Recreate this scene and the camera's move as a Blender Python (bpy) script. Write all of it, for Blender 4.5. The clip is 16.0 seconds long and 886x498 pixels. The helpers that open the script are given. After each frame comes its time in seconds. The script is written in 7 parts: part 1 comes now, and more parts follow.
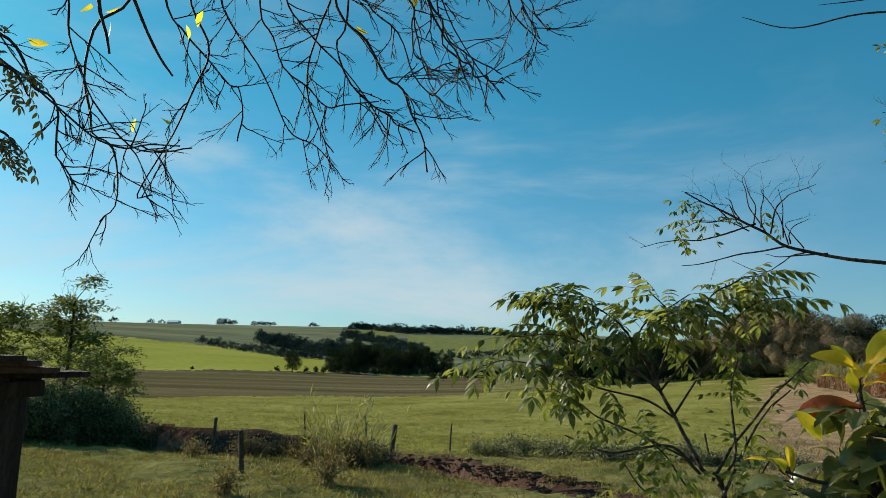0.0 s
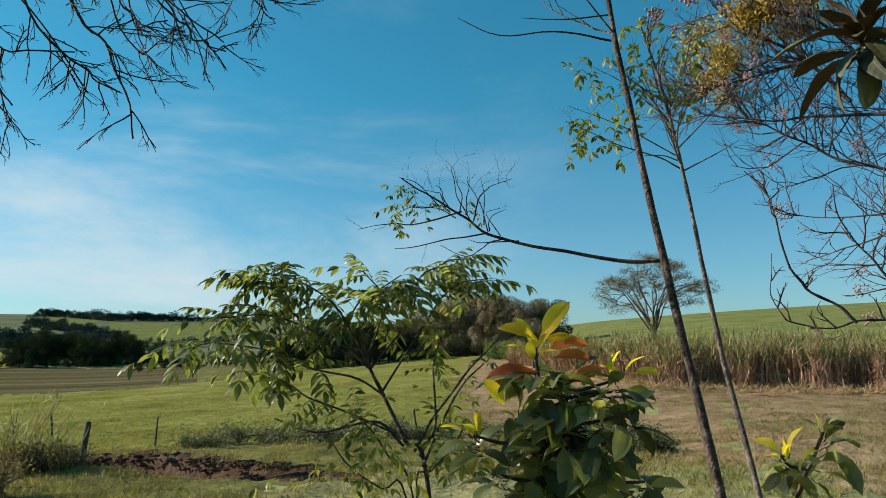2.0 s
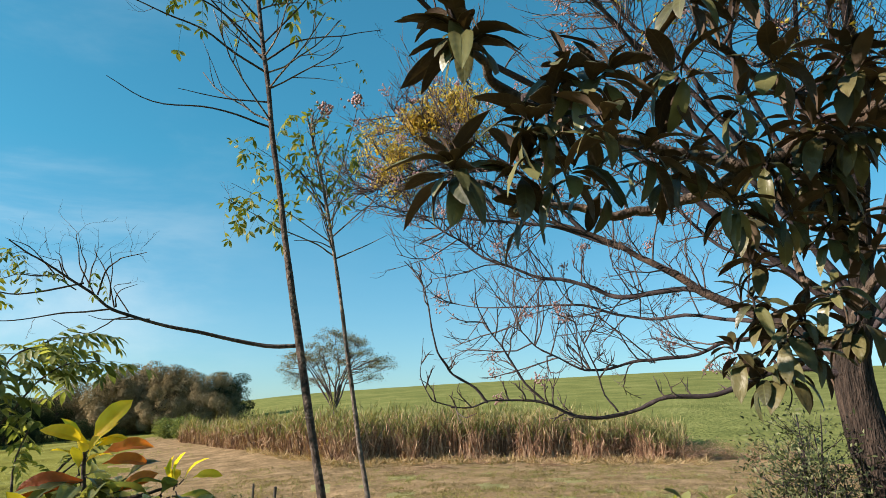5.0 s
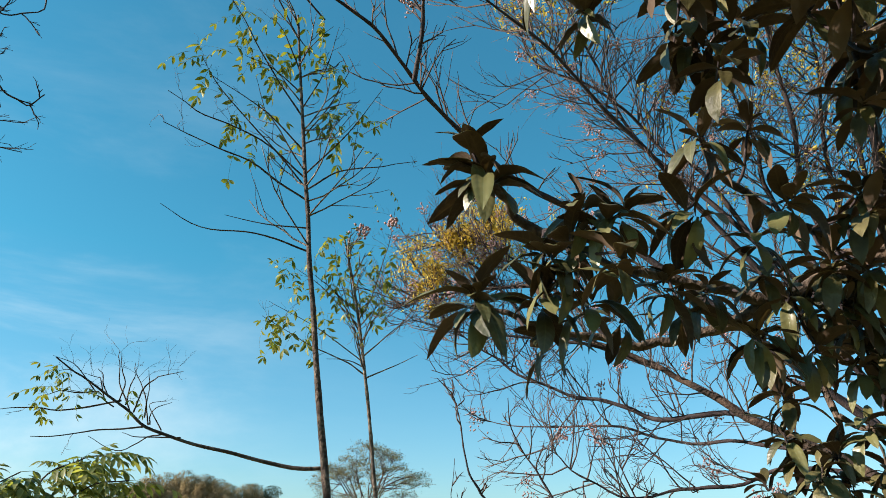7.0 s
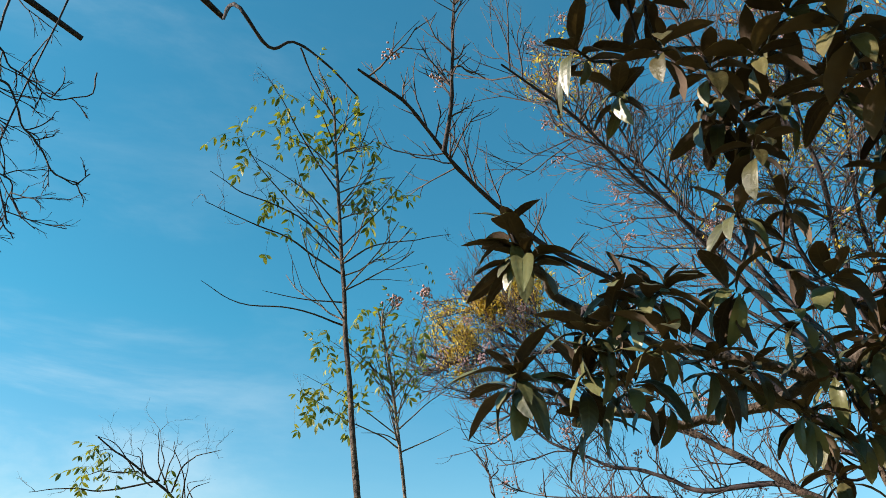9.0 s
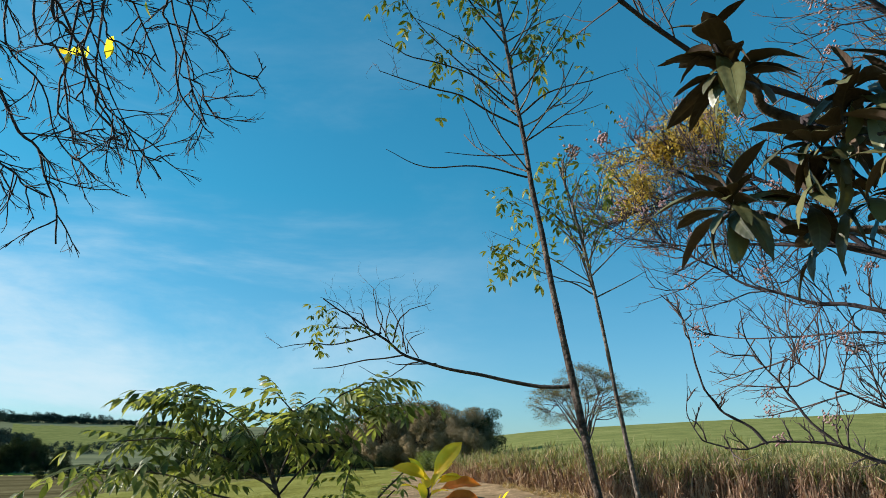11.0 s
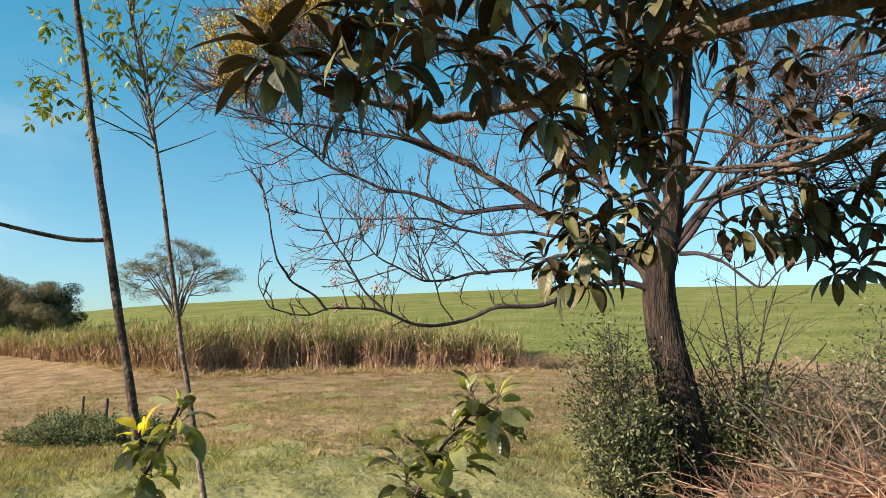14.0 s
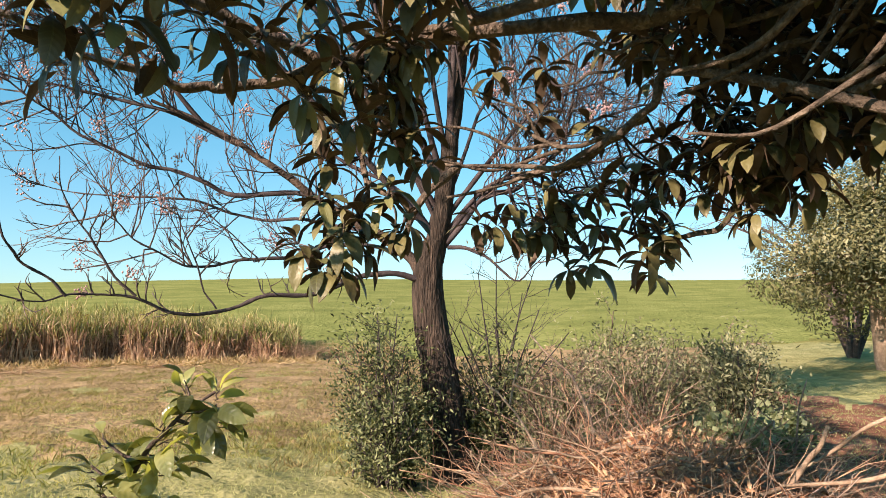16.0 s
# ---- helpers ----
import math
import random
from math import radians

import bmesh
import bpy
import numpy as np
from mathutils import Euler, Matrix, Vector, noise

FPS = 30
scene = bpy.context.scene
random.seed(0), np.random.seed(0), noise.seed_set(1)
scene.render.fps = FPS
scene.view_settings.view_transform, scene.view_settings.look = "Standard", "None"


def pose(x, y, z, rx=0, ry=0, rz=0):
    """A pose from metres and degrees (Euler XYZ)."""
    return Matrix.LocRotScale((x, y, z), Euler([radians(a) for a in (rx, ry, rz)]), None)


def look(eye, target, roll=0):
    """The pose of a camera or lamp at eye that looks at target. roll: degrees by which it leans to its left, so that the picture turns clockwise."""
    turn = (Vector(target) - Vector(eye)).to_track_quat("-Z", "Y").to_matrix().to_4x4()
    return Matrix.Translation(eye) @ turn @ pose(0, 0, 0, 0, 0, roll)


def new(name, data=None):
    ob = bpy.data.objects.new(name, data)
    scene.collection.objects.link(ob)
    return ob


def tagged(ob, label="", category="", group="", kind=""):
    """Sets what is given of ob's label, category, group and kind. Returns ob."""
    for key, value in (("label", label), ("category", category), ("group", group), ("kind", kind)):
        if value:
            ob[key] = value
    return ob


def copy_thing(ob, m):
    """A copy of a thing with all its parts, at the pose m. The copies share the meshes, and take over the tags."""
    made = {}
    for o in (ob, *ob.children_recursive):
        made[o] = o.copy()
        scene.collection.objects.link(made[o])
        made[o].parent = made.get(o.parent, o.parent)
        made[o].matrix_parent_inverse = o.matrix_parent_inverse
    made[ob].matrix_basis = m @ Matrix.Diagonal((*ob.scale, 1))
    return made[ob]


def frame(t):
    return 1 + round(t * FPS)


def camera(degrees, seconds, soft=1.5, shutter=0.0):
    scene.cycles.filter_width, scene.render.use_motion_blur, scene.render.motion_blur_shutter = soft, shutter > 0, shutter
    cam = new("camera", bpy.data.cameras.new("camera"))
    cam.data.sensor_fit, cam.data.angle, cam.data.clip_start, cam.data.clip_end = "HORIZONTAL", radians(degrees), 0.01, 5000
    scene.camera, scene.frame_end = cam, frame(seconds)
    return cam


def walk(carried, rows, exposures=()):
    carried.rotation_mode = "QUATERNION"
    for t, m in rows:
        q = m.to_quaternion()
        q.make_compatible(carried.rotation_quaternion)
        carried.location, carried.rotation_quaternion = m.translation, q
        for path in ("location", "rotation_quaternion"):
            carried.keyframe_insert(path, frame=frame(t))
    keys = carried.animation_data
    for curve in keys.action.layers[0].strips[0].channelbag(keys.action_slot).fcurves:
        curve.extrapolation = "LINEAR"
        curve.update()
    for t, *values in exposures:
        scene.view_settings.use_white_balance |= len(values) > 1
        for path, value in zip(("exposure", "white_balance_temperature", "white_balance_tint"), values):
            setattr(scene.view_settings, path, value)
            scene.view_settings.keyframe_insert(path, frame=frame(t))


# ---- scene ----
cam = camera(66.4, 16.0, soft=0.65)
PATH = [
    (0, (0.005, -0.000, 1.602), (-0.160, 1.968, 1.917), 1.48),
    (0.5, (0.004, 0.037, 1.614), (-0.075, 2.008, 1.945), 1.45),
    (1, (-0.015, 0.015, 1.596), (0.076, 1.987, 1.920), 0.80),
    (1.5, (0.034, 0.075, 1.594), (0.445, 2.010, 1.884), -0.25),
    (2, (0.046, 0.059, 1.585), (0.674, 1.937, 1.867), -0.05),
    (2.5, (0.051, 0.003, 1.587), (0.882, 1.800, 1.867), -0.52),
    (3, (0.140, 0.002, 1.606), (1.159, 1.695, 1.914), 0.30),
    (3.5, (0.166, -0.017, 1.596), (1.335, 1.573, 1.918), 0.43),
    (4, (0.224, -0.061, 1.612), (1.507, 1.437, 1.946), 0.40),
    (4.5, (0.256, -0.058, 1.619), (1.614, 1.361, 1.996), -0.44),
    (5, (0.255, -0.082, 1.637), (1.615, 1.303, 2.123), -0.77),
    (5.2, (0.255, -0.089, 1.663), (1.589, 1.304, 2.195), -0.73),
    (7.3, (0.219, -0.209, 1.682), (1.419, 1.162, 2.506), 1.11),
    (7.5, (0.231, -0.208, 1.698), (1.433, 1.150, 2.542), 0.85),
    (8, (0.218, -0.207, 1.723), (1.410, 1.124, 2.622), 0.82),
    (8.2, (0.207, -0.214, 1.730), (1.389, 1.107, 2.657), 0.89),
    (10.3, (0.086, -0.137, 1.723), (0.946, 1.456, 2.574), -0.14),
    (10.5, (0.089, -0.114, 1.707), (0.918, 1.546, 2.452), -0.28),
    (11, (0.081, -0.092, 1.654), (0.855, 1.658, 2.237), 0.69),
    (11.5, (0.145, -0.066, 1.622), (1.045, 1.665, 2.061), 0.31),
    (12, (0.168, -0.101, 1.588), (1.257, 1.543, 1.924), -0.17),
    (12.5, (0.211, -0.113, 1.577), (1.458, 1.427, 1.850), -0.27),
    (13, (0.265, -0.108, 1.569), (1.656, 1.309, 1.811), -0.54),
    (13.5, (0.322, -0.144, 1.554), (1.862, 1.109, 1.791), -0.36),
    (14, (0.356, -0.178, 1.564), (2.016, 0.912, 1.803), -0.58),
    (14.5, (0.413, -0.206, 1.562), (2.174, 0.718, 1.781), -0.91),
    (15, (0.470, -0.240, 1.554), (2.307, 0.523, 1.762), -1.04),
    (15.5, (0.492, -0.262, 1.554), (2.381, 0.359, 1.765), -0.40),
    (16, (0.497, -0.268, 1.564), (2.417, 0.252, 1.768), -0.30),
]
walk(cam, [(t, look(eye, target, roll)) for t, eye, target, roll in PATH],
     exposures=[(t, 1.18 + e, k, g) for t, e, k, g in ((0.0, -0.68, 6150, 9.0), (1.5, -0.74, 6030, 8.5), (2.0, -0.53, 6130, 8.2), (2.5, -0.43, 6220, 8.0), (3.5, -0.18, 6400, 10.0), (4.5, -0.10, 6550, 13.0), (8.0, 0.02, 6500, 11.0), (10.5, -0.25, 6100, 9.0), (11.2, -0.36, 5880, 7.5), (12.2, -0.32, 6120, 8.0), (13.0, -0.13, 6480, 13.0), (14.0, 0.02, 6750, 15.0), (15.0, 0.14, 6950, 17.5), (16.0, 0.34, 7150, 20.0))])

# ---- light ----
SUN_AZ, SUN_EL = -60.0, 24.0
sun = new("sun", bpy.data.lights.new("sun", "SUN"))
sun.data.energy, sun.data.angle, sun.data.color = 5.0, radians(0.6), (1.0, 0.88, 0.76)
_s = Vector((math.sin(radians(SUN_AZ)) * math.cos(radians(SUN_EL)), math.cos(radians(SUN_AZ)) * math.cos(radians(SUN_EL)), math.sin(radians(SUN_EL))))
sun.matrix_world = look(_s * 50, (0, 0, 0))

world = bpy.data.worlds.new("world")
scene.world = world
world.use_nodes = True
wn, wl = world.node_tree.nodes, world.node_tree.links
wn.clear()


def wnode(kind, **values):
    n = wn.new(kind)
    for k, v in values.items():
        n.inputs[k].default_value = v
    return n


w_out = wnode("ShaderNodeOutputWorld")
w_bg = wnode("ShaderNodeBackground", Strength=0.098)
w_sky = wn.new("ShaderNodeTexSky")
w_sky.sky_type, w_sky.sun_disc = "NISHITA", False
w_sky.sun_elevation, w_sky.sun_rotation = radians(SUN_EL), radians(SUN_AZ)
w_sky.altitude, w_sky.air_density, w_sky.dust_density, w_sky.ozone_density = 500.0, 1.0, 0.6, 2.0
# thin cirrus, drawn out sideways and thicker toward the horizon
w_tc = wn.new("ShaderNodeTexCoord")
w_sep = wn.new("ShaderNodeSeparateXYZ")
w_map = wn.new("ShaderNodeMapping")
w_map.inputs["Scale"].default_value = (1.2, 1.2, 4.0)
w_map.inputs["Rotation"].default_value = (radians(8), radians(5), 0)
w_noise = wnode("ShaderNodeTexNoise", Scale=1.5, Detail=8.0, Roughness=0.6, Distortion=0.35)
w_ramp = wn.new("ShaderNodeMapRange")
w_ramp.interpolation_type = "SMOOTHSTEP"
for k, v in (("From Min", 0.45), ("From Max", 0.78), ("To Min", 0.0), ("To Max", 0.92)):
    w_ramp.inputs[k].default_value = v
w_low = wn.new("ShaderNodeMapRange")
for k, v in (("From Min", 0.16), ("From Max", 0.44), ("To Min", 1.0), ("To Max", 0.22)):
    w_low.inputs[k].default_value = v
w_side = wn.new("ShaderNodeMapRange")
for k, v in (("From Min", 0.05), ("From Max", 0.5), ("To Min", 1.0), ("To Max", 0.06)):
    w_side.inputs[k].default_value = v
w_m1, w_m2 = wn.new("ShaderNodeMath"), wn.new("ShaderNodeMath")
w_m1.operation = w_m2.operation = "MULTIPLY"
w_mix = wn.new("ShaderNodeMixRGB")
w_mix.inputs[2].default_value = (4.3, 4.9, 5.0, 1)
wl.new(w_tc.outputs["Generated"], w_sep.inputs[0])
wl.new(w_tc.outputs["Generated"], w_map.inputs[0])
wl.new(w_map.outputs[0], w_noise.inputs["Vector"])
wl.new(w_noise.outputs["Fac"], w_ramp.inputs[0])
wl.new(w_sep.outputs["Z"], w_low.inputs[0])
wl.new(w_sep.outputs["X"], w_side.inputs[0])
wl.new(w_ramp.outputs[0], w_m1.inputs[0])
wl.new(w_low.outputs[0], w_m1.inputs[1])
wl.new(w_m1.outputs[0], w_m2.inputs[0])
wl.new(w_side.outputs[0], w_m2.inputs[1])
wl.new(w_m2.outputs[0], w_mix.inputs[0])
w_tint = wn.new("ShaderNodeMixRGB")
w_tint.blend_type = "MULTIPLY"
w_tint.inputs[0].default_value = 1.0
w_gam = wnode("ShaderNodeGamma", Gamma=0.80)
wl.new(w_sky.outputs[0], w_gam.inputs[0])
wl.new(w_gam.outputs[0], w_tint.inputs[1])
w_up = wn.new("ShaderNodeMapRange")
for k, v in (("From Min", 0.0), ("From Max", 0.36), ("To Min", 0.0), ("To Max", 1.0)):
    w_up.inputs[k].default_value = v
w_tones = wn.new("ShaderNodeMixRGB")
w_tones.inputs[1].default_value = (0.67, 0.92, 1.04, 1)
w_tones.inputs[2].default_value = (0.27, 0.99, 1.07, 1)
wl.new(w_sep.outputs["Z"], w_up.inputs[0])
wl.new(w_up.outputs[0], w_tones.inputs[0])
wl.new(w_tones.outputs[0], w_tint.inputs[2])
wl.new(w_tint.outputs[0], w_mix.inputs[1])
wl.new(w_mix.outputs[0], w_bg.inputs[0])
wl.new(w_bg.outputs[0], w_out.inputs[0])

# ---- materials ----


def material(name, colours, scale=2.0, rough=0.8, bump=0.0, detail=6.0, fine=8.0, thin=0.0, island=0.0, piece=0.0, stretch=(1, 1, 1), gloss=0.3, bump_scale=1.0):
    """A rough surface whose colours mix by a broad and a fine noise. thin: share of light that passes; island, piece: variation of loose pieces."""
    m = bpy.data.materials.new(name)
    m.use_nodes = True
    n, l = m.node_tree.nodes, m.node_tree.links
    p = n["Principled BSDF"]
    p.inputs["Roughness"].default_value = rough
    p.inputs["Specular IOR Level"].default_value = gloss
    geo = n.new("ShaderNodeNewGeometry")
    mp = n.new("ShaderNodeMapping")
    mp.inputs["Scale"].default_value = stretch
    l.new(geo.outputs["Position"], mp.inputs[0])
    a, b = n.new("ShaderNodeTexNoise"), n.new("ShaderNodeTexNoise")
    for q, s in ((a, scale), (b, scale * fine)):
        q.inputs["Scale"].default_value = s
        q.inputs["Detail"].default_value = detail
        l.new(mp.outputs[0], q.inputs["Vector"])
    mid = n.new("ShaderNodeMath")
    mid.operation = "MULTIPLY_ADD"
    l.new(a.outputs["Fac"], mid.inputs[0])
    mid.inputs[1].default_value = 0.6
    half = n.new("ShaderNodeMath")
    half.operation = "MULTIPLY"
    l.new(b.outputs["Fac"], half.inputs[0])
    half.inputs[1].default_value = 0.4
    l.new(half.outputs[0], mid.inputs[2])
    fac = mid.outputs[0]
    for amount, source in ((island, geo.outputs["Random Per Island"]), (piece, None)):
        if amount:
            if source is None:
                source = n.new("ShaderNodeObjectInfo").outputs["Random"]
            off = n.new("ShaderNodeMath")
            off.operation = "SUBTRACT"
            l.new(source, off.inputs[0])
            off.inputs[1].default_value = 0.5
            add = n.new("ShaderNodeMath")
            add.operation = "MULTIPLY_ADD"
            l.new(off.outputs[0], add.inputs[0])
            add.inputs[1].default_value = amount
            l.new(fac, add.inputs[2])
            fac = add.outputs[0]
    ramp = n.new("ShaderNodeValToRGB")
    el = ramp.color_ramp.elements
    lo, hi = 0.33, 0.67
    for i, c in enumerate(colours):
        at = lo + (hi - lo) * i / max(1, len(colours) - 1)
        e = el[i] if i < 2 else el.new(at)
        e.position, e.color = at, (*c, 1)
    l.new(fac, ramp.inputs[0])
    l.new(ramp.outputs[0], p.inputs["Base Color"])
    if bump:
        bp = n.new("ShaderNodeBump")
        bp.inputs["Strength"].default_value = bump
        bp.inputs["Distance"].default_value = 0.05 * bump_scale
        l.new(b.outputs["Fac"], bp.inputs["Height"])
        l.new(bp.outputs[0], p.inputs["Normal"])
    if thin:
        t = n.new("ShaderNodeBsdfTranslucent")
        br = n.new("ShaderNodeMixRGB")
        br.blend_type = "MULTIPLY"
        br.inputs[0].default_value = 1.0
        br.inputs[2].default_value = (1.5, 1.5, 0.6, 1)
        l.new(ramp.outputs[0], br.inputs[1])
        l.new(br.outputs[0], t.inputs[0])
        mx = n.new("ShaderNodeMixShader")
        mx.inputs[0].default_value = thin
        l.new(p.outputs[0], mx.inputs[1])
        l.new(t.outputs[0], mx.inputs[2])
        l.new(mx.outputs[0], n["Material Output"].inputs[0])
    return m


M_GRASS = material("meadow_grass", [(0.075, 0.07, 0.024), (0.145, 0.14, 0.046), (0.24, 0.21, 0.085)], 0.5, 0.9, 0.8, fine=14, gloss=0)
M_PASTURE = material("green_pasture", [(0.11, 0.10, 0.025), (0.185, 0.18, 0.042), (0.26, 0.25, 0.08)], 0.22, 0.9, 0.9, fine=11, bump_scale=3, gloss=0)
M_PLOUGH = material("ploughed_field", [(0.06, 0.05, 0.024), (0.105, 0.088, 0.042), (0.17, 0.145, 0.075)], 0.035, 0.95, 0.6, fine=7, stretch=(0.14, 2.6, 1), gloss=0)
M_CROP = material("young_crop", [(0.20, 0.21, 0.035), (0.26, 0.265, 0.05), (0.31, 0.31, 0.08)], 0.02, 0.9, fine=20, gloss=0)
M_FAR = material("far_fields", [(0.09, 0.10, 0.06), (0.14, 0.152, 0.085), (0.21, 0.215, 0.115)], 0.006, 0.95, fine=6, stretch=(1, 3, 1), gloss=0)
M_STUBBLE = material("dry_grass", [(0.132, 0.093, 0.049), (0.262, 0.178, 0.098), (0.395, 0.272, 0.156)], 0.9, 0.95, 1.0, fine=7, bump_scale=2, gloss=0)
M_SLOPE = material("sloping_crop", [(0.116, 0.132, 0.043), (0.166, 0.180, 0.058), (0.232, 0.236, 0.086)], 0.22, 0.9, 0.8, fine=12, stretch=(1, 1, 4), bump_scale=5, gloss=0)
M_LAWN = material("grazed_lawn", [(0.180, 0.172, 0.074), (0.258, 0.240, 0.107), (0.335, 0.302, 0.150)], 1.1, 0.9, 1.0, fine=8, gloss=0)
M_LAWNBLADE = material("lawn_blades", [(0.180, 0.190, 0.070), (0.275, 0.280, 0.116), (0.385, 0.365, 0.180)], 0.6, 0.7, thin=0.3, island=0.35)
M_EARTH = material("red_earth", [(0.036, 0.021, 0.015), (0.072, 0.042, 0.030), (0.12, 0.076, 0.053)], 1.2, 0.95, 0.9, fine=9, gloss=0)
M_BLADE = material("grass_blades", [(0.10, 0.11, 0.026), (0.195, 0.195, 0.052), (0.34, 0.30, 0.12)], 0.6, 0.7, thin=0.3, island=0.35)
M_DRYBLADE = material("dry_blades", [(0.24, 0.170, 0.086), (0.345, 0.245, 0.132), (0.45, 0.33, 0.195)], 0.6, 0.8, thin=0.25, island=0.35)
M_CANE = material("cane_stalks", [(0.135, 0.072, 0.046), (0.285, 0.165, 0.105), (0.46, 0.315, 0.205)], 0.8, 0.8, thin=0.2, island=0.35)
M_CANELEAF = material("cane_leaves", [(0.105, 0.112, 0.038), (0.19, 0.182, 0.066), (0.35, 0.29, 0.145)], 0.5, 0.7, thin=0.3, island=0.3)
M_BARK = material("grey_brown_bark", [(0.010, 0.007, 0.005), (0.034, 0.023, 0.017), (0.095, 0.065, 0.048)], 9.0, 0.9, 1.0, stretch=(1.6, 1.6, 0.22), fine=4, bump_scale=1.2)
# dark brown bark; the orange end of the colours paints sunlit spots
M_SUNSPOTBARK = material("sun_spotted_bark", [(0.016, 0.011, 0.008), (0.038, 0.025, 0.019), (0.105, 0.067, 0.046)], 6.0, 0.85, 0.6, fine=5)
M_TWIG = material("dark_twigs", [(0.018, 0.012, 0.014), (0.038, 0.027, 0.028), (0.075, 0.056, 0.054)], 7.0, 0.8, 0.3)
M_PINKTWIG = material("reddish_twigs", [(0.036, 0.024, 0.022), (0.078, 0.053, 0.046), (0.165, 0.12, 0.10)], 5.0, 0.8, 0.2)
M_POLE = material("sapling_bark", [(0.025, 0.016, 0.012), (0.065, 0.044, 0.034), (0.19, 0.14, 0.105)], 14.0, 0.8, 0.5, fine=4)
M_PALEPOLE = material("pale_sapling_bark", [(0.045, 0.032, 0.025), (0.135, 0.10, 0.078), (0.31, 0.25, 0.195)], 12.0, 0.75, 0.5, fine=4)
M_BERRY = material("dry_berries", [(0.29, 0.15, 0.145), (0.49, 0.32, 0.30)], 20.0, 0.6)
M_LOQUNDER = material("leaf_underside", [(0.054, 0.034, 0.022), (0.088, 0.058, 0.038), (0.13, 0.090, 0.060)], 1.2, 0.8, 0.2, fine=6, thin=0.12, piece=0.35, bump_scale=0.4)
M_LOQUAT = material("leathery_leaf", [(0.056, 0.054, 0.020), (0.104, 0.101, 0.036), (0.168, 0.164, 0.062)], 1.2, 0.43, 0.2, fine=6, thin=0.14, piece=0.35, gloss=0.8, bump_scale=0.4)
M_LOQUATMASS = material("leathery_foliage", [(0.056, 0.047, 0.019), (0.098, 0.085, 0.033), (0.150, 0.132, 0.054)], 3.0, 0.45, 0.2, thin=0.12, island=0.3, gloss=0.4)
M_UNDERMASS = material("felted_undersides", [(0.054, 0.034, 0.022), (0.088, 0.058, 0.038), (0.13, 0.090, 0.060)], 1.2, 0.8, 0.2, thin=0.1, island=0.3)
M_SEEDLEAF = material("sapling_leaf", [(0.072, 0.077, 0.028), (0.170, 0.178, 0.062), (0.36, 0.355, 0.145)], 1.5, 0.30, 0.25, fine=8, thin=0.5, piece=0.45, gloss=0.8, bump_scale=0.4)
M_YELLOWLEAF = material("yellow_leaf", [(0.54, 0.39, 0.03), (0.68, 0.52, 0.05), (0.76, 0.61, 0.10)], 5.0, 0.55, 0.2, thin=0.7, piece=0.2)
M_REDLEAF = material("orange_leaf", [(0.38, 0.075, 0.018), (0.55, 0.14, 0.03), (0.62, 0.22, 0.05)], 5.0, 0.5, 0.2, thin=0.5, piece=0.2)
M_CEDARLEAF = material("pinnate_leaf", [(0.060, 0.078, 0.024), (0.135, 0.156, 0.048), (0.28, 0.29, 0.112)], 5.0, 0.38, 0.1, thin=0.5, island=0.35, piece=0.15)
M_LIMELEAF = material("yellowish_pinnate_leaf", [(0.075, 0.105, 0.018), (0.155, 0.180, 0.034), (0.31, 0.295, 0.060)], 5.0, 0.5, 0.1, thin=0.35, island=0.35, piece=0.15)
M_GOLD = material("golden_leaves", [(0.36, 0.24, 0.045), (0.50, 0.36, 0.07), (0.60, 0.47, 0.13)], 2.0, 0.6, thin=0.4, island=0.3)
M_BUSH = material("small_leaves", [(0.065, 0.08, 0.035), (0.14, 0.16, 0.075), (0.27, 0.28, 0.16)], 2.0, 0.55, thin=0.25, island=0.4)
M_WOODS = material("dark_woods", [(0.014, 0.022, 0.012), (0.03, 0.042, 0.02), (0.055, 0.066, 0.032)], 0.15, 0.8, thin=0.1, island=0.3, gloss=0)
M_RUSSET = material("russet_crowns", [(0.085, 0.066, 0.036), (0.185, 0.142, 0.080), (0.30, 0.232, 0.138)], 0.15, 0.8, thin=0.1, island=0.14, gloss=0)
M_DUSTY = material("dusty_crown", [(0.085, 0.072, 0.042), (0.16, 0.135, 0.08), (0.27, 0.23, 0.145)], 0.5, 0.8, thin=0.25, island=0.3, gloss=0)
M_FEATHER = material("feathery_leaves", [(0.06, 0.085, 0.025), (0.12, 0.15, 0.045), (0.22, 0.24, 0.08)], 0.5, 0.7, thin=0.35, island=0.3)
M_BRUSH = material("dry_brush", [(0.11, 0.045, 0.028), (0.25, 0.125, 0.075), (0.46, 0.29, 0.18)], 2.0, 0.85, 0.2, island=0.3)
M_DEADLEAF = material("dead_leaves", [(0.18, 0.075, 0.038), (0.34, 0.17, 0.09), (0.54, 0.35, 0.21)], 2.0, 0.8, thin=0.2, island=0.4)
M_STICK = material("pale_stick", [(0.14, 0.09, 0.06), (0.24, 0.165, 0.11), (0.36, 0.27, 0.19)], 8.0, 0.8, 0.3)
M_OLDWOOD = material("weathered_timber", [(0.018, 0.013, 0.011), (0.04, 0.028, 0.022), (0.075, 0.055, 0.04)], 6.0, 0.9, 0.8, stretch=(3, 3, 0.4), fine=5)
M_ROOFTILE = material("old_roof_board", [(0.02, 0.013, 0.011), (0.05, 0.03, 0.024), (0.10, 0.06, 0.045)], 5.0, 0.9, 0.7, piece=0.3)
M_POST = material("fence_post_wood", [(0.03, 0.025, 0.02), (0.07, 0.058, 0.045), (0.13, 0.11, 0.085)], 9.0, 0.9, 0.6, stretch=(3, 3, 0.4))
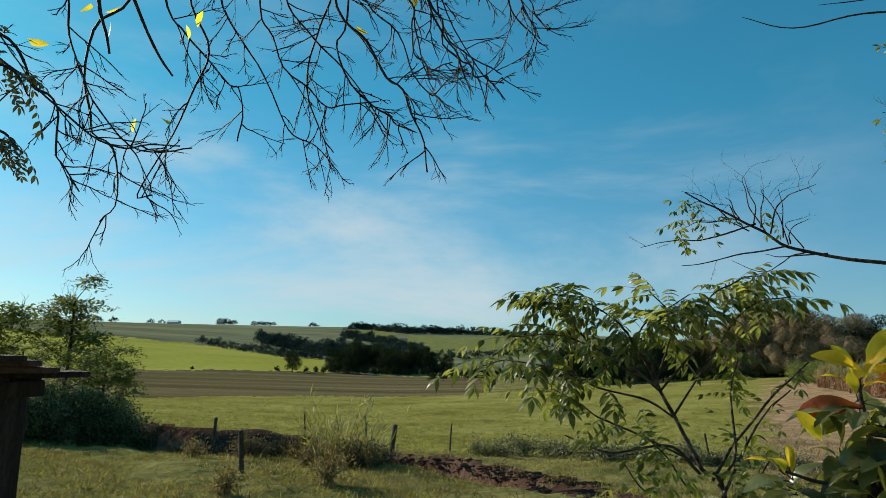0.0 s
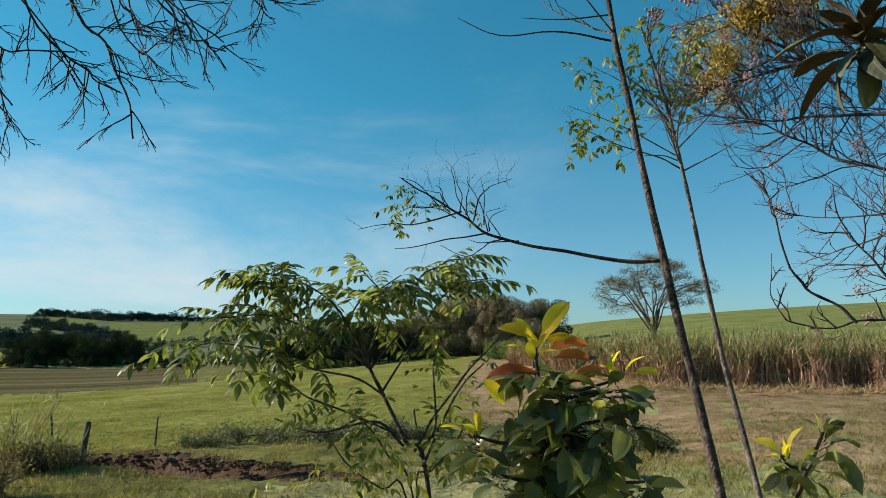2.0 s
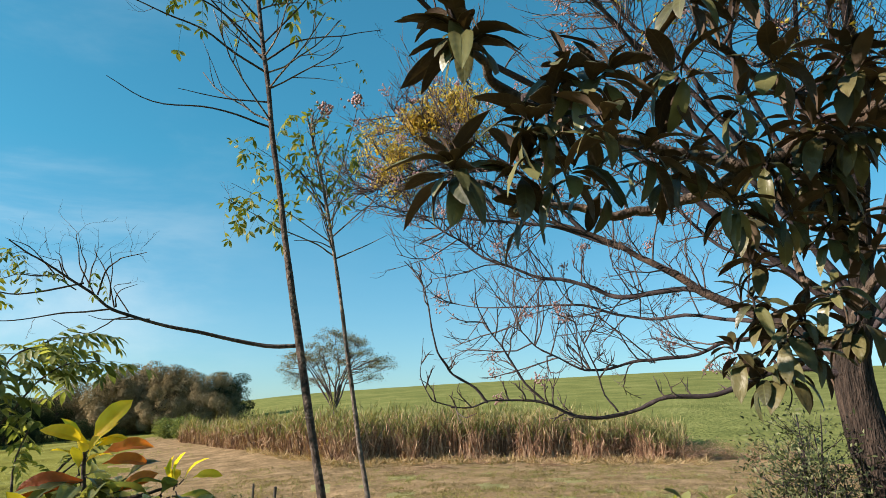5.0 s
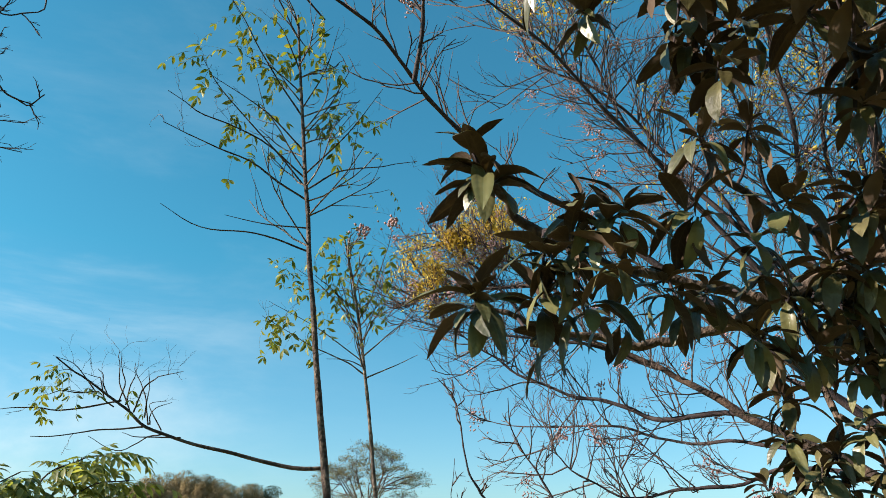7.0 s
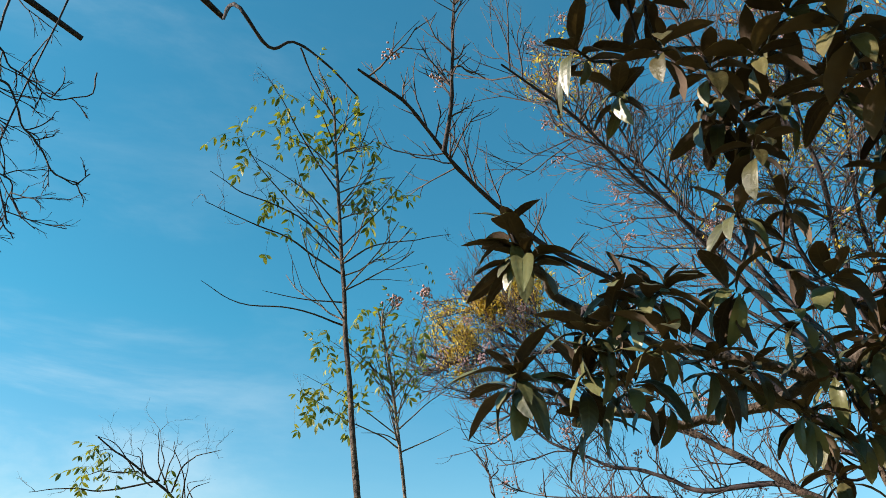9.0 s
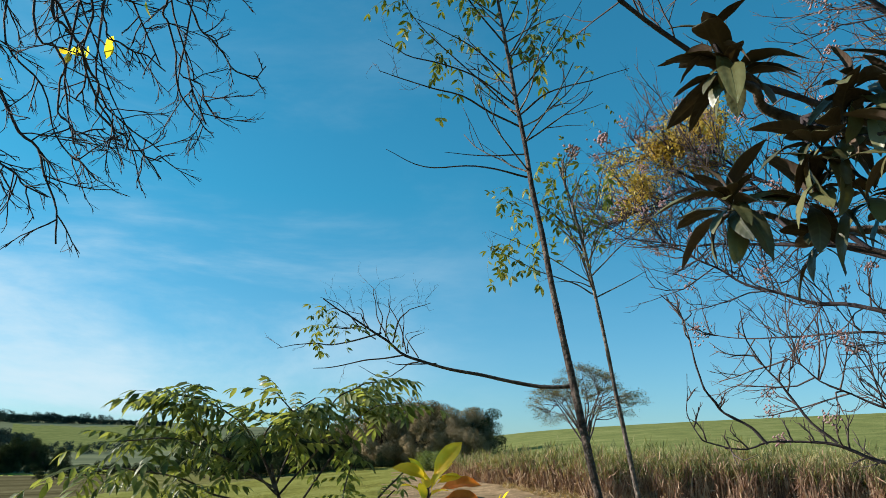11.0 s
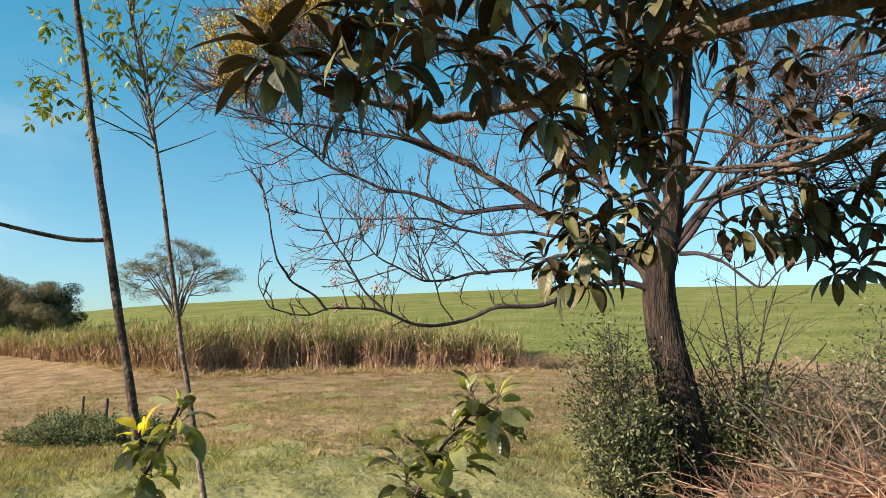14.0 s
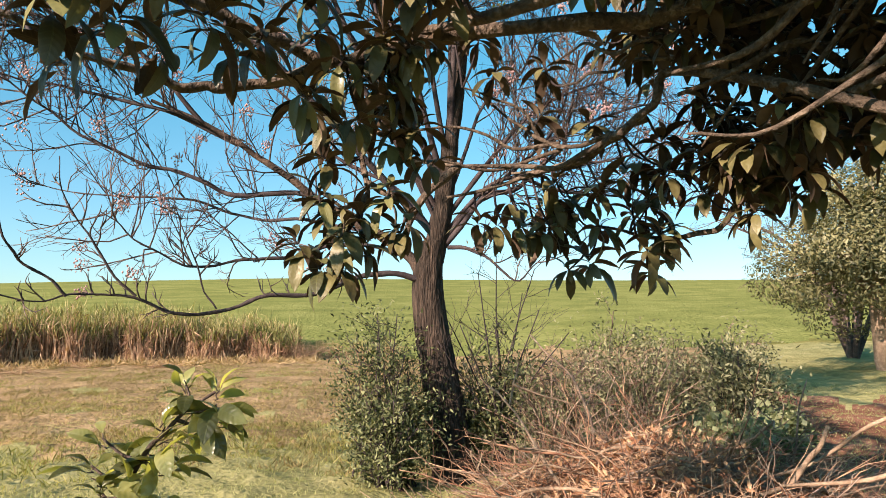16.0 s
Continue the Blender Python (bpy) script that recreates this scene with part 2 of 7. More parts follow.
M_REDSOIL = material("bare_red_soil", [(0.10, 0.045, 0.03), (0.20, 0.095, 0.062), (0.33, 0.19, 0.13)], 1.0, 0.95, 0.9, fine=9, gloss=0)
M_THICKET = material("dark_small_leaves", [(0.034, 0.044, 0.020), (0.082, 0.097, 0.043), (0.22, 0.23, 0.12)], 2.0, 0.5, thin=0.2, island=0.45, gloss=0.12)
M_SCRUB = material("scrub_leaves", [(0.07, 0.074, 0.04), (0.15, 0.152, 0.082), (0.29, 0.275, 0.165)], 2.0, 0.55, thin=0.22, island=0.4, gloss=0.12)
M_TANGLE = material("tangled_stems", [(0.09, 0.058, 0.042), (0.21, 0.145, 0.108), (0.40, 0.29, 0.22)], 3.0, 0.85, 0.2, island=0.3)
# a little distance haze is mixed into this green: paler and bluer
M_HAZEWOODS = material("hazed_distant_woods", [(0.026, 0.040, 0.034), (0.046, 0.066, 0.053), (0.074, 0.098, 0.072)], 0.05, 0.8, island=0.25, gloss=0)
M_WHITE = material("white_shed", [(0.6, 0.6, 0.58), (0.75, 0.75, 0.73)], 0.5, 0.7)

M_FRUITBARK = material("sunlit_brown_bark", [(0.035, 0.025, 0.018), (0.09, 0.064, 0.046), (0.19, 0.14, 0.10)], 10.0, 0.85, 0.7, fine=4)


def veins(m, count, depth, pale):
    """Ribs of a single leaf of length 1 along its own x: a midrib and slanting side veins."""
    n, l = m.node_tree.nodes, m.node_tree.links
    p = n["Principled BSDF"]

    def calc(kind, a, b=None):
        q = n.new("ShaderNodeMath")
        q.operation = kind
        for i, v in enumerate((a, b)):
            if v is None:
                continue
            if isinstance(v, (int, float)):
                q.inputs[i].default_value = v
            else:
                l.new(v, q.inputs[i])
        return q.outputs[0]

    tc, sep = n.new("ShaderNodeTexCoord"), n.new("ShaderNodeSeparateXYZ")
    l.new(tc.outputs["Object"], sep.inputs[0])
    side = calc("ABSOLUTE", sep.outputs["Y"])
    run = calc("SUBTRACT", sep.outputs["X"], calc("MULTIPLY", side, 0.8))
    wave = calc("SINE", calc("MULTIPLY", run, 6.2832 * count))
    groove = calc("POWER", calc("ABSOLUTE", calc("MULTIPLY_ADD", wave, 0.5)), 6.0)
    rib = calc("LESS_THAN", side, 0.012)
    line = calc("MAXIMUM", calc("MULTIPLY", groove, 0.55), rib)
    old = p.inputs["Base Color"].links[0].from_socket
    mix = n.new("ShaderNodeMixRGB")
    l.new(calc("MULTIPLY", line, 0.3), mix.inputs[0])
    l.new(old, mix.inputs[1])
    mix.inputs[2].default_value = (*pale, 1)
    l.new(mix.outputs[0], p.inputs["Base Color"])
    bump = n.new("ShaderNodeBump")
    bump.inputs["Strength"].default_value = depth
    bump.inputs["Distance"].default_value = 0.0012
    l.new(calc("SUBTRACT", calc("MULTIPLY", wave, 0.5), calc("MULTIPLY", rib, 0.8)), bump.inputs["Height"])
    if p.inputs["Normal"].links:
        l.new(p.inputs["Normal"].links[0].from_socket, bump.inputs["Normal"])
    l.new(bump.outputs[0], p.inputs["Normal"])


veins(M_LOQUAT, 9, 0.35, (0.16, 0.17, 0.06))
veins(M_LOQUNDER, 9, 0.4, (0.15, 0.11, 0.06))
veins(M_SEEDLEAF, 8, 0.4, (0.24, 0.26, 0.09))
veins(M_YELLOWLEAF, 8, 0.35, (0.50, 0.46, 0.12))
veins(M_REDLEAF, 8, 0.3, (0.60, 0.25, 0.06))

# ---- building helpers ----


class Geo:
    """Gathers vertices and faces for one mesh."""

    def __init__(self):
        self.v, self.q, self.t, self.n = [], [], [], 0

    def add(self, v, quads=None, tris=None):
        v = np.asarray(v, float).reshape(-1, 3)
        if quads is not None and len(quads):
            self.q.append(np.asarray(quads, int).reshape(-1, 4) + self.n)
        if tris is not None and len(tris):
            self.t.append(np.asarray(tris, int).reshape(-1, 3) + self.n)
        self.v.append(v)
        self.n += len(v)

    def mesh(self, name, mat, smooth=True):
        me = bpy.data.meshes.new(name)
        v = np.concatenate(self.v) if self.v else np.zeros((0, 3))
        q = np.concatenate(self.q) if self.q else np.zeros((0, 4), int)
        t = np.concatenate(self.t) if self.t else np.zeros((0, 3), int)
        me.vertices.add(len(v))
        me.vertices.foreach_set("co", v.astype(np.float32).ravel())
        me.loops.add(q.size + t.size)
        me.loops.foreach_set("vertex_index", np.r_[q.ravel(), t.ravel()].astype(np.int32))
        me.polygons.add(len(q) + len(t))
        me.polygons.foreach_set("loop_start", np.r_[np.arange(len(q)) * 4, q.size + np.arange(len(t)) * 3].astype(np.int32))
        me.polygons.foreach_set("use_smooth", np.full(len(q) + len(t), smooth))
        me.update(calc_edges=True)
        me.validate()
        if mat:
            me.materials.append(mat)
        return me


def unit(v):
    v = np.asarray(v, float)
    return v / (np.linalg.norm(v, axis=-1, keepdims=True) + 1e-12)


def curve_path(points, steps=5, wiggle=0.0, rng=None):
    """A smooth line through a few guide points."""
    p = np.asarray(points, float)
    if len(p) == 2:
        p = np.array([p[0], (p[0] + p[1]) / 2, p[1]])
    e = np.vstack([2 * p[0] - p[1], p, 2 * p[-1] - p[-2]])
    out = []
    for i in range(len(p) - 1):
        a, b, c, d = e[i : i + 4]
        for s in np.linspace(0, 1, steps, endpoint=False):
            out.append(0.5 * (2 * b + (c - a) * s + (2 * a - 5 * b + 4 * c - d) * s**2 + (3 * b - a - 3 * c + d) * s**3))
    out.append(p[-1])
    out = np.array(out)
    if wiggle and rng is not None:
        n = len(out)
        knots = max(3, n // 3 + 1)
        w = rng.normal(0, wiggle * 1.3, (knots, 3))
        w[0] = w[-1] = 0
        at = np.linspace(0, knots - 1, n)
        i = np.minimum(at.astype(int), knots - 2)
        f = (at - i)[:, None]
        f = f * f * (3 - 2 * f)
        out = out + w[i] * (1 - f) + w[i + 1] * f
    return out


def tube(geo, pts, r0, r1, sides=6, knots=0.0, rng=None, flare=0.0):
    """A tapered limb along a line."""
    p = np.asarray(pts, float)
    n = len(p)
    t = unit(np.gradient(p, axis=0))
    ref = np.array([0.0, 0, 1]) if abs(t[:, 2]).mean() < 0.8 else np.array([1.0, 0, 0])
    a = unit(np.cross(t, ref))
    b = np.cross(t, a)
    s = np.linspace(0, 1, n)
    r = r0 + (r1 - r0) * s + flare * r0 * np.exp(-s * 14)
    if knots and rng is not None:
        r = r * (1 + knots * rng.normal(0, 1, n).clip(-1.5, 1.5))
    ang = np.arange(sides) * 2 * np.pi / sides
    ring = a[:, None] * np.cos(ang)[None, :, None] + b[:, None] * np.sin(ang)[None, :, None]
    rr = np.repeat(r[:, None], sides, 1)
    if knots and rng is not None and sides > 6:
        rr = rr * (1 + 0.6 * knots * rng.normal(0, 1, (1, sides)).clip(-2, 2) + 0.3 * knots * rng.normal(0, 1, rr.shape))
    v = (p[:, None] + ring * rr[..., None]).reshape(-1, 3)
    i, j = np.meshgrid(np.arange(n - 1), np.arange(sides), indexing="ij")
    k = (j + 1) % sides
    q = np.stack([i * sides + j, i * sides + k, (i + 1) * sides + k, (i + 1) * sides + j], -1)
    geo.add(v, q.reshape(-1, 4))
    cap = (n - 1) * sides
    if sides == 3:
        geo.t.append(np.array([[cap, cap + 1, cap + 2]]) + geo.n - len(v))
    elif sides == 4:
        geo.q.append(np.array([[cap, cap + 1, cap + 2, cap + 3]]) + geo.n - len(v))


def limb(geo, r0, r1, *points, rng=None, wiggle=0.008, sides=7, knots=0.06, steps=5, flare=0.0):
    """A limb through guide points; returns its line."""
    p = curve_path(points, steps, wiggle, rng)
    tube(geo, p, r0, r1, sides, knots, rng, flare)
    return p


def sprig(geo, start, way, length, radius, rng, depth=2, lift=0.0, wiggle=0.25, kids=4, spread=0.7, shrink=0.5, tips=None, sides=3, segs=5, taper=0.45):
    """A twig that splits into smaller ones; tips gathers (place, direction)."""
    way = unit(way)
    p, d = [np.asarray(start, float)], way
    for _ in range(segs):
        d = unit(d + rng.normal(0, wiggle / 2, 3) + np.array([0, 0, lift / segs]))
        p.append(p[-1] + d * length / segs)
    p = np.array(p)
    tube(geo, p, radius, radius * taper, sides)
    if tips is not None and depth <= 1:
        tips.append((p[-1], d))
        tips.append((p[len(p) // 2], unit(d + rng.normal(0, 0.5, 3))))
    if depth > 0:
        for k in range(kids):
            s = 0.25 + 0.75 * (k + rng.random() * 0.8) / kids
            i = min(len(p) - 2, int(s * segs))
            at = p[i] + (p[i + 1] - p[i]) * (s * segs - i)
            side = rng.normal(0, 1, 3)
            w = unit(p[i + 1] - p[i])
            side = unit(side - w * (side @ w))
            sprig(geo, at, w + side * spread * (0.7 + 0.6 * rng.random()), length * shrink * (0.6 + 0.8 * rng.random()) * (1.2 - 0.5 * s), radius * (0.35 + 0.45 * taper), rng,
                  depth - 1, lift, wiggle, max(2, kids - 1), spread, shrink, tips, 3, max(3, segs - 1), taper)
    return p


def dress(geo, line, count, length, radius, rng, depth=1, lift=0.3, up=0.5, lo=0.15, **more):
    """Twigs set along a limb."""
    line = np.asarray(line)
    for _ in range(count):
        s = (lo + (1 - lo) * rng.random()) * (len(line) - 1)
        i = min(int(s), len(line) - 2)
        at = line[i] + (line[i + 1] - line[i]) * (s - i)
        w = unit(line[i + 1] - line[i])
        side = rng.normal(0, 1, 3) + np.array([0, 0, up])
        side = unit(side - w * (side @ w))
        sprig(geo, at, 0.6 * w + side, length * (0.5 + rng.random()), radius, rng, depth, lift, **more)


def leaf_shape(width=0.34, rows=5, fold=0.12, curl=0.18, wave=0.0, peak=0.9):
    """A leaf of length 1 along x, with a sunken midrib and a drooping tip."""
    s = np.linspace(0, 1, rows + 1)
    w = width * 0.5 * np.sin(np.pi * s**peak) ** 0.72
    w[0] = width * 0.03
    w[-1] = 0.004
    z = -curl * s**2
    v = []
    for i in range(rows + 1):
        e = wave * math.sin(i * 2.4)
        v += [(s[i], -w[i], z[i] + fold * w[i] * 2 + e), (s[i], 0, z[i]), (s[i], w[i], z[i] + fold * w[i] * 2 - e)]
    q = []
    for i in range(rows):
        a = 3 * i
        q += [(a, a + 1, a + 4, a + 3), (a + 1, a + 2, a + 5, a + 4)]
    return np.array(v), np.array(q)


def oblong_leaf(width, rows, fold, curl, wave=0.0):
    """A leathery leaf of length 1 along x: narrow foot, broad rounded end with a short point, edges rolled down."""
    s = np.linspace(0, 1, rows + 1)
    u = s**1.25
    w = 0.5 * width * np.maximum(0, 1 - np.abs(2 * u - 1) ** 2.0) ** 0.72 * np.minimum(1, (s / 0.3 + 0.05)) ** 0.5
    w[0], w[-1] = width * 0.03, 0.004
    z = 0.10 * np.sin(np.pi * s) - curl * s**1.8
    v = []
    for i in range(rows + 1):
        e = wave * math.sin(i * 2.1)
        v += [(s[i], -w[i], z[i] + fold * w[i] * 2 - 0.5 * w[i] * 0.3 + e), (s[i], -w[i] * 0.5, z[i] + fold * w[i] * 1.3), (s[i], 0, z[i]), (s[i], w[i] * 0.5, z[i] + fold * w[i] * 1.3), (s[i], w[i], z[i] + fold * w[i] * 2 - 0.5 * w[i] * 0.3 - e)]
    q = [(5 * i + k, 5 * i + k + 1, 5 * i + k + 6, 5 * i + k + 5) for i in range(rows) for k in range(4)]
    return np.array(v), np.array(q)


LEAF_LOW = (np.array([(0, 0, 0), (0.45, -0.2, 0.05), (1, 0, -0.08), (0.45, 0.2, 0.05)]), np.array([(0, 1, 2, 3)]))
LEAF_MID = leaf_shape(0.42, 2, 0.15, 0.15)


def place_many(geo, shape, at, ways, sizes, rng, flat=0.6, ups=None):
    """Many copies of a leaf shape, each along its way, joined; ups: where their faces point, if not upward."""
    v, q = shape
    at, x = np.asarray(at, float), unit(ways)
    n = len(at)
    up = unit((np.array([0, 0, 1.0]) if ups is None else ups) * flat + rng.normal(0, 1, (n, 3)) * (1 - flat))
    y = unit(np.cross(up, x))
    z = np.cross(x, y)
    s = np.asarray(sizes, float).reshape(-1, 1, 1) * np.ones((n, 1, 1))
    out = at[:, None] + s * (v[None, :, 0:1] * x[:, None] + v[None, :, 1:2] * y[:, None] + v[None, :, 2:3] * z[:, None])
    f = q[None] + (np.arange(n) * len(v))[:, None, None]
    geo.add(out.reshape(-1, 3), f.reshape(-1, q.shape[1]))


def basis(at, way, up, size):
    """The matrix that lays a leaf of length 1 along way."""
    x = Vector(way).normalized()
    y = Vector(up).cross(x)
    y = y.normalized() if y.length > 1e-4 else Vector((0, 1, 0))
    z = x.cross(y)
    return Matrix(((x.x * size, y.x * size, z.x * size, at[0]), (x.y * size, y.y * size, z.y * size, at[1]), (x.z * size, y.z * size, z.z * size, at[2]), (0, 0, 0, 1)))


def shape_mesh(name, shape, mat):
    g = Geo()
    g.add(shape[0], shape[1])
    return g.mesh(name, mat)


def polar(az, r, z=0.0):
    return np.array([r * math.sin(radians(az)), r * math.cos(radians(az)), z])


# ---- ground ----
REACH = np.array([0.0, 5, 9, 14, 22, 40, 75, 110, 200, 420, 900, 2600])
SLOPES = {}
SLOPES[-100] = (0, 0.1, 0.2, 0.2, 0.3, 0, -1, -1, 0, 6, 26, 45)
SLOPES[-60] = (0, 0, 0.1, 0.0, -0.2, -1, -2.5, -3, -3, 6, 30, 48)
SLOPES[-35] = (0, 0, 0.0, -0.2, -0.5, -1.4, -2.9, -3.5, -4, 7, 32, 50)
SLOPES[-20] = (0, 0, -0.05, -0.3, -0.9, -1.9, -3, -3.5, -4, 3, 36, 50)
SLOPES[-8] = (0, 0, -0.15, -0.35, -1.2, -2.0, -3, -3.5, -4.5, 0, 39, 50)
SLOPES[5] = (0, 0, -0.15, -0.4, -1.2, -1.9, -2.2, -2.3, -3, 0, 36, 50)
SLOPES[15] = (0, 0, -0.1, -0.4, -1.1, -1.6, -1.2, -0.6, 0, 3, 30, 50)
SLOPES[25] = (0, 0, -0.1, -0.5, -1.2, -1.3, 0, 0.6, 6, 8, 20, 40)
SLOPES[33] = (0, 0, -0.1, -0.6, -1.3, -0.8, 1.6, 3.5, 9.3, 8, 10, 30)
SLOPES[45] = (0, 0, -0.1, -0.4, -0.7, -0.8, 2.2, 5, 11.6, 9, 8, 20)
SLOPES[62] = (0, 0, -0.2, -0.5, -0.7, -0.9, 3, 6, 13.6, 10, 8, 15)
SLOPES[76] = (0, 0, -0.46, -0.7, -0.8, -1, 2.5, 5.5, 13.2, 10, 8, 15)
SLOPES[95] = (0, 0, 0, 0.1, 0.2, -0.2, 2.5, 5, 12, 9, 8, 15)
SLOPES[110] = (0, 0.05, 0.1, 0.1, 0.2, 0.3, 2.5, 5, 11, 9, 8, 15)
SLOPES[180] = (0, 0.2, 0.3, 0.5, 0.8, 1, 2, 3, 6, 10, 15, 30)
SLOPES[260] = SLOPES[-100]
_az = np.array(sorted(SLOPES))
_zz = np.array([SLOPES[a] for a in _az], float)
G_AZ = np.arange(-100, 260.1, 0.75)
G_U = np.linspace(0, math.log1p(4200 / 4), 260)
G_R = 4 * np.expm1(G_U)
_hr = np.stack([np.interp(np.log1p(G_R / 4), np.log1p(REACH / 4), row) for row in _zz])
GRID = np.stack([np.interp(G_AZ, _az, _hr[:, k]) for k in range(len(G_R))], 1)
for _ in range(14):
    GRID[:, 1:-1] = (GRID[:, :-2] + 2 * GRID[:, 1:-1] + GRID[:, 2:]) / 4
for _ in range(20):
    GRID[1:-1] = (GRID[:-2] + 2 * GRID[1:-1] + GRID[2:]) / 4


def lumps(x, y):
    """Unevenness of the turf."""
    return 0.035 * np.sin(1.7 * x + 0.6 * y) * np.sin(1.3 * y - 0.4 * x + 1) + 0.02 * np.sin(4.1 * x - 1.1 * y) * np.sin(3.7 * y + 0.8 * x) + 0.028 * np.sin(5.3 * x + 2.1 * y + np.sin(0.9 * y)) * np.sin(5.9 * y - 1.7 * x + np.sin(1.1 * x))


TRACK_AZ, TRACK_R = [-29, -24, -15, -8, -2, 5, 12], [17.6, 16.2, 15.8, 15.0, 13.0, 10.8, 9.4]


def ground_z(x, y):
    x, y = np.asarray(x, float), np.asarray(y, float)
    az = (np.degrees(np.arctan2(x, y)) + 100) % 360 - 100
    u = np.log1p(np.hypot(x, y) / 4) / G_U[-1] * (len(G_U) - 1)
    a = (az + 100) / 0.75
    i, j = np.clip(a.astype(int), 0, len(G_AZ) - 2), np.clip(u.astype(int), 0, len(G_U) - 2)
    s, t = a - i, u - j
    z = (GRID[i, j] * (1 - s) + GRID[i + 1, j] * s) * (1 - t) + (GRID[i, j + 1] * (1 - s) + GRID[i + 1, j + 1] * s) * t
    rr = np.hypot(x, y)
    s_ = rr - np.interp(az, TRACK_AZ, TRACK_R)
    dip = np.where(s_ < 0, np.exp(-((s_ / 1.5) ** 2)), np.exp(-((s_ / 0.4) ** 2)))
    z = z - 0.6 * dip * np.interp(az, [-34, -29, -4, 2, 8], [0, 1, 1, 0.35, 0])
    z = z + 0.36 * np.exp(-(((s_ - 1.1) / 0.6) ** 2)) * np.interp(az, [-31, -27, -16, -11], [0, 1, 0.9, 0]) * (1 + 0.1 * np.sin(az * 0.9))
    return z + lumps(x, y) * np.clip(np.hypot(x, y) / 3, 0, 1)


def on_ground(az, r, lift=0.0):
    p = polar(az, r)
    p[2] = float(ground_z(p[0], p[1])) + lift
    return p


def wob(a, r, k):
    """A slow irregular swing for the edges of fields."""
    return np.sin(a * 0.31 + k) + 0.6 * np.sin(a * 0.83 + 2 * k) + 0.4 * np.sin(a * 2.3 + r * 0.05 + k)


GROUND_MATS = [M_GRASS, M_PASTURE, M_PLOUGH, M_CROP, M_FAR, M_STUBBLE, M_SLOPE, M_EARTH, M_LAWN, M_REDSOIL]


def region(az, r):
    """Which soil or crop lies where."""
    r = np.where(r > 55, r * (1 + 0.014 * np.sin(az * 23.7) * np.sin(az * 61.3 + r * 0.7)), r)
    k = np.zeros(az.shape, int)
    e = wob(az, r, 0.7)
    near = 17.5 + 0.6 * e
    back = np.interp(az, [-45, -28, 0, 12, 22], [66, 70, 84, 95, 112]) + 1.5 * e
    k[(az < 27) & (r > near) & (r < back)] = 1
    k[(az < -1) & (r >= back)] = 2
    k[(az >= -1) & (az < 30) & (r >= back)] = 0
    edge = np.interp(az, [-45, -30, -12, -2], [195, 198, 205, 190]) + 3 * e
    k[(az < -1) & (r >= edge)] = 3
    k[(r > np.interp(az, [-45, -30, -25.5, -21, -17.6, -14.4, -13.6, 5], [470, 456, 437, 385, 318, 298, 206, 215]) + 8 * e) & (az < 26)] = 4
    k[(az > -7.5) & (az < 4) & (r > 420 + 14 * e) & (r < 640 + 20 * e)] = 6
    k[(az > -13) & (az < -8.5) & (r > 600) & (r < 720)] = 6
    dry = (az > 20.5 + 0.8 * wob(r * 3, r, 2.0)) & (az < 96) & (r > 11.5 + 1.2 * wob(az, r, 1.1) + 3 * (az > 66)) & (r < np.interp(az, [20, 24, 32, 34], [88, 88, 70, 46]))
    k[(az > 27) & (az < 114) & (r > 2 + wob(az * 3, r, 1)) & (r < np.where(az > 96, 40, 18))] = 8
    k[dry] = 5
    k[(az > 8 + 5 * wob(r * 6, r, 1.7)) & (az <= 27) & (r < 10.5 + 0.8 * e) & (r > 2 + wob(az * 3, r, 1))] = 8
    k[(az > np.interp(r, [0, 46, 70, 120], [200, 33, 31, 25])) & (r > 45)] = 6
    k[(az >= 62) & (r > 41 + e)] = 6
    track = np.interp(az, TRACK_AZ, TRACK_R)
    k[(az > -29 + e) & (az < 12) & (abs(r - track) < (0.55 + 0.25 * wob(az * 4, r, 0.3) + 0.5 * (az > -9)) * np.interp(az, [2, 12], [1, 0.15]))] = 7
    k[(az > -28 + e) & (az < -11) & (r > track - 0.5) & (r < track + 1.1 + 0.2 * wob(az * 5, r, 0.9))] = 7
    k[(az > -26.6) & (az < -23.2) & (abs(r - track - 0.1) < 0.45)] = 9
    k[(az > 27) & (az < 70) & (r > 15 + 2 * wob(az, r, 3)) & (wob(az * 1.7, r, 1.3) * np.sin(r * 0.9 + az * 0.2) > 0.75) & (r < 32)] = 8
    k[(az > 98 + 2.5 * wob(r * 9, r, 0.4)) & (az < 125) & (r > 3.5 + 0.4 * wob(az * 4, r, 1)) & (r < 15 + 1.0 * wob(az * 2, r, 2))] = 9
    return k


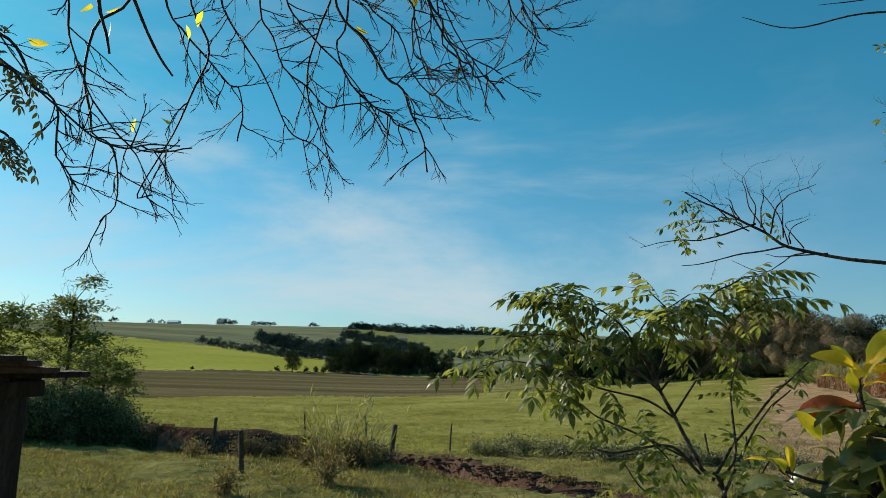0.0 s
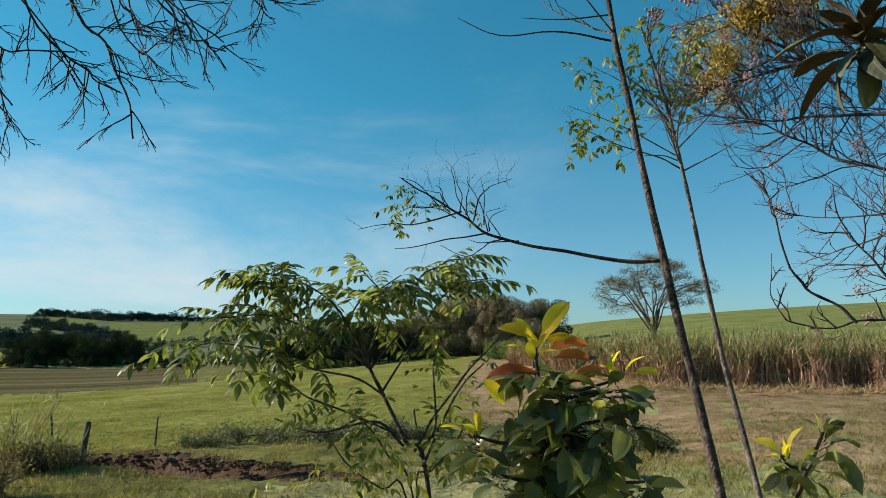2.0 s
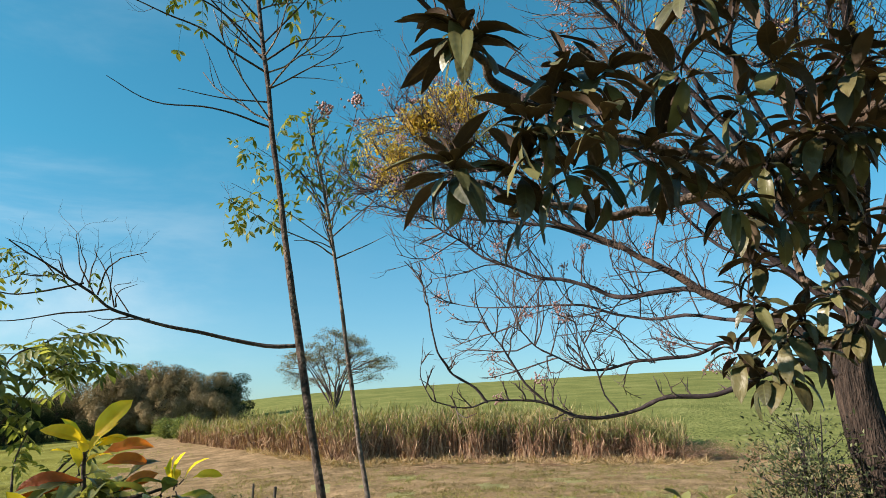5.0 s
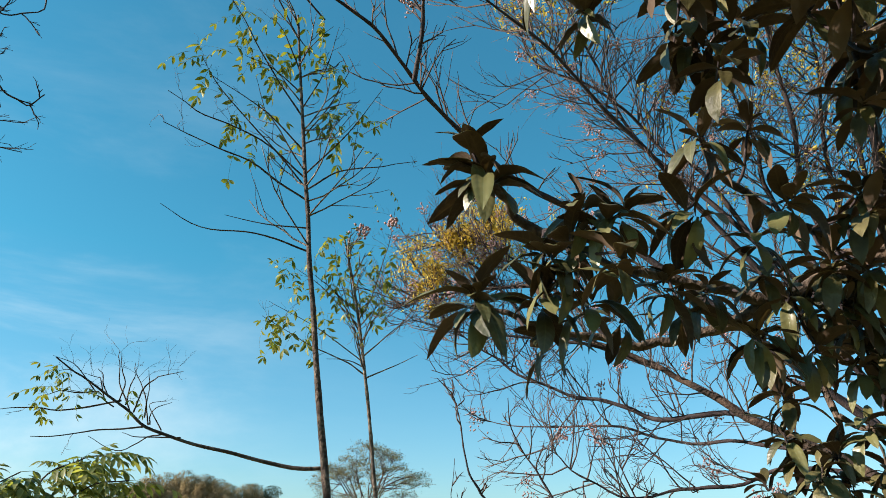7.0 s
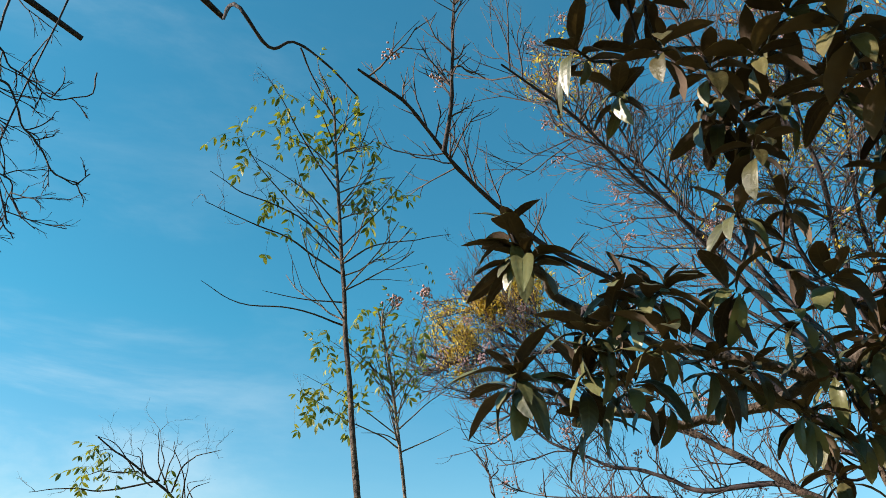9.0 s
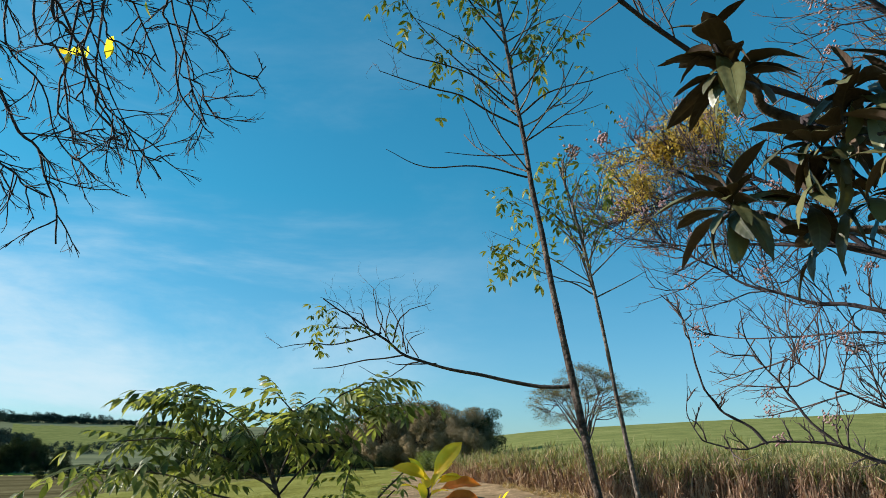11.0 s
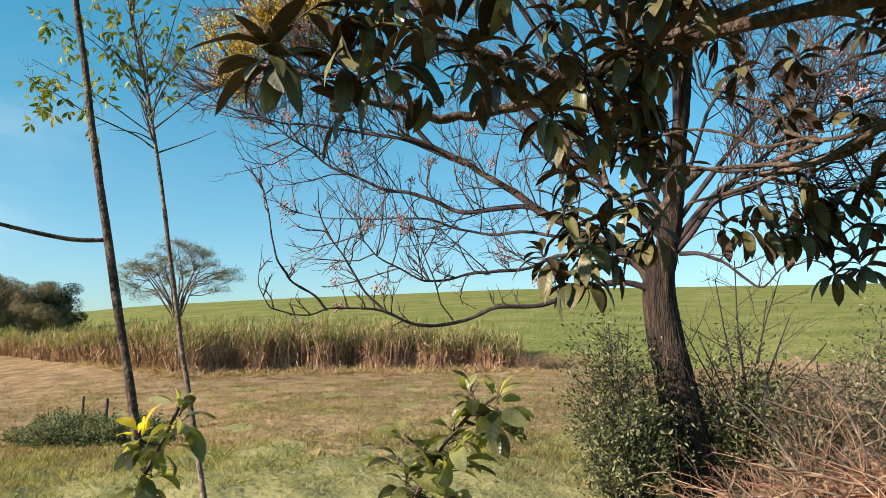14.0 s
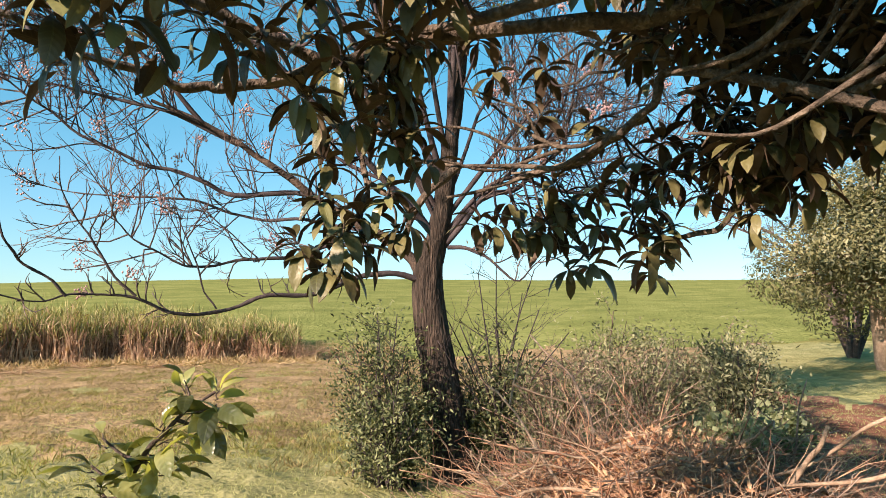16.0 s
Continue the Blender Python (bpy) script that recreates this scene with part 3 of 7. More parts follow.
def build_ground():
    deg = np.concatenate([np.arange(-100, -35, 0.75), np.arange(-35, 14, 0.28), np.arange(14, 94, 0.75), np.arange(94, 110, 0.4), np.arange(110, 259, 2.0)])
    a = np.radians(deg)
    fine_u = np.concatenate([np.linspace(0, 2.4, 210, endpoint=False), np.linspace(2.4, G_U[-1], 230)])
    r = 4 * np.expm1(fine_u)
    r[0] = 0.05
    aa, rr = np.meshgrid(a, r, indexing="ij")
    x, y = rr * np.sin(aa), rr * np.cos(aa)
    v = np.stack([x, y, ground_z(x, y)], -1).reshape(-1, 3)
    n, m = len(a), len(r)
    i, j = np.meshgrid(np.arange(n), np.arange(m - 1), indexing="ij")
    i2 = (i + 1) % n
    q = np.stack([i * m + j, i * m + j + 1, i2 * m + j + 1, i2 * m + j], -1).reshape(-1, 4)
    g = Geo()
    g.add(v, q)
    me = g.mesh("ground", None)
    for mt in GROUND_MATS:
        me.materials.append(mt)
    az = np.degrees(aa[:, :-1]) + (np.diff(np.append(deg, 260)) / 2)[:, None]
    me.polygons.foreach_set("material_index", region(az.ravel(), (rr[:, :-1] + 0.01).ravel()).astype(np.int32))
    me.update()
    tagged(new("ground", me), "rolling farmland of pasture, ploughed soil and young crops", "ground", kind="structure")


build_ground()


def stands(ob):
    """Where an object stands in the world, through its parents."""
    return (stands(ob.parent) @ ob.matrix_parent_inverse if ob.parent else Matrix.Identity(4)) @ ob.matrix_basis


def nearest(owners, at, far=9.0, default=None):
    """Of (line, part) pairs, the part whose line passes nearest to a place."""
    gaps = [np.linalg.norm(np.asarray(ln) - at, axis=1).min() for ln, _ in owners]
    k = int(np.argmin(gaps))
    return owners[k][1] if gaps[k] < far else default


def thing(name, base, label, category, group="", kind=""):
    """An Empty at the base of a thing."""
    ob = tagged(new(name), label, category, group, kind)
    ob.matrix_basis = Matrix.Translation([float(c) for c in base])
    return ob


def part(name, geo, mat, parent=None, label="", smooth=True):
    """One mesh object under a thing or a part; geo may be a finished mesh."""
    me = geo.mesh(name, mat, smooth) if isinstance(geo, Geo) else geo
    ob = new(name, me)
    if parent is not None:
        ob.parent = parent
        ob.matrix_parent_inverse = stands(parent).inverted()
    if label:
        ob["label"] = label
    return ob


# ---- woods and far trees ----


def make_tree(name, height, spread, rng, leaf_mat, label, category="tree", lobes=32, cards=330, card=0.34, trunk=0.28, bare=0.0, low=0.02, wood=None):
    """A broad tree at the origin: trunk, limbs, and a lobed crown of leaf clumps."""
    ob = thing(name, (0, 0, 0), label, category)
    g = Geo()
    top = limb(g, trunk, trunk * 0.4, (0, 0, -0.5), (0.2, 0.1, height * 0.25), (0.1, -0.2, height * 0.55), rng=rng, flare=0.5)
    crown = Geo()
    for k in range(lobes):
        a = k * 2.4 + rng.random()
        f = math.sqrt((k + 0.5) / lobes)
        peak = 0.92 * math.sqrt(1 - 0.75 * f * f)
        c = np.array([math.cos(a) * spread * f * 0.8, math.sin(a) * spread * f * 0.8, height * (low + 0.12 + (peak - low - 0.12) * rng.random() ** 0.85)])
        mid = (top[-1] + c) / 2 + np.array([0, 0, -height * 0.06])
        limb(g, trunk * 0.3, trunk * 0.05, top[rng.integers(len(top) // 2, len(top))], mid, c, rng=rng, sides=4, steps=3)
        r = spread * rng.uniform(0.26, 0.42)
        n = int(cards * rng.uniform(0.7, 1.2) * (1 - bare))
        w = unit(rng.normal(0, 1, (n, 3)))
        at = c + w * r * rng.uniform(0.72, 1.0, (n, 1)) * np.array([1, 1, 0.75])
        place_many(crown, LEAF_LOW, at, np.cross(w, rng.normal(0, 1, (n, 3))) + 0.3 * w - [0, 0, 0.25], card * rng.uniform(0.6, 1.3, n), rng, 0.82, w + [0, 0, 0.3])
    part("trunk", g, wood or M_BARK, ob)
    part("crown", crown, leaf_mat, ob)
    return ob


def settle(ob, az, r, turn, size, tall=1.0):
    b = on_ground(az, r)
    return pose(*b, 0, 0, turn) @ Matrix.Diagonal((size, size, size * tall, 1))


R = np.random.default_rng(11)
DARK = [make_tree("forest_tree", 11, 5.0, R, M_WOODS, "dark green broadleaf tree in a dense wood") for _ in range(3)]
RUST = [make_tree("russet_tree", 9, 5.6, R, M_RUSSET, "brownish rounded tree at the edge of the wood", lobes=36, card=0.27, cards=900) for _ in range(2)]


def grove(kinds, spots, group, size=1.0, tall=(0.8, 1.2)):
    """Trees of a wood: the first of each kind is moved to its place, the others are copies."""
    for az, r, s in spots:
        k = int(R.integers(len(kinds)))
        m = settle(kinds[k], az, r, float(R.uniform(0, 360)), s * size, float(R.uniform(*tall)))
        ob = kinds[k]
        if ob.get("group"):
            ob = copy_thing(ob, m)
        else:
            ob.matrix_basis = m
        ob["group"] = group


# the wood beyond the pasture, between the shrub and the cane
grove(RUST, [(16.6, 112, 0.85), (18.4, 114, 1.0), (20.2, 112, 1.05), (21.8, 110, 0.98), (23.4, 107, 0.90), (25.0, 105, 0.88), (26.4, 104, 0.84), (19.2, 106, 0.8), (22.4, 103, 0.75)], "wood by the cane", tall=(1.0, 1.1))
grove(DARK, [(27.3, 107, 0.78), (26.8, 112, 0.72)], "wood by the cane", tall=(0.9, 1.0))
grove(DARK, [ (17.0, 122, 0.6), (15.3, 118, 0.62), (13.6, 121, 0.6), (12.0, 120, 0.6), (10.2, 125, 0.6), (8.2, 128, 0.6),
             (18.8, 126, 0.6), (21.6, 124, 0.7), (14.0, 108, 0.5), (6.0, 135, 0.55), (4.0, 150, 0.55)], "wood by the cane", tall=(1.1, 1.3))
grove(DARK, [(5.5 + 0.55 * i + float(R.uniform(-0.2, 0.2)), float(R.uniform(103, 118)), float(R.uniform(0.72, 0.95))) for i in range(20)], "wood by the cane", tall=(0.95, 1.15))
grove(DARK, [(8 + 0.75 * i + float(R.uniform(-0.2, 0.2)), float(R.uniform(97, 102)), float(R.uniform(0.22, 0.36))) for i in range(17)], "wood by the cane")


def far_wood(name, label, spots, rng):
    """Distant trees that run together, each a trunk under a lobed crown."""
    g, tr = Geo(), Geo()
    for az, r, size in spots:
        b = on_ground(az, r)
        h, w = 10.5 * size * rng.uniform(0.85, 1.15), 4.6 * size
        tube(tr, np.array([b - [0, 0, 0.5], b + [0, 0, h * 0.3], b + [0.2, 0, h * 0.6]]), 0.3 * size, 0.12 * size, 4)
        for k in range(10):
            a, f = k * 2.4 + rng.random(), math.sqrt((k + 0.5) / 10)
            c = b + [math.cos(a) * w * f * 0.8, math.sin(a) * w * f * 0.8, h * (0.04 + 0.80 * math.sqrt(1 - 0.75 * f * f) * rng.random() ** 0.7)]
            n = 46
            d = unit(rng.normal(0, 1, (n, 3)))
            at = c + d * w * 0.36 * rng.uniform(0.6, 1.05, (n, 1)) * [1, 1, 0.75]
            place_many(g, LEAF_LOW, at, np.cross(d, rng.normal(0, 1, (n, 3))) + 0.3 * d, size * rng.uniform(0.75, 1.4, n), rng, 0.7, d + [0, 0, 0.3])
    ob = thing(name, on_ground(spots[0][0], spots[0][1]), label, "woods", kind="stuff")
    part("trunk", tr, M_BARK, ob)["kind"] = "stuff"
    part("crown", g, M_HAZEWOODS, ob)["kind"] = "stuff"


# the dark wood in the valley
valley = []
for i in range(34):
    a = -14.0 + 9.8 * i / 33
    valley.append((a + float(R.uniform(-0.3, 0.3)), float(R.uniform(206, 250)), float(R.uniform(0.85, 1.3)) * (0.6 if a < -13 or a > -5.4 else 1.0)))
    valley.append((a + float(R.uniform(-0.3, 0.3)), float(R.uniform(202, 212)), float(R.uniform(0.22, 0.4))))
grove(DARK, valley, "wood in the valley")
valley = []
for i in range(130):
    a = -19.5 + 11.5 * ((i * 0.618) % 1)
    lo = float(np.interp(a, [-19.5, -17, -14, -8], [430, 380, 330, 330]))
    deep = float(np.interp(a, [-19.5, -15, -12, -8], [0.10, 0.2, 0.34, 0.3]))
    valley.append((a, lo + lo * deep * ((i * 0.382) % 1) + float(R.uniform(-8, 8)), float(R.uniform(0.45, 1.1))))
for i in range(44):
    a = -24.4 + 10.0 * i / 43
    valley.append((a + float(R.uniform(-0.2, 0.2)), float(np.interp(a, [-24.5, -21, -17.7, -14.5], [445, 366, 304, 300])) + float(R.uniform(0, 14)), float(R.uniform(0.3, 0.55))))
for i in range(120):
    a = -12.4 + 15 * ((i * 0.618) % 1)
    valley.append((a, float(np.interp(a, [-12.5, -11.2, -7.8, -1.7, 2.6], [690, 680, 590, 680, 705])) + float(np.interp(a, [-12, -7, -2, 2], [50, 110, 60, 30])) * ((i * 0.382) % 1), float(R.uniform(0.6, 1.0)) * (0.7 if a > -2 else 1.0)))
for i in range(46):
    valley.append((-13.0 + 7.0 * ((i * 0.618) % 1), 440 + 120 * ((i * 0.382) % 1), float(R.uniform(0.6, 1.0))))
for i in range(34):
    a = -6.6 + 11 * i / 33
    valley.append((a + float(R.uniform(-0.15, 0.15)), float(np.interp(a, [-6.6, -2.1, 1.6, 4.4], [390, 405, 458, 490])) + float(R.uniform(0, 12)), float(R.uniform(0.4, 0.65))))
far_wood("far_wood", "dark woods on the slope of the far valley", valley, R)
valley = []
for i in range(12):
    valley.append((-5.4 + 10 * i / 11, float(R.uniform(150, 175)), float(R.uniform(0.35, 0.55))))
grove(DARK, valley, "wood in the valley")
grove(DARK, [(-16.9, 203, 0.85), (-18.1, 201, 0.28), (-15.8, 202, 0.25), (-15.0, 203, 0.22), (-14.4, 203, 0.3), (-24.6, 199, 0.2)], "trees on the field edge")
# clumps on the skyline
sky = [(-27.9, 0.7), (-27.1, 0.6), (-26.3, 0.5), (-22.7, 1.3), (-22.2, 1.0), (-21.8, 0.9), (-20.1, 0.8), (-19.6, 0.9), (-19.1, 0.8), (-18.7, 0.7), (-15.5, 0.8), (-15.2, 0.5),
       (-11, 0.8), (-10.4, 0.7), (-9.6, 0.6), (-8.4, 0.5), (-6, 0.5), (-5, 0.7), (-1.6, 0.7), (-30.5, 0.9), (-31.6, 1.0), (-33, 1.1), (-34.5, 1.1), (-36, 1.0), (-37.5, 1.0)]
far_wood("skyline_trees", "clumps of trees along the far ridge", [(a + o, 880.0, s * f) for a, s in sky for o, f in ((0, 0.9), (0.22, 0.7), (-0.18, 0.6))], R)

# ---- the umbrella tree behind the cane ----


def umbrella_tree(base, height, spread, rng):
    """A low fork, stems that fan out, and flat tiers of small leaves at their ends."""
    ob = thing("umbrella_tree", base, "wide umbrella-shaped tree with thin greyish green leaves", "tree")
    g, fan, leaves = Geo(), Geo(), Geo()
    base = np.asarray(base, float)
    fork = base + np.array([0.1, 0, height * 0.15])
    limb(g, 0.24, 0.17, base - [0, 0, 0.3], (base + fork) / 2 + [0.1, 0, 0], fork, rng=rng, sides=8, flare=0.4)
    mains = []
    for k in range(13):
        a = k * 2.4
        f = 0.30 + 0.35 * ((k * 0.618) % 1)
        end = base + np.array([math.cos(a) * spread * f, math.sin(a) * spread * f, height * (0.70 - 0.12 * f)])
        mid = fork + (end - fork) * [0.4, 0.4, 0.52] + rng.normal(0, 0.2, 3)
        mains.append(limb(g, 0.10, 0.035, fork + rng.normal(0, 0.06, 3), mid, end, rng=rng, wiggle=0.10, sides=5))
    roots = np.concatenate([m[5:] for m in mains])
    count = 56
    for k in range(count):
        a = k * 2.4 + rng.normal(0, 0.2)
        f = math.sqrt((k + 0.5) / count)
        out = np.array([math.cos(a), math.sin(a), 0.0])
        top = base + out * spread * f * 0.9 + np.array([0, 0, height * (0.97 - 0.34 * f**2 - 0.24 * rng.random())])
        root = roots[(np.linalg.norm(roots - top, axis=1) + np.where(roots[:, 2] > top[2] - 0.5, 9, 0)).argmin()]
        ln = limb(g, 0.04, 0.014, root, (root + top) / 2 + rng.normal(0, 0.2, 3) + out * 0.2, top, rng=rng, wiggle=0.08, sides=4)
        wide = spread * rng.uniform(0.10, 0.17)
        for j in range(8):
            b = j * 2.4 + rng.random()
            tip = top + np.array([math.cos(b) * wide, math.sin(b) * wide, rng.uniform(-0.3, 0.3)]) * rng.uniform(0.5, 1.0) + out * wide * 0.3
            limb(fan, 0.016, 0.007, ln[-3 - (j % 3)], (ln[-3] + tip) / 2 + [0, 0, 0.1], tip, rng=rng, sides=3, wiggle=0.04, steps=3)
            n = 32
            at = tip + rng.normal(0, 1, (n, 3)) * [wide * 0.3, wide * 0.3, 0.16]
            place_many(leaves, LEAF_LOW, at, rng.normal(0, 1, (n, 3)) * [1, 1, 0.35], rng.uniform(0.10, 0.20, n), rng, 0.6)
    part("trunk", g, M_PINKTWIG, ob)
    part("branch", fan, M_PINKTWIG, ob)["kind"] = "stuff"
    part("crown", leaves, M_DUSTY, ob)


R = np.random.default_rng(5)
umbrella_tree(on_ground(35.6, 66), 9.2, 5.6, R)

# ---- cane strip ----


def cane_strip(rng):
    n = 13500
    az = rng.uniform(24.0, 63.4, n)
    r = 40.5 + rng.random(n) ** 1.5 * 6.5 + np.interp(az, [24, 27, 31, 36], [30, 16, 7, 0]) + 0.3 * np.sin(az * 1.3) - 0.6
    x, y = r * np.sin(np.radians(az)), r * np.cos(np.radians(az))
    z = ground_z(x, y)
    high = np.interp(az, [24, 27, 31, 42, 52, 60, 63.5], [1.9, 2.0, 2.25, 2.6, 2.45, 1.8, 1.2]) * (0.56 + 0.52 * rng.random(n) ** 0.8) * (1 + 0.09 * np.sin(az * 3.1) + 0.07 * np.sin(az * 7.7 + 1))
    clump = (az * 2.6 + 0.8 * np.sin(r * 1.7)).astype(int)
    high = high * rng.uniform(0.78, 1.12, clump.max() + 1)[clump]
    lean = rng.normal(0, 0.13, (n, 2)) + rng.normal(0, 0.07, (clump.max() + 1, 2))[clump]
    stalks, leaves = Geo(), Geo()
    base = np.stack([x, y, z - 0.1], -1)
    tip = base + np.stack([lean[:, 0] * high, lean[:, 1] * high, high], -1)
    side = unit(np.stack([np.cos(np.radians(az)), -np.sin(np.radians(az)), rng.normal(0, 0.3, n)], -1))
    w = 0.035
    v = np.stack([base - side * w, base + side * w, base * 0.3 + tip * 0.7 + side * w * 0.7, base * 0.3 + tip * 0.7 - side * w * 0.7], 1)
    stalks.add(v.reshape(-1, 3), np.arange(4 * n).reshape(-1, 4))
    for k in range(5):
        s = rng.uniform(0.0, 0.85, (n, 1))
        a = base + (tip - base) * s
        d = np.stack([rng.normal(0, 0.3, n), rng.normal(0, 0.3, n), rng.uniform(-1.2, 0.9, n)], -1)
        place_many(stalks, LEAF_LOW_NARROW, a, d * [0.6, 0.6, 1], rng.uniform(0.3, 0.7, n), rng, 0.2)
    for k in range(2):
        s = rng.uniform(0.62, 1.0, (n, 1))
        a = base + (tip - base) * s
        d = np.stack([rng.normal(0, 0.35, n), rng.normal(0, 0.35, n), rng.uniform(0.2, 1.2, n)], -1)
        place_many(leaves, LEAF_LOW_NARROW, a, d * [0.7, 0.7, 1], rng.uniform(0.3, 0.65, n), rng, 0.2)
    ob = thing("cane_strip", on_ground(45, 41), "dense strip of tall cane grass, green above and dry tan below", "cane", kind="stuff")
    skirt = Geo()
    m = 9000
    sa = rng.uniform(29, 65, m)
    sr = 40.2 - rng.random(m) ** 2 * 2.2 + np.interp(sa, [27, 31, 36], [16, 7, 0]) + 0.5 * np.sin(sa * 1.9)
    sx, sy = sr * np.sin(np.radians(sa)), sr * np.cos(np.radians(sa))
    place_many(skirt, LEAF_LOW_NARROW, np.stack([sx, sy, ground_z(sx, sy)], -1), np.stack([rng.normal(0, 1, m), rng.normal(0, 1, m), rng.uniform(0.1, 0.9, m)], -1), rng.uniform(0.25, 0.6, m), rng, 0.3)
    part("fallen_straw", skirt, M_DRYBLADE, ob, "pale straw fallen at the foot")
    part("dry_stalks", stalks, M_CANE, ob, "dry tan and reddish stalks")
    part("green_leaves", leaves, M_CANELEAF, ob, "arching green blades")


LEAF_LOW_NARROW = (np.array([(0, 0, 0), (0.4, -0.045, 0.0), (1, 0, -0.22), (0.4, 0.045, 0.0)]), np.array([(0, 1, 2, 3)]))
R = np.random.default_rng(21)
cane_strip(R)

# ---- turf ----


def turf(name, label, mat, spots, height, rng, per=5, spread=0.05, lay=0.5):
    """Tufts of blades on the ground, too many to count."""
    g = Geo()
    x, y = spots[:, 0], spots[:, 1]
    p = np.stack([x, y, ground_z(x, y)], -1)
    p = np.repeat(p, per, 0)
    n = len(p)
    p[:, :2] += rng.normal(0, spread, (n, 2))
    p[:, 2] = ground_z(p[:, 0], p[:, 1]) - 0.01
    d = np.stack([rng.normal(0, lay, n), rng.normal(0, lay, n), rng.uniform(0.5, 1.2, n)], -1)
    h = height * rng.uniform(0.5, 1.3, n) * np.repeat(rng.uniform(0.6, 1.4, len(spots)), per)
    place_many(g, (np.array([(0, -0.03, 0), (0.5, -0.028, 0.0), (1, 0.0, -0.12), (0, 0.03, 0)]), np.array([(0, 1, 2, 3)])), p, d, h, rng, 0.3)
    tagged(new(name, g.mesh(name, mat)), label, "grass", kind="stuff")


def ring_spots(rng, n, a0, a1, r0, r1, power=1.0):
    a = np.radians(rng.uniform(a0, a1, n))
    r = r0 + (r1 - r0) * rng.random(n) ** power
    return np.stack([r * np.sin(a), r * np.cos(a)], -1)


M_WITHER = material("withered_blades", [(0.115, 0.090, 0.038), (0.185, 0.142, 0.060), (0.285, 0.215, 0.095)], 0.6, 0.8, thin=0.2, island=0.35)
R = np.random.default_rng(31)
sp = ring_spots(R, 15000, -42, 30, 6, 18.5)
az_, r_ = np.degrees(np.arctan2(sp[:, 0], sp[:, 1])), np.hypot(sp[:, 0], sp[:, 1])
sp = sp[((region(az_, r_) != 7) | (R.random(len(sp)) < 0.45)) & (np.sin(sp[:, 0] * 1.3 + 1) * np.sin(sp[:, 1] * 1.1) + R.normal(0, 0.5, len(sp)) > -0.25)]
half = R.random(len(sp)) < 0.5
turf("meadow_turf", "rough green meadow grass", M_BLADE, sp[half], 0.085, R, per=7, spread=0.07, lay=0.7)
turf("withered_turf", "withered brown grass in the meadow", M_WITHER, sp[~half], 0.09, R, per=7, spread=0.08, lay=0.8)
sp = ring_spots(R, 20000, 22, 112, 3.6, 17)
turf("short_turf", "short green grass under the trees", M_LAWNBLADE, sp, 0.052, R, per=5, spread=0.07, lay=0.7)
sp = ring_spots(R, 16000, 20, 80, 12, 41)
sp = sp[np.sin(sp[:, 0] * 0.9 + 0.7 * sp[:, 1]) * np.sin(sp[:, 1] * 0.8) + R.normal(0, 0.5, len(sp)) > -0.1]
turf("dry_turf", "flattened dry straw-coloured grass", M_DRYBLADE, sp, 0.085, R, per=6, spread=0.12, lay=1.0)
sp = ring_spots(R, 6000, -38, 21, 18, 50)
turf("pasture_turf", "sunlit short pasture grass", M_BLADE, sp, 0.08, R, per=5, spread=0.12, lay=0.8)
sp = ring_spots(R, 5600, 20, 80, 9, 40)
sp = sp[np.sin(sp[:, 0] * 0.55 + 1) * np.sin(sp[:, 1] * 0.6 + 0.4 * sp[:, 0]) + R.normal(0, 0.35, len(sp)) > -0.05]
turf("brown_tussocks", "small tussocks of withered grass", M_WITHER, sp, 0.12, R, per=16, spread=0.10, lay=0.75)
sp = ring_spots(R, 4600, 26, 80, 8, 40)
sp = sp[np.sin(sp[:, 0] * 0.7) * np.sin(sp[:, 1] * 0.5 - 0.3 * sp[:, 0] + 2) + R.normal(0, 0.35, len(sp)) > 0.0]
turf("green_tussocks", "small tussocks of green grass", M_BLADE, sp, 0.12, R, per=16, spread=0.12, lay=0.8)
sp = ring_spots(R, 3200, -36, 26, 18, 66)
turf("pasture_tussocks", "uneven tufts of pasture grass", M_BLADE, sp, 0.16, R, per=8, spread=0.16, lay=0.9)



def mud_clods(rng, count):
    """Churned lumps of wet earth along two wheel ruts of the track."""
    g = Geo()
    o = np.array([(1, 0, 0), (-1, 0, 0), (0, 1, 0), (0, -1, 0), (0, 0, 1), (0, 0, -1)], float)
    t = np.array([(0, 2, 4), (2, 1, 4), (1, 3, 4), (3, 0, 4), (2, 0, 5), (1, 2, 5), (3, 1, 5), (0, 3, 5)])
    for k in range(count):
        az = rng.uniform(-10, 9)
        r = float(np.interp(az, TRACK_AZ, TRACK_R)) + (0.45 if k % 2 else -0.4) + rng.normal(0, 0.16)
        b = on_ground(az, r)
        side = np.array([0.10, 0.035, 0.022]) * rng.uniform(0.4, 1.3)
        c, sn = math.cos(rng.normal(0.5, 0.3)), math.sin(rng.normal(0.5, 0.3))
        v = o * side * rng.uniform(0.7, 1.3, (6, 3))
        v[:, 0], v[:, 1] = v[:, 0] * c - v[:, 1] * sn, v[:, 0] * sn + v[:, 1] * c
        g.add(b + v, None, t)
    tagged(new("mud_clods", g.mesh("mud_clods", M_EARTH, False)), "churned clods of dark red earth along the wheel ruts", "mud", kind="stuff")


mud_clods(np.random.default_rng(35), 800)

# ---- hanging twigs of the leafless tree overhead ----
TWIG_LEAF = leaf_shape(0.6, 3, 0.1, 0.15)


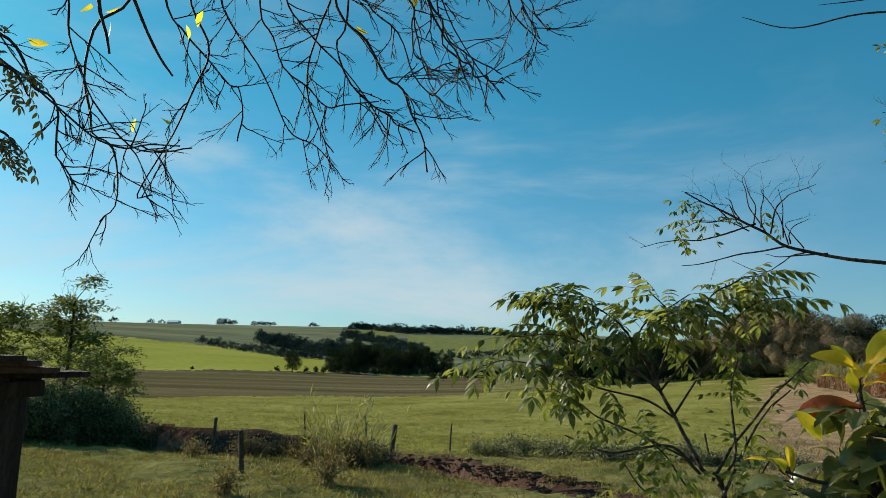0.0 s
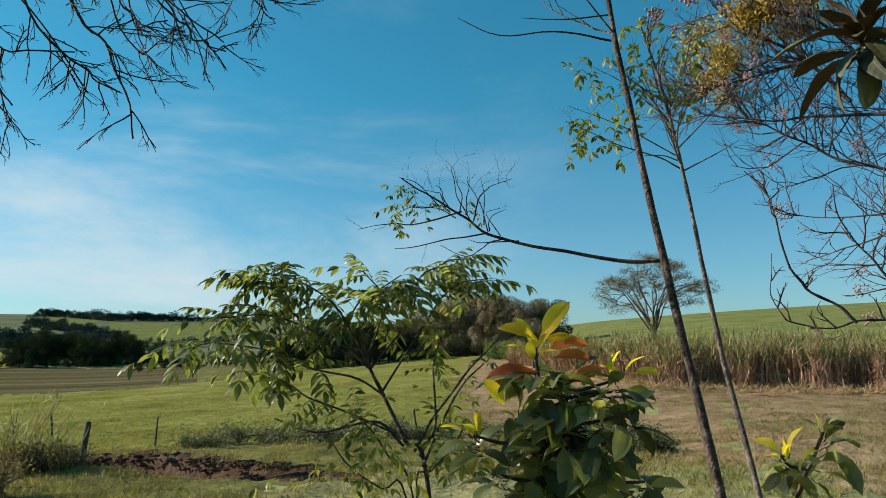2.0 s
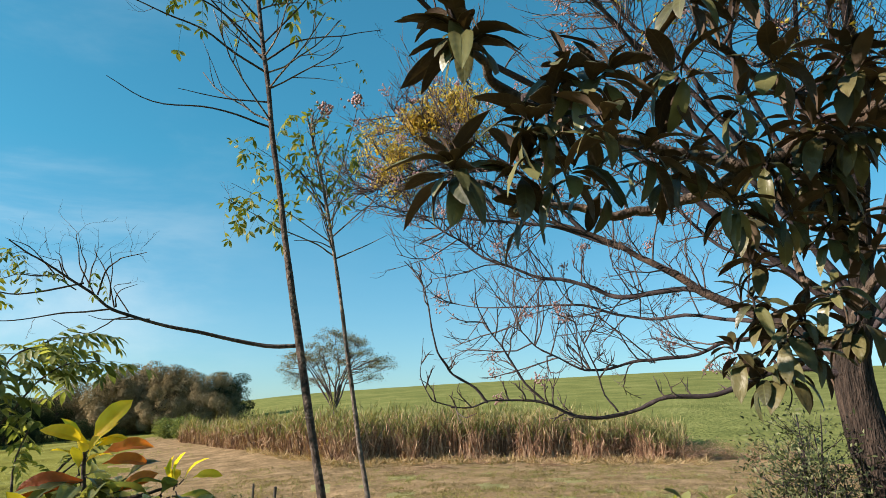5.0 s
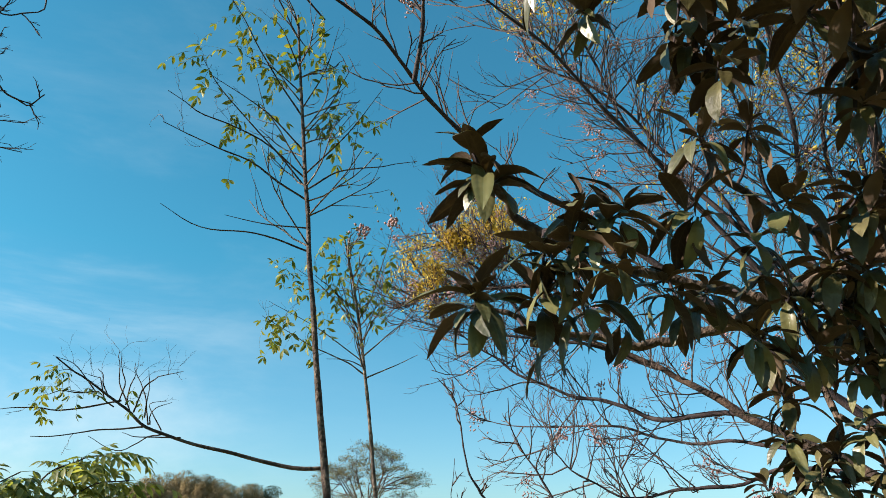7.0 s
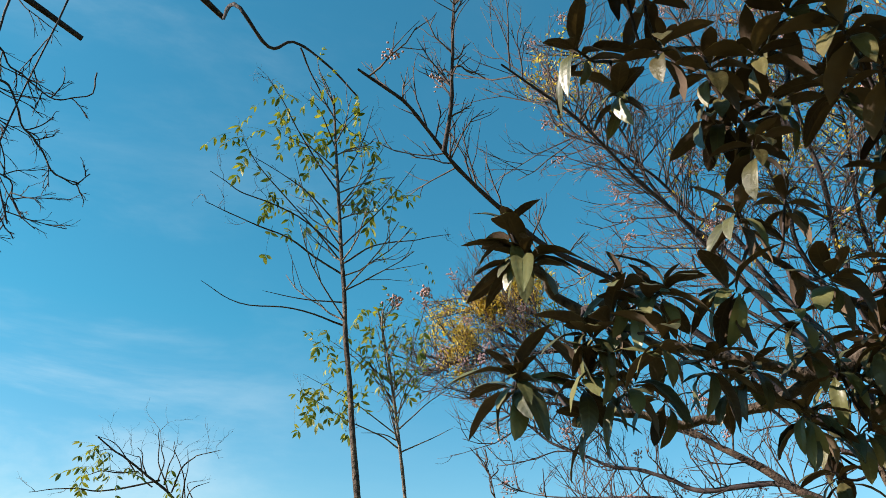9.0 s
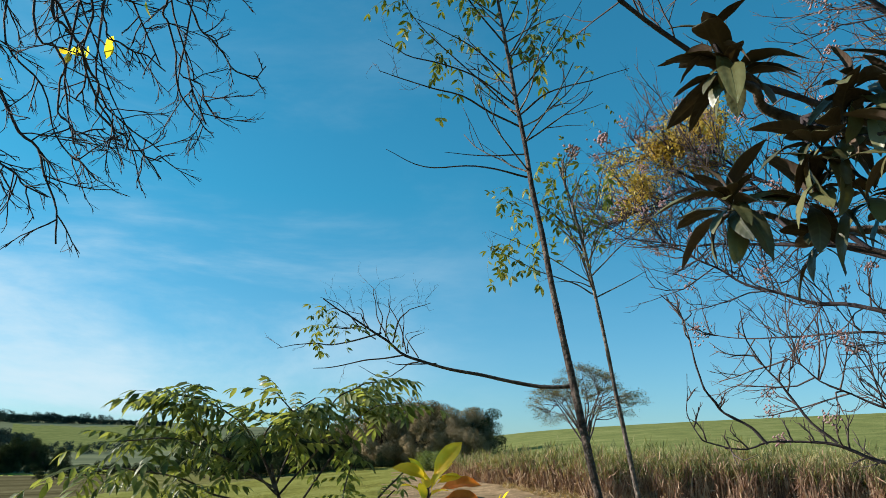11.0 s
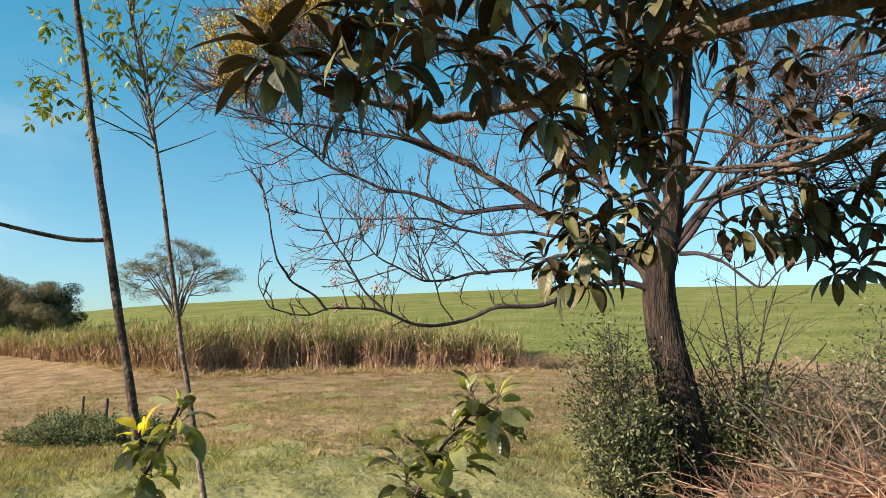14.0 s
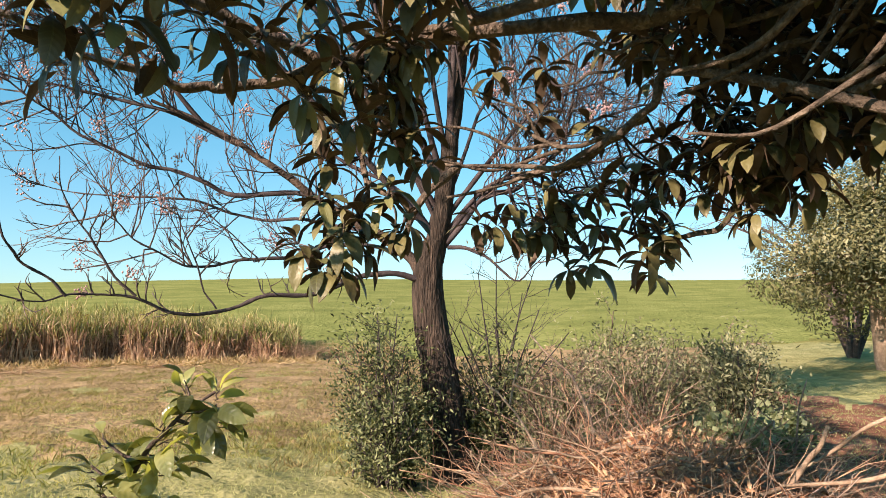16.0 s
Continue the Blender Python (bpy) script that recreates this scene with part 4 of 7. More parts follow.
def leafless_tree(rng):
    base = on_ground(-86, 5.2)
    ob = thing("leafless_tree", base, "leafless tree with long drooping twigs and few yellow leaves", "tree")
    g, tw, tips = Geo(), Geo(), []
    x, y, z = base
    limb(g, 0.22, 0.13, (x, y, z - 0.3), (x + 0.15, y + 0.1, z + 2.2), (x + 0.3, y + 0.5, z + 4.6), rng=rng, flare=0.5, sides=10)
    boughs, hung = [], []
    boughs.append(limb(g, 0.11, 0.03, (x + 0.3, y + 0.5, z + 4.5), (-3.2, 2.6, 6.6), (-1.8, 4.2, 7.6), (0.2, 5.4, 7.9), (1.6, 5.8, 7.7), rng=rng))
    boughs.append(limb(g, 0.09, 0.03, (x + 0.3, y + 0.5, z + 4.4), (-4.0, 2.8, 6.0), (-3.0, 4.6, 6.9), (-1.4, 6.0, 7.3), (0.4, 6.6, 7.2), rng=rng))
    boughs.append(limb(g, 0.08, 0.03, (x + 0.3, y + 0.5, z + 4.0), (-4.6, 3.0, 5.4), (-4.0, 4.8, 6.2), (-2.8, 6.0, 6.6), rng=rng))

    def hang(r0, *pts, n=14):
        first = np.array(pts[0])
        all_pts = np.concatenate(boughs)
        score = np.linalg.norm((all_pts - first)[:, :2], axis=1) + np.where(all_pts[:, 2] > first[2] + 0.4, 0, 9)
        root = all_pts[score.argmin()]
        bend = root * 0.5 + first * 0.5 + np.array([0, 0, 0.25])
        tw = Geo()
        ln = limb(tw, r0 * 1.25, 0.006, root, bend, *pts, rng=rng, wiggle=0.018, sides=4, steps=5)
        dress(tw, ln, n, 0.36 if n > 10 else 0.25, 0.0066, rng, depth=2, lift=-0.12, up=-0.4, lo=0.25, wiggle=0.24, taper=0.6, kids=3, spread=0.5, shrink=0.45, tips=tips, segs=6)
        hung.append((ln, part("branchlet", tw, M_TWIG, ob)))

    hang(0.014, (-2.72, 4.52, 4.46), (-3.10, 4.61, 3.97), (-3.23, 4.80, 3.46), (-3.15, 4.98, 3.24), (-3.12, 5.13, 2.95), (-3.25, 5.18, 2.62))
    hang(0.013, (-3.45, 3.87, 3.96), (-3.35, 4.17, 3.63), (-3.30, 4.32, 3.44), (-3.21, 4.46, 3.32), (-3.26, 4.55, 3.01), (-3.15, 4.73, 2.76))
    hang(0.010, (-2.60, 4.65, 4.36), (-2.50, 4.88, 4.10), (-2.27, 5.16, 3.79), (-2.18, 5.26, 3.70), (-2.23, 5.39, 3.37))
    hang(0.011, (-2.44, 5.28, 4.72), (-2.29, 5.63, 4.36), (-2.16, 5.92, 4.05), (-2.05, 6.16, 3.74), (-1.82, 6.36, 3.63), (-1.64, 6.55, 3.44))
    hang(0.010, (-1.46, 5.37, 4.75), (-1.63, 5.52, 4.40), (-1.73, 5.68, 4.00), (-1.63, 5.85, 3.63), (-1.53, 5.93, 3.44))
    hang(0.013, (-1.33, 4.87, 4.46), (-1.07, 5.05, 4.07), (-0.85, 5.15, 3.77), (-0.68, 5.21, 3.46), (-0.58, 5.27, 3.07))
    hang(0.010, (-1.24, 5.09, 4.53), (-1.35, 5.23, 4.10), (-1.12, 5.39, 3.72), (-0.93, 5.43, 3.56), (-0.71, 5.45, 3.47))
    hang(0.011, (-0.62, 5.85, 5.01), (-0.47, 6.00, 4.63), (-0.25, 6.06, 4.37), (0.01, 6.05, 4.24))
    hang(0.009, (-0.78, 5.49, 4.80), (-0.72, 5.72, 4.38), (-0.65, 5.83, 4.16), (-0.44, 5.81, 4.26))
    hang(0.008, (0.06, 5.61, 5.08), (0.22, 5.76, 4.83), (0.32, 5.82, 4.70), (0.43, 5.87, 4.58))
    hang(0.009, (-3.46, 3.83, 3.77), (-3.22, 4.21, 3.39), (-2.96, 4.50, 3.12), (-2.74, 4.65, 3.09), (-2.43, 4.80, 3.14))
    hang(0.010, (-2.40, 4.62, 4.38), (-2.31, 4.89, 3.96), (-2.54, 5.00, 3.43), (-2.87, 5.02, 2.79), (-2.76, 5.07, 2.82))
    hang(0.009, (-1.93, 4.89, 4.48), (-1.89, 5.10, 4.20), (-1.70, 5.35, 3.86), (-1.47, 5.50, 3.72), (-1.06, 5.59, 3.80))
    hang(0.009, (-3.11, 4.27, 4.23), (-3.14, 4.44, 3.88), (-3.07, 4.68, 3.46), (-2.82, 4.94, 3.18), (-2.48, 5.10, 3.22))
    hang(0.009, (-1.81, 5.07, 4.68), (-1.67, 5.32, 4.31), (-1.36, 5.53, 4.04), (-0.99, 5.80, 3.56))
    hang(0.009, (-1.18, 5.21, 4.75), (-0.91, 5.44, 4.36), (-0.72, 5.61, 3.96), (-0.57, 5.63, 3.89))
    hang(0.009, (-0.82, 4.82, 5.33), (-0.70, 5.09, 4.97), (-0.45, 5.39, 4.50), (-0.13, 5.63, 4.03), (0.02, 5.63, 4.03))
    hang(0.009, (-0.20, 4.85, 5.71), (-0.04, 5.20, 5.25), (0.12, 5.48, 4.81), (0.34, 5.68, 4.41))
    hang(0.012, (-0.39, 4.86, 5.55), (-0.25, 5.00, 5.37), (-0.16, 5.09, 5.25), (-0.07, 5.21, 5.07), (0.01, 5.32, 4.89), (0.10, 5.49, 4.59), (0.23, 5.55, 4.46), (0.34, 5.61, 4.33), n=8)
    hang(0.013, (-0.85, 4.82, 5.34), (-0.58, 4.90, 5.29), (-0.29, 4.99, 5.21), (-0.02, 5.00, 5.21), (0.12, 5.08, 5.10), (0.28, 5.18, 4.93), (0.42, 5.25, 4.80), (0.62, 5.28, 4.71), (0.74, 5.20, 4.83), n=8)
    hang(0.013, (-0.87, 4.90, 4.86), (-0.74, 5.02, 4.69), (-0.60, 5.15, 4.51), (-0.49, 5.26, 4.30), (-0.36, 5.36, 4.11), (-0.21, 5.43, 3.98), (-0.12, 5.46, 3.92), (0.03, 5.47, 3.91), n=8)
    hang(0.013, (-0.92, 4.65, 4.86), (-0.76, 4.79, 4.68), (-0.64, 4.91, 4.51), (-0.54, 5.03, 4.31), (-0.41, 5.16, 4.08), (-0.32, 5.24, 3.90), (-0.24, 5.30, 3.76), n=8)
    hang(0.011, (-0.68, 4.73, 5.33), (-0.63, 4.92, 5.07), (-0.60, 5.06, 4.86), (-0.61, 5.17, 4.67), (-0.60, 5.28, 4.48), (-0.64, 5.37, 4.27), n=8)
    hang(0.009, (-0.30, 5.00, 5.70), (-0.12, 5.12, 5.56), (0.03, 5.19, 5.46), (0.23, 5.24, 5.39), (0.47, 5.17, 5.48), (0.53, 5.02, 5.67), n=8)
    hang(0.008, (-0.47, 4.70, 5.07), (-0.49, 4.82, 4.89), (-0.49, 4.93, 4.71), (-0.43, 4.99, 4.62), (-0.23, 5.02, 4.59), (-0.03, 5.08, 4.51), n=8)
    hang(0.009, (-0.90, 4.75, 4.52), (-0.74, 4.85, 4.39), (-0.69, 4.96, 4.19), (-0.64, 5.06, 3.98), (-0.57, 5.14, 3.80), n=8)
    hang(0.008, (-0.41, 4.86, 5.21), (-0.34, 5.00, 5.01), (-0.23, 5.11, 4.85), (-0.08, 5.23, 4.64), n=8)
    for r0, r1, pts in ((0.016, 0.009, [(-2.77, 4.10, 4.21), (-2.80, 4.28, 3.88), (-2.80, 4.37, 3.69)]), (0.015, 0.008, [(-2.65, 4.16, 4.24), (-2.54, 4.47, 3.80), (-2.44, 4.61, 3.62)]),
                        (0.02, 0.008, [boughs[0][-1], (1.19, 3.89, 6.00), (1.55, 3.96, 5.83), (1.70, 3.84, 5.90), (2.00, 3.80, 5.81), (2.35, 3.81, 5.64)]), (0.008, 0.003, [(1.78, 3.84, 5.87), (2.05, 3.94, 5.66), (2.27, 4.00, 5.47), (2.59, 3.95, 5.34)])):
        tw = Geo()
        limb(tw, r0, r1, *pts, rng=rng, sides=5)
        part("branchlet", tw, M_TWIG, ob)
    part("trunk", g, M_BARK, ob)
    leaf = shape_mesh("yellow_leaf", TWIG_LEAF, M_YELLOWLEAF)
    for at in ((-2.36, 4.59, 4.02), (-3.27, 4.16, 3.71), (-2.74, 4.69, 3.32), (-2.58, 4.77, 3.35), (-2.32, 4.66, 3.92), (-2.24, 4.59, 4.13), (-1.14, 4.95, 4.18), (-2.91, 4.26, 4.02), (-2.82, 4.37, 3.93), (-2.74, 4.35, 4.05), (-0.72, 5.10, 4.54), (-0.59, 5.09, 4.60), (-0.43, 5.05, 4.70), (-0.21, 4.89, 4.98),
               (-0.71, 4.76, 4.94), (-0.66, 4.75, 4.96), (-0.23, 4.82, 4.92), (-0.44, 4.99, 4.62), (-0.76, 5.04, 4.44), (-0.70, 5.04, 4.47), (-0.59, 5.04, 4.51)):
        lf = part("leaf", leaf, None, nearest(hung, np.array(at)))
        lf.matrix_basis = basis(np.array(at), rng.normal(0, 0.6, 3) + [0, 0, -0.7], rng.normal(0, 1, 3), rng.uniform(0.10, 0.15))


R = np.random.default_rng(41)
leafless_tree(R)


# ---- compound leaves ----


def frond(pairs, rng, droop, size=0.33, width=0.35):
    """A pinnate leaf of length 1 along x: rachis with paired leaflets."""
    g = Geo()
    s = np.linspace(0, 1, 7)
    line = np.stack([s, 0.03 * np.sin(3 * s), -droop * s**2], -1)
    tube(g, line, 0.007, 0.003, 3)
    shape = leaf_shape(width, 3, 0.15, 0.25)
    at, wy = [], []
    for k in range(pairs):
        f = 0.22 + 0.74 * k / (pairs - 1)
        p = np.array([f, 0.03 * math.sin(3 * f), -droop * f * f])
        for side in (-1, 1):
            at.append(p)
            wy.append((0.55, side * rng.uniform(0.7, 1.1), -0.45 - 0.4 * rng.random()))
    at.append(line[-1])
    wy.append((1, 0, -0.6))
    place_many(g, shape, np.array(at), np.array(wy), rng.uniform(0.8, 1.15, len(at)) * size, rng, 0.85)
    return g


def set_frond(mesh, parent, at, way, size, rng, name="compound_leaf"):
    ob = part(name, mesh, None, parent)
    ob.matrix_basis = basis(at, way, (rng.normal(0, 0.25), rng.normal(0, 0.25), 1), size)
    return ob


R = np.random.default_rng(51)
FRONDS = [frond(n, R, d).mesh("compound_leaf", M_CEDARLEAF) for n, d in ((4, 0.25), (5, 0.45), (5, 0.3), (3, 0.2))]


LIME = [frond(n, R, d, 0.34, 0.38).mesh("compound_leaf", M_LIMELEAF) for n, d in ((3, 0.35), (4, 0.5), (3, 0.6), (2, 0.3))]


def pinnate_shrub(rng):
    top = np.array((0.90, 2.83, 1.05))
    base = np.array([top[0] + 0.08, top[1] - 0.1, 0.0])
    base[2] = float(ground_z(base[0], base[1]))
    ob = thing("pinnate_shrub", base, "young shrub with glossy green pinnate leaves", "shrub")
    lines, stems = [], []

    def shoot(r0, r1, *pts, sides=5):
        g = Geo()
        ln = limb(g, r0, r1, *pts, rng=rng, sides=sides, wiggle=0.004)
        stems.append((ln, part("stem", g, M_POLE, ob)))
        return ln

    lines.append(shoot(0.0105, 0.006, base - [0, 0, 0.05], *[np.array(q) for q in ((0.90, 2.83, 1.05), (0.82, 2.87, 1.19), (0.74, 2.91, 1.36), (0.67, 2.93, 1.51), (0.64, 2.93, 1.61))], sides=8))
    lines.append(shoot(0.0052, 0.0025, (0.73, 2.90, 1.38), (0.58, 2.89, 1.46), (0.42, 2.87, 1.49), (0.28, 2.84, 1.56), (0.09, 2.80, 1.59), (-0.06, 2.75, 1.57)))
    lines.append(shoot(0.0052, 0.0025, (0.67, 2.92, 1.49), (0.59, 2.92, 1.65), (0.50, 2.90, 1.77), (0.36, 2.89, 1.85), (0.20, 2.88, 1.88)))
    lines.append(shoot(0.0052, 0.0025, (0.66, 2.93, 1.51), (0.71, 2.92, 1.65), (0.73, 2.90, 1.80), (0.64, 2.92, 1.90)))
    lines.append(shoot(0.0052, 0.0025, (0.72, 2.91, 1.38), (0.84, 2.91, 1.57), (0.95, 2.90, 1.73), (1.04, 2.88, 1.84), (1.19, 2.85, 1.88)))
    lines.append(shoot(0.0052, 0.0025, (0.78, 2.87, 1.22), (0.52, 2.91, 1.34), (0.40, 2.90, 1.39), (0.24, 2.89, 1.48)))
    lines.append(shoot(0.0052, 0.0025, (0.68, 2.92, 1.49), (0.85, 2.93, 1.70), (0.89, 2.96, 1.87), (1.01, 2.96, 1.96), (1.13, 2.97, 1.98)))
    lines.append(shoot(0.0052, 0.0025, (0.67, 2.92, 1.49), (0.52, 2.89, 1.60), (0.28, 2.85, 1.70), (0.05, 2.80, 1.69)))
    lines.append(shoot(0.0052, 0.0025, (0.66, 2.93, 1.54), (0.60, 2.96, 1.70), (0.67, 2.95, 1.80), (0.81, 2.93, 1.89)))
    lines.append(shoot(0.0052, 0.0025, (0.67, 2.92, 1.51), (0.43, 2.95, 1.65), (0.29, 2.95, 1.79), (0.25, 2.93, 1.86)))
    for s in (((0.85, 2.84, 1.15), (0.99, 2.86, 1.34), (1.13, 2.85, 1.51), (1.24, 2.84, 1.62)), ((0.88, 2.82, 1.09), (1.03, 2.81, 1.39), (1.14, 2.78, 1.51)), ((0.81, 2.86, 1.17), (0.69, 2.90, 1.27), (0.47, 2.94, 1.23), (0.29, 2.97, 1.29)), ((0.87, 2.83, 1.13), (0.94, 2.83, 1.26), (0.93, 2.85, 1.48), (0.98, 2.84, 1.66))):
        ln = shoot(0.007, 0.003, *s)
        for k in range(7):
            i = int(rng.integers(2, len(ln) - 1))
            set_frond(LIME[int(rng.integers(4))], stems[-1][1], ln[i], rng.normal(0, 0.7, 3) + [0, 0, 0.5], rng.uniform(0.09, 0.16), rng)
    for ln in lines[1:]:
        bearer = nearest(stems, ln[-1])
        n = 7 if ln is lines[5] else 21
        for k in range(n):
            f = 0.36 + 0.64 * (k + rng.random() * 0.5) / n
            i = min(int(f * (len(ln) - 1)), len(ln) - 2)
            w = unit(ln[i + 1] - ln[i])
            side = unit(np.cross(w, [0, 0, 1]) * (1 if k % 2 else -1) + rng.normal(0, 0.35, 3))
            set_frond(FRONDS[int(rng.integers(3))], bearer, ln[i], unit((w * 0.6 + side) * [1, 1, 0.5]) + rng.normal(0, 0.25, 3) + [0, 0, 0.08], rng.uniform(0.13, 0.23), rng)
        set_frond(FRONDS[3], bearer, ln[-1], unit(ln[-1] - ln[-3]) * [1, 1, 0.3], 0.18, rng)
    for s in (((0.82, 2.76, 0.97), (0.73, 2.72, 1.13), (0.63, 2.67, 1.26), (0.53, 2.61, 1.35)), ((0.84, 2.76, 0.97), (0.87, 2.67, 1.10), (0.92, 2.57, 1.19), (0.93, 2.47, 1.28)), ((0.81, 2.76, 0.96), (0.68, 2.70, 1.04), (0.56, 2.63, 1.13), (0.46, 2.55, 1.24))):
        ln = shoot(0.005, 0.0025, base - [0, 0, 0.03], *s)
        for k in range(12):
            i = int(rng.integers(len(ln) // 2, len(ln) - 1))
            set_frond(LIME[int(rng.integers(4))], stems[-1][1], ln[i], rng.normal(0, 0.7, 3) + [0, 0, 0.4], rng.uniform(0.10, 0.18), rng)
    for at in ((0.62, 2.87, 1.34), (0.55, 2.87, 1.18), (0.68, 2.84, 1.19), (0.97, 2.75, 1.17), (0.48, 2.87, 1.11), (0.31, 2.89, 1.08), (0.62, 2.86, 1.25)):
        set_frond(FRONDS[3], nearest(stems, np.array(at)), np.array(at), rng.normal(0, 1, 3) + [0, 0, 0.5], 0.17, rng)


pinnate_shrub(R)

# ---- two slender saplings ----


def slender_sapling(rng, label, lines, twigs, leafy, r0, bark):
    pts = np.array(lines)
    s = np.r_[0, np.cumsum(np.linalg.norm(np.diff(pts, axis=0), axis=1))]
    fit = [np.polyfit(s, pts[:, c], 3) for c in range(3)]
    lines = [[float(np.polyval(q, k)) for q in fit] for k in np.linspace(0, s[-1], 9)]
    down = np.array(lines[0]) - np.array(lines[2])
    base = np.array(lines[0])
    base = base + down * (base[2] - float(ground_z(base[0], base[1]))) / max(0.1, -down[2])
    base[2] = float(ground_z(base[0], base[1]))
    ob = thing("slender_sapling", base, label, "sapling", "slender saplings")
    g, tw, branches = Geo(), Geo(), []
    stem = limb(g, r0, 0.007, base - [0, 0, 0.05], *lines, rng=rng, sides=8, wiggle=0.0015, knots=0.05)
    for r, pts, n in twigs:
        tb = Geo()
        ln = limb(tb, r, r * 0.3, *pts, rng=rng, sides=5, wiggle=0.005)
        if n:
            dress(tb, ln, n, 0.14, r * 0.26, rng, depth=1, lift=0.25, up=0.5, lo=0.4, wiggle=0.6, kids=3)
        branches.append((ln, part("side_branch", tb, bark, ob)))
    trunk = part("stem", g, bark, ob)
    for at, way, size in leafy(stem, tw, rng):
        set_frond(LIME[int(rng.integers(4))], nearest(branches, at, 0.25, trunk), at, way, size, rng)
    # the pale bark colour paints the fine twigs as sunlit
    part("twig", tw, M_PALEPOLE, ob)["kind"] = "stuff"
    return ob


def upper_crown(lo, count, length, size, per=2, share=0.55):
    def leafy(stem, tw, rng):
        out = []
        n = len(stem)
        for k in range(count):
            f = lo + (1 - lo) * (k + rng.random()) / count
            i = min(int(f * (n - 1)), n - 2)
            a = rng.uniform(0, 2 * math.pi)
            way = np.array([math.cos(a), math.sin(a), 0.75])
            tips = []
            ln = sprig(tw, stem[i], way, length * (1.25 - f * 0.7) * rng.uniform(0.6, 1.1), 0.006, rng, depth=1, lift=0.35, wiggle=0.25, kids=3, tips=tips)
            for at, d in tips:
                if rng.random() < share:
                    for _ in range(per):
                        out.append((at, d + rng.normal(0, 0.6, 3) - [0, 0, 0.3], size * rng.uniform(0.6, 1.2)))
        return out
    return leafy


def crown_one(stem, tw, rng):
    out = upper_crown(0.62, 22, 0.7, 0.12, 1, 0.10)(stem, tw, rng)
    for at in ((0.92, 3.28, 2.38), (0.95, 3.28, 2.36), (0.90, 3.31, 2.27), (0.85, 3.33, 2.21), (0.97, 3.28, 2.35), (0.92, 3.29, 2.36), (1.06, 3.27, 2.31), (1.26, 3.21, 2.29), (0.88, 3.32, 2.25), (0.94, 3.29, 2.35)):
        for _ in range(2):
            out.append((np.array(at) + rng.normal(0, 0.02, 3), rng.normal(0, 0.7, 3) - [0.1, 0, 0.35], rng.uniform(0.08, 0.13)))
    for at in ((1.18, 3.31, 4.36), (1.27, 3.30, 4.34), (1.31, 3.02, 4.67), (1.37, 3.05, 4.60), (1.40, 3.08, 4.56), (1.34, 3.19, 4.45), (1.41, 3.20, 4.40), (1.60, 3.13, 4.41), (1.70, 3.10, 4.39), (1.75, 3.01, 4.48), (1.87, 2.99, 4.42), (1.98, 2.94, 4.41), (1.58, 3.33, 4.15), (1.61, 3.36, 4.08), (1.67, 3.32, 4.11), (1.72, 3.28, 4.15),
               (1.67, 3.26, 4.20), (2.02, 3.06, 4.24), (2.14, 3.01, 4.21), (2.27, 2.94, 4.20), (2.08, 3.12, 4.11), (1.87, 3.29, 4.03), (2.00, 3.12, 4.18), (1.65, 2.86, 4.69), (1.76, 2.86, 4.64), (1.61, 3.04, 4.51), (1.69, 3.01, 4.50), (1.70, 3.43, 3.91), (1.65, 3.13, 4.38), (1.82, 3.00, 4.45), (1.92, 2.95, 4.44)):
        for _ in range(2):
            out.append((np.array(at) + rng.normal(0, 0.03, 3), rng.normal(0, 0.7, 3) + [0.1, 0, -0.25], rng.uniform(0.14, 0.22)))
    return out


def crown_two(stem, tw, rng):
    out = upper_crown(0.66, 16, 0.5, 0.10, 1, 0.15)(stem, tw, rng)
    for at in ((2.21, 3.89, 3.06), (2.26, 3.86, 3.10), (2.33, 3.83, 3.07), (2.34, 3.85, 2.98), (2.41, 3.81, 2.99), (2.45, 3.76, 3.08), (2.48, 3.77, 2.99), (2.24, 3.80, 3.28), (2.25, 3.76, 3.37), (2.24, 3.73, 3.45), (2.35, 3.73, 3.32), (2.38, 3.74, 3.25), (2.40, 3.58, 3.58), (2.48, 3.56, 3.53), (2.55, 3.67, 3.17), (2.52, 3.55, 3.49),
               (2.55, 3.60, 3.34), (2.60, 3.56, 3.36), (2.63, 3.51, 3.44), (2.70, 3.50, 3.35), (2.76, 3.50, 3.26), (2.78, 3.43, 3.39), (2.81, 3.37, 3.48), (2.85, 3.32, 3.51), (2.85, 3.46, 3.21), (2.91, 3.38, 3.29), (2.63, 3.65, 3.08), (2.67, 3.59, 3.19), (2.57, 3.68, 3.11), (2.64, 3.47, 3.50), (2.73, 3.43, 3.46)):
        for _ in range(2):
            out.append((np.array(at) + rng.normal(0, 0.03, 3), rng.normal(0, 0.6, 3) + [0, 0, -0.4], rng.uniform(0.14, 0.21)))
    return out


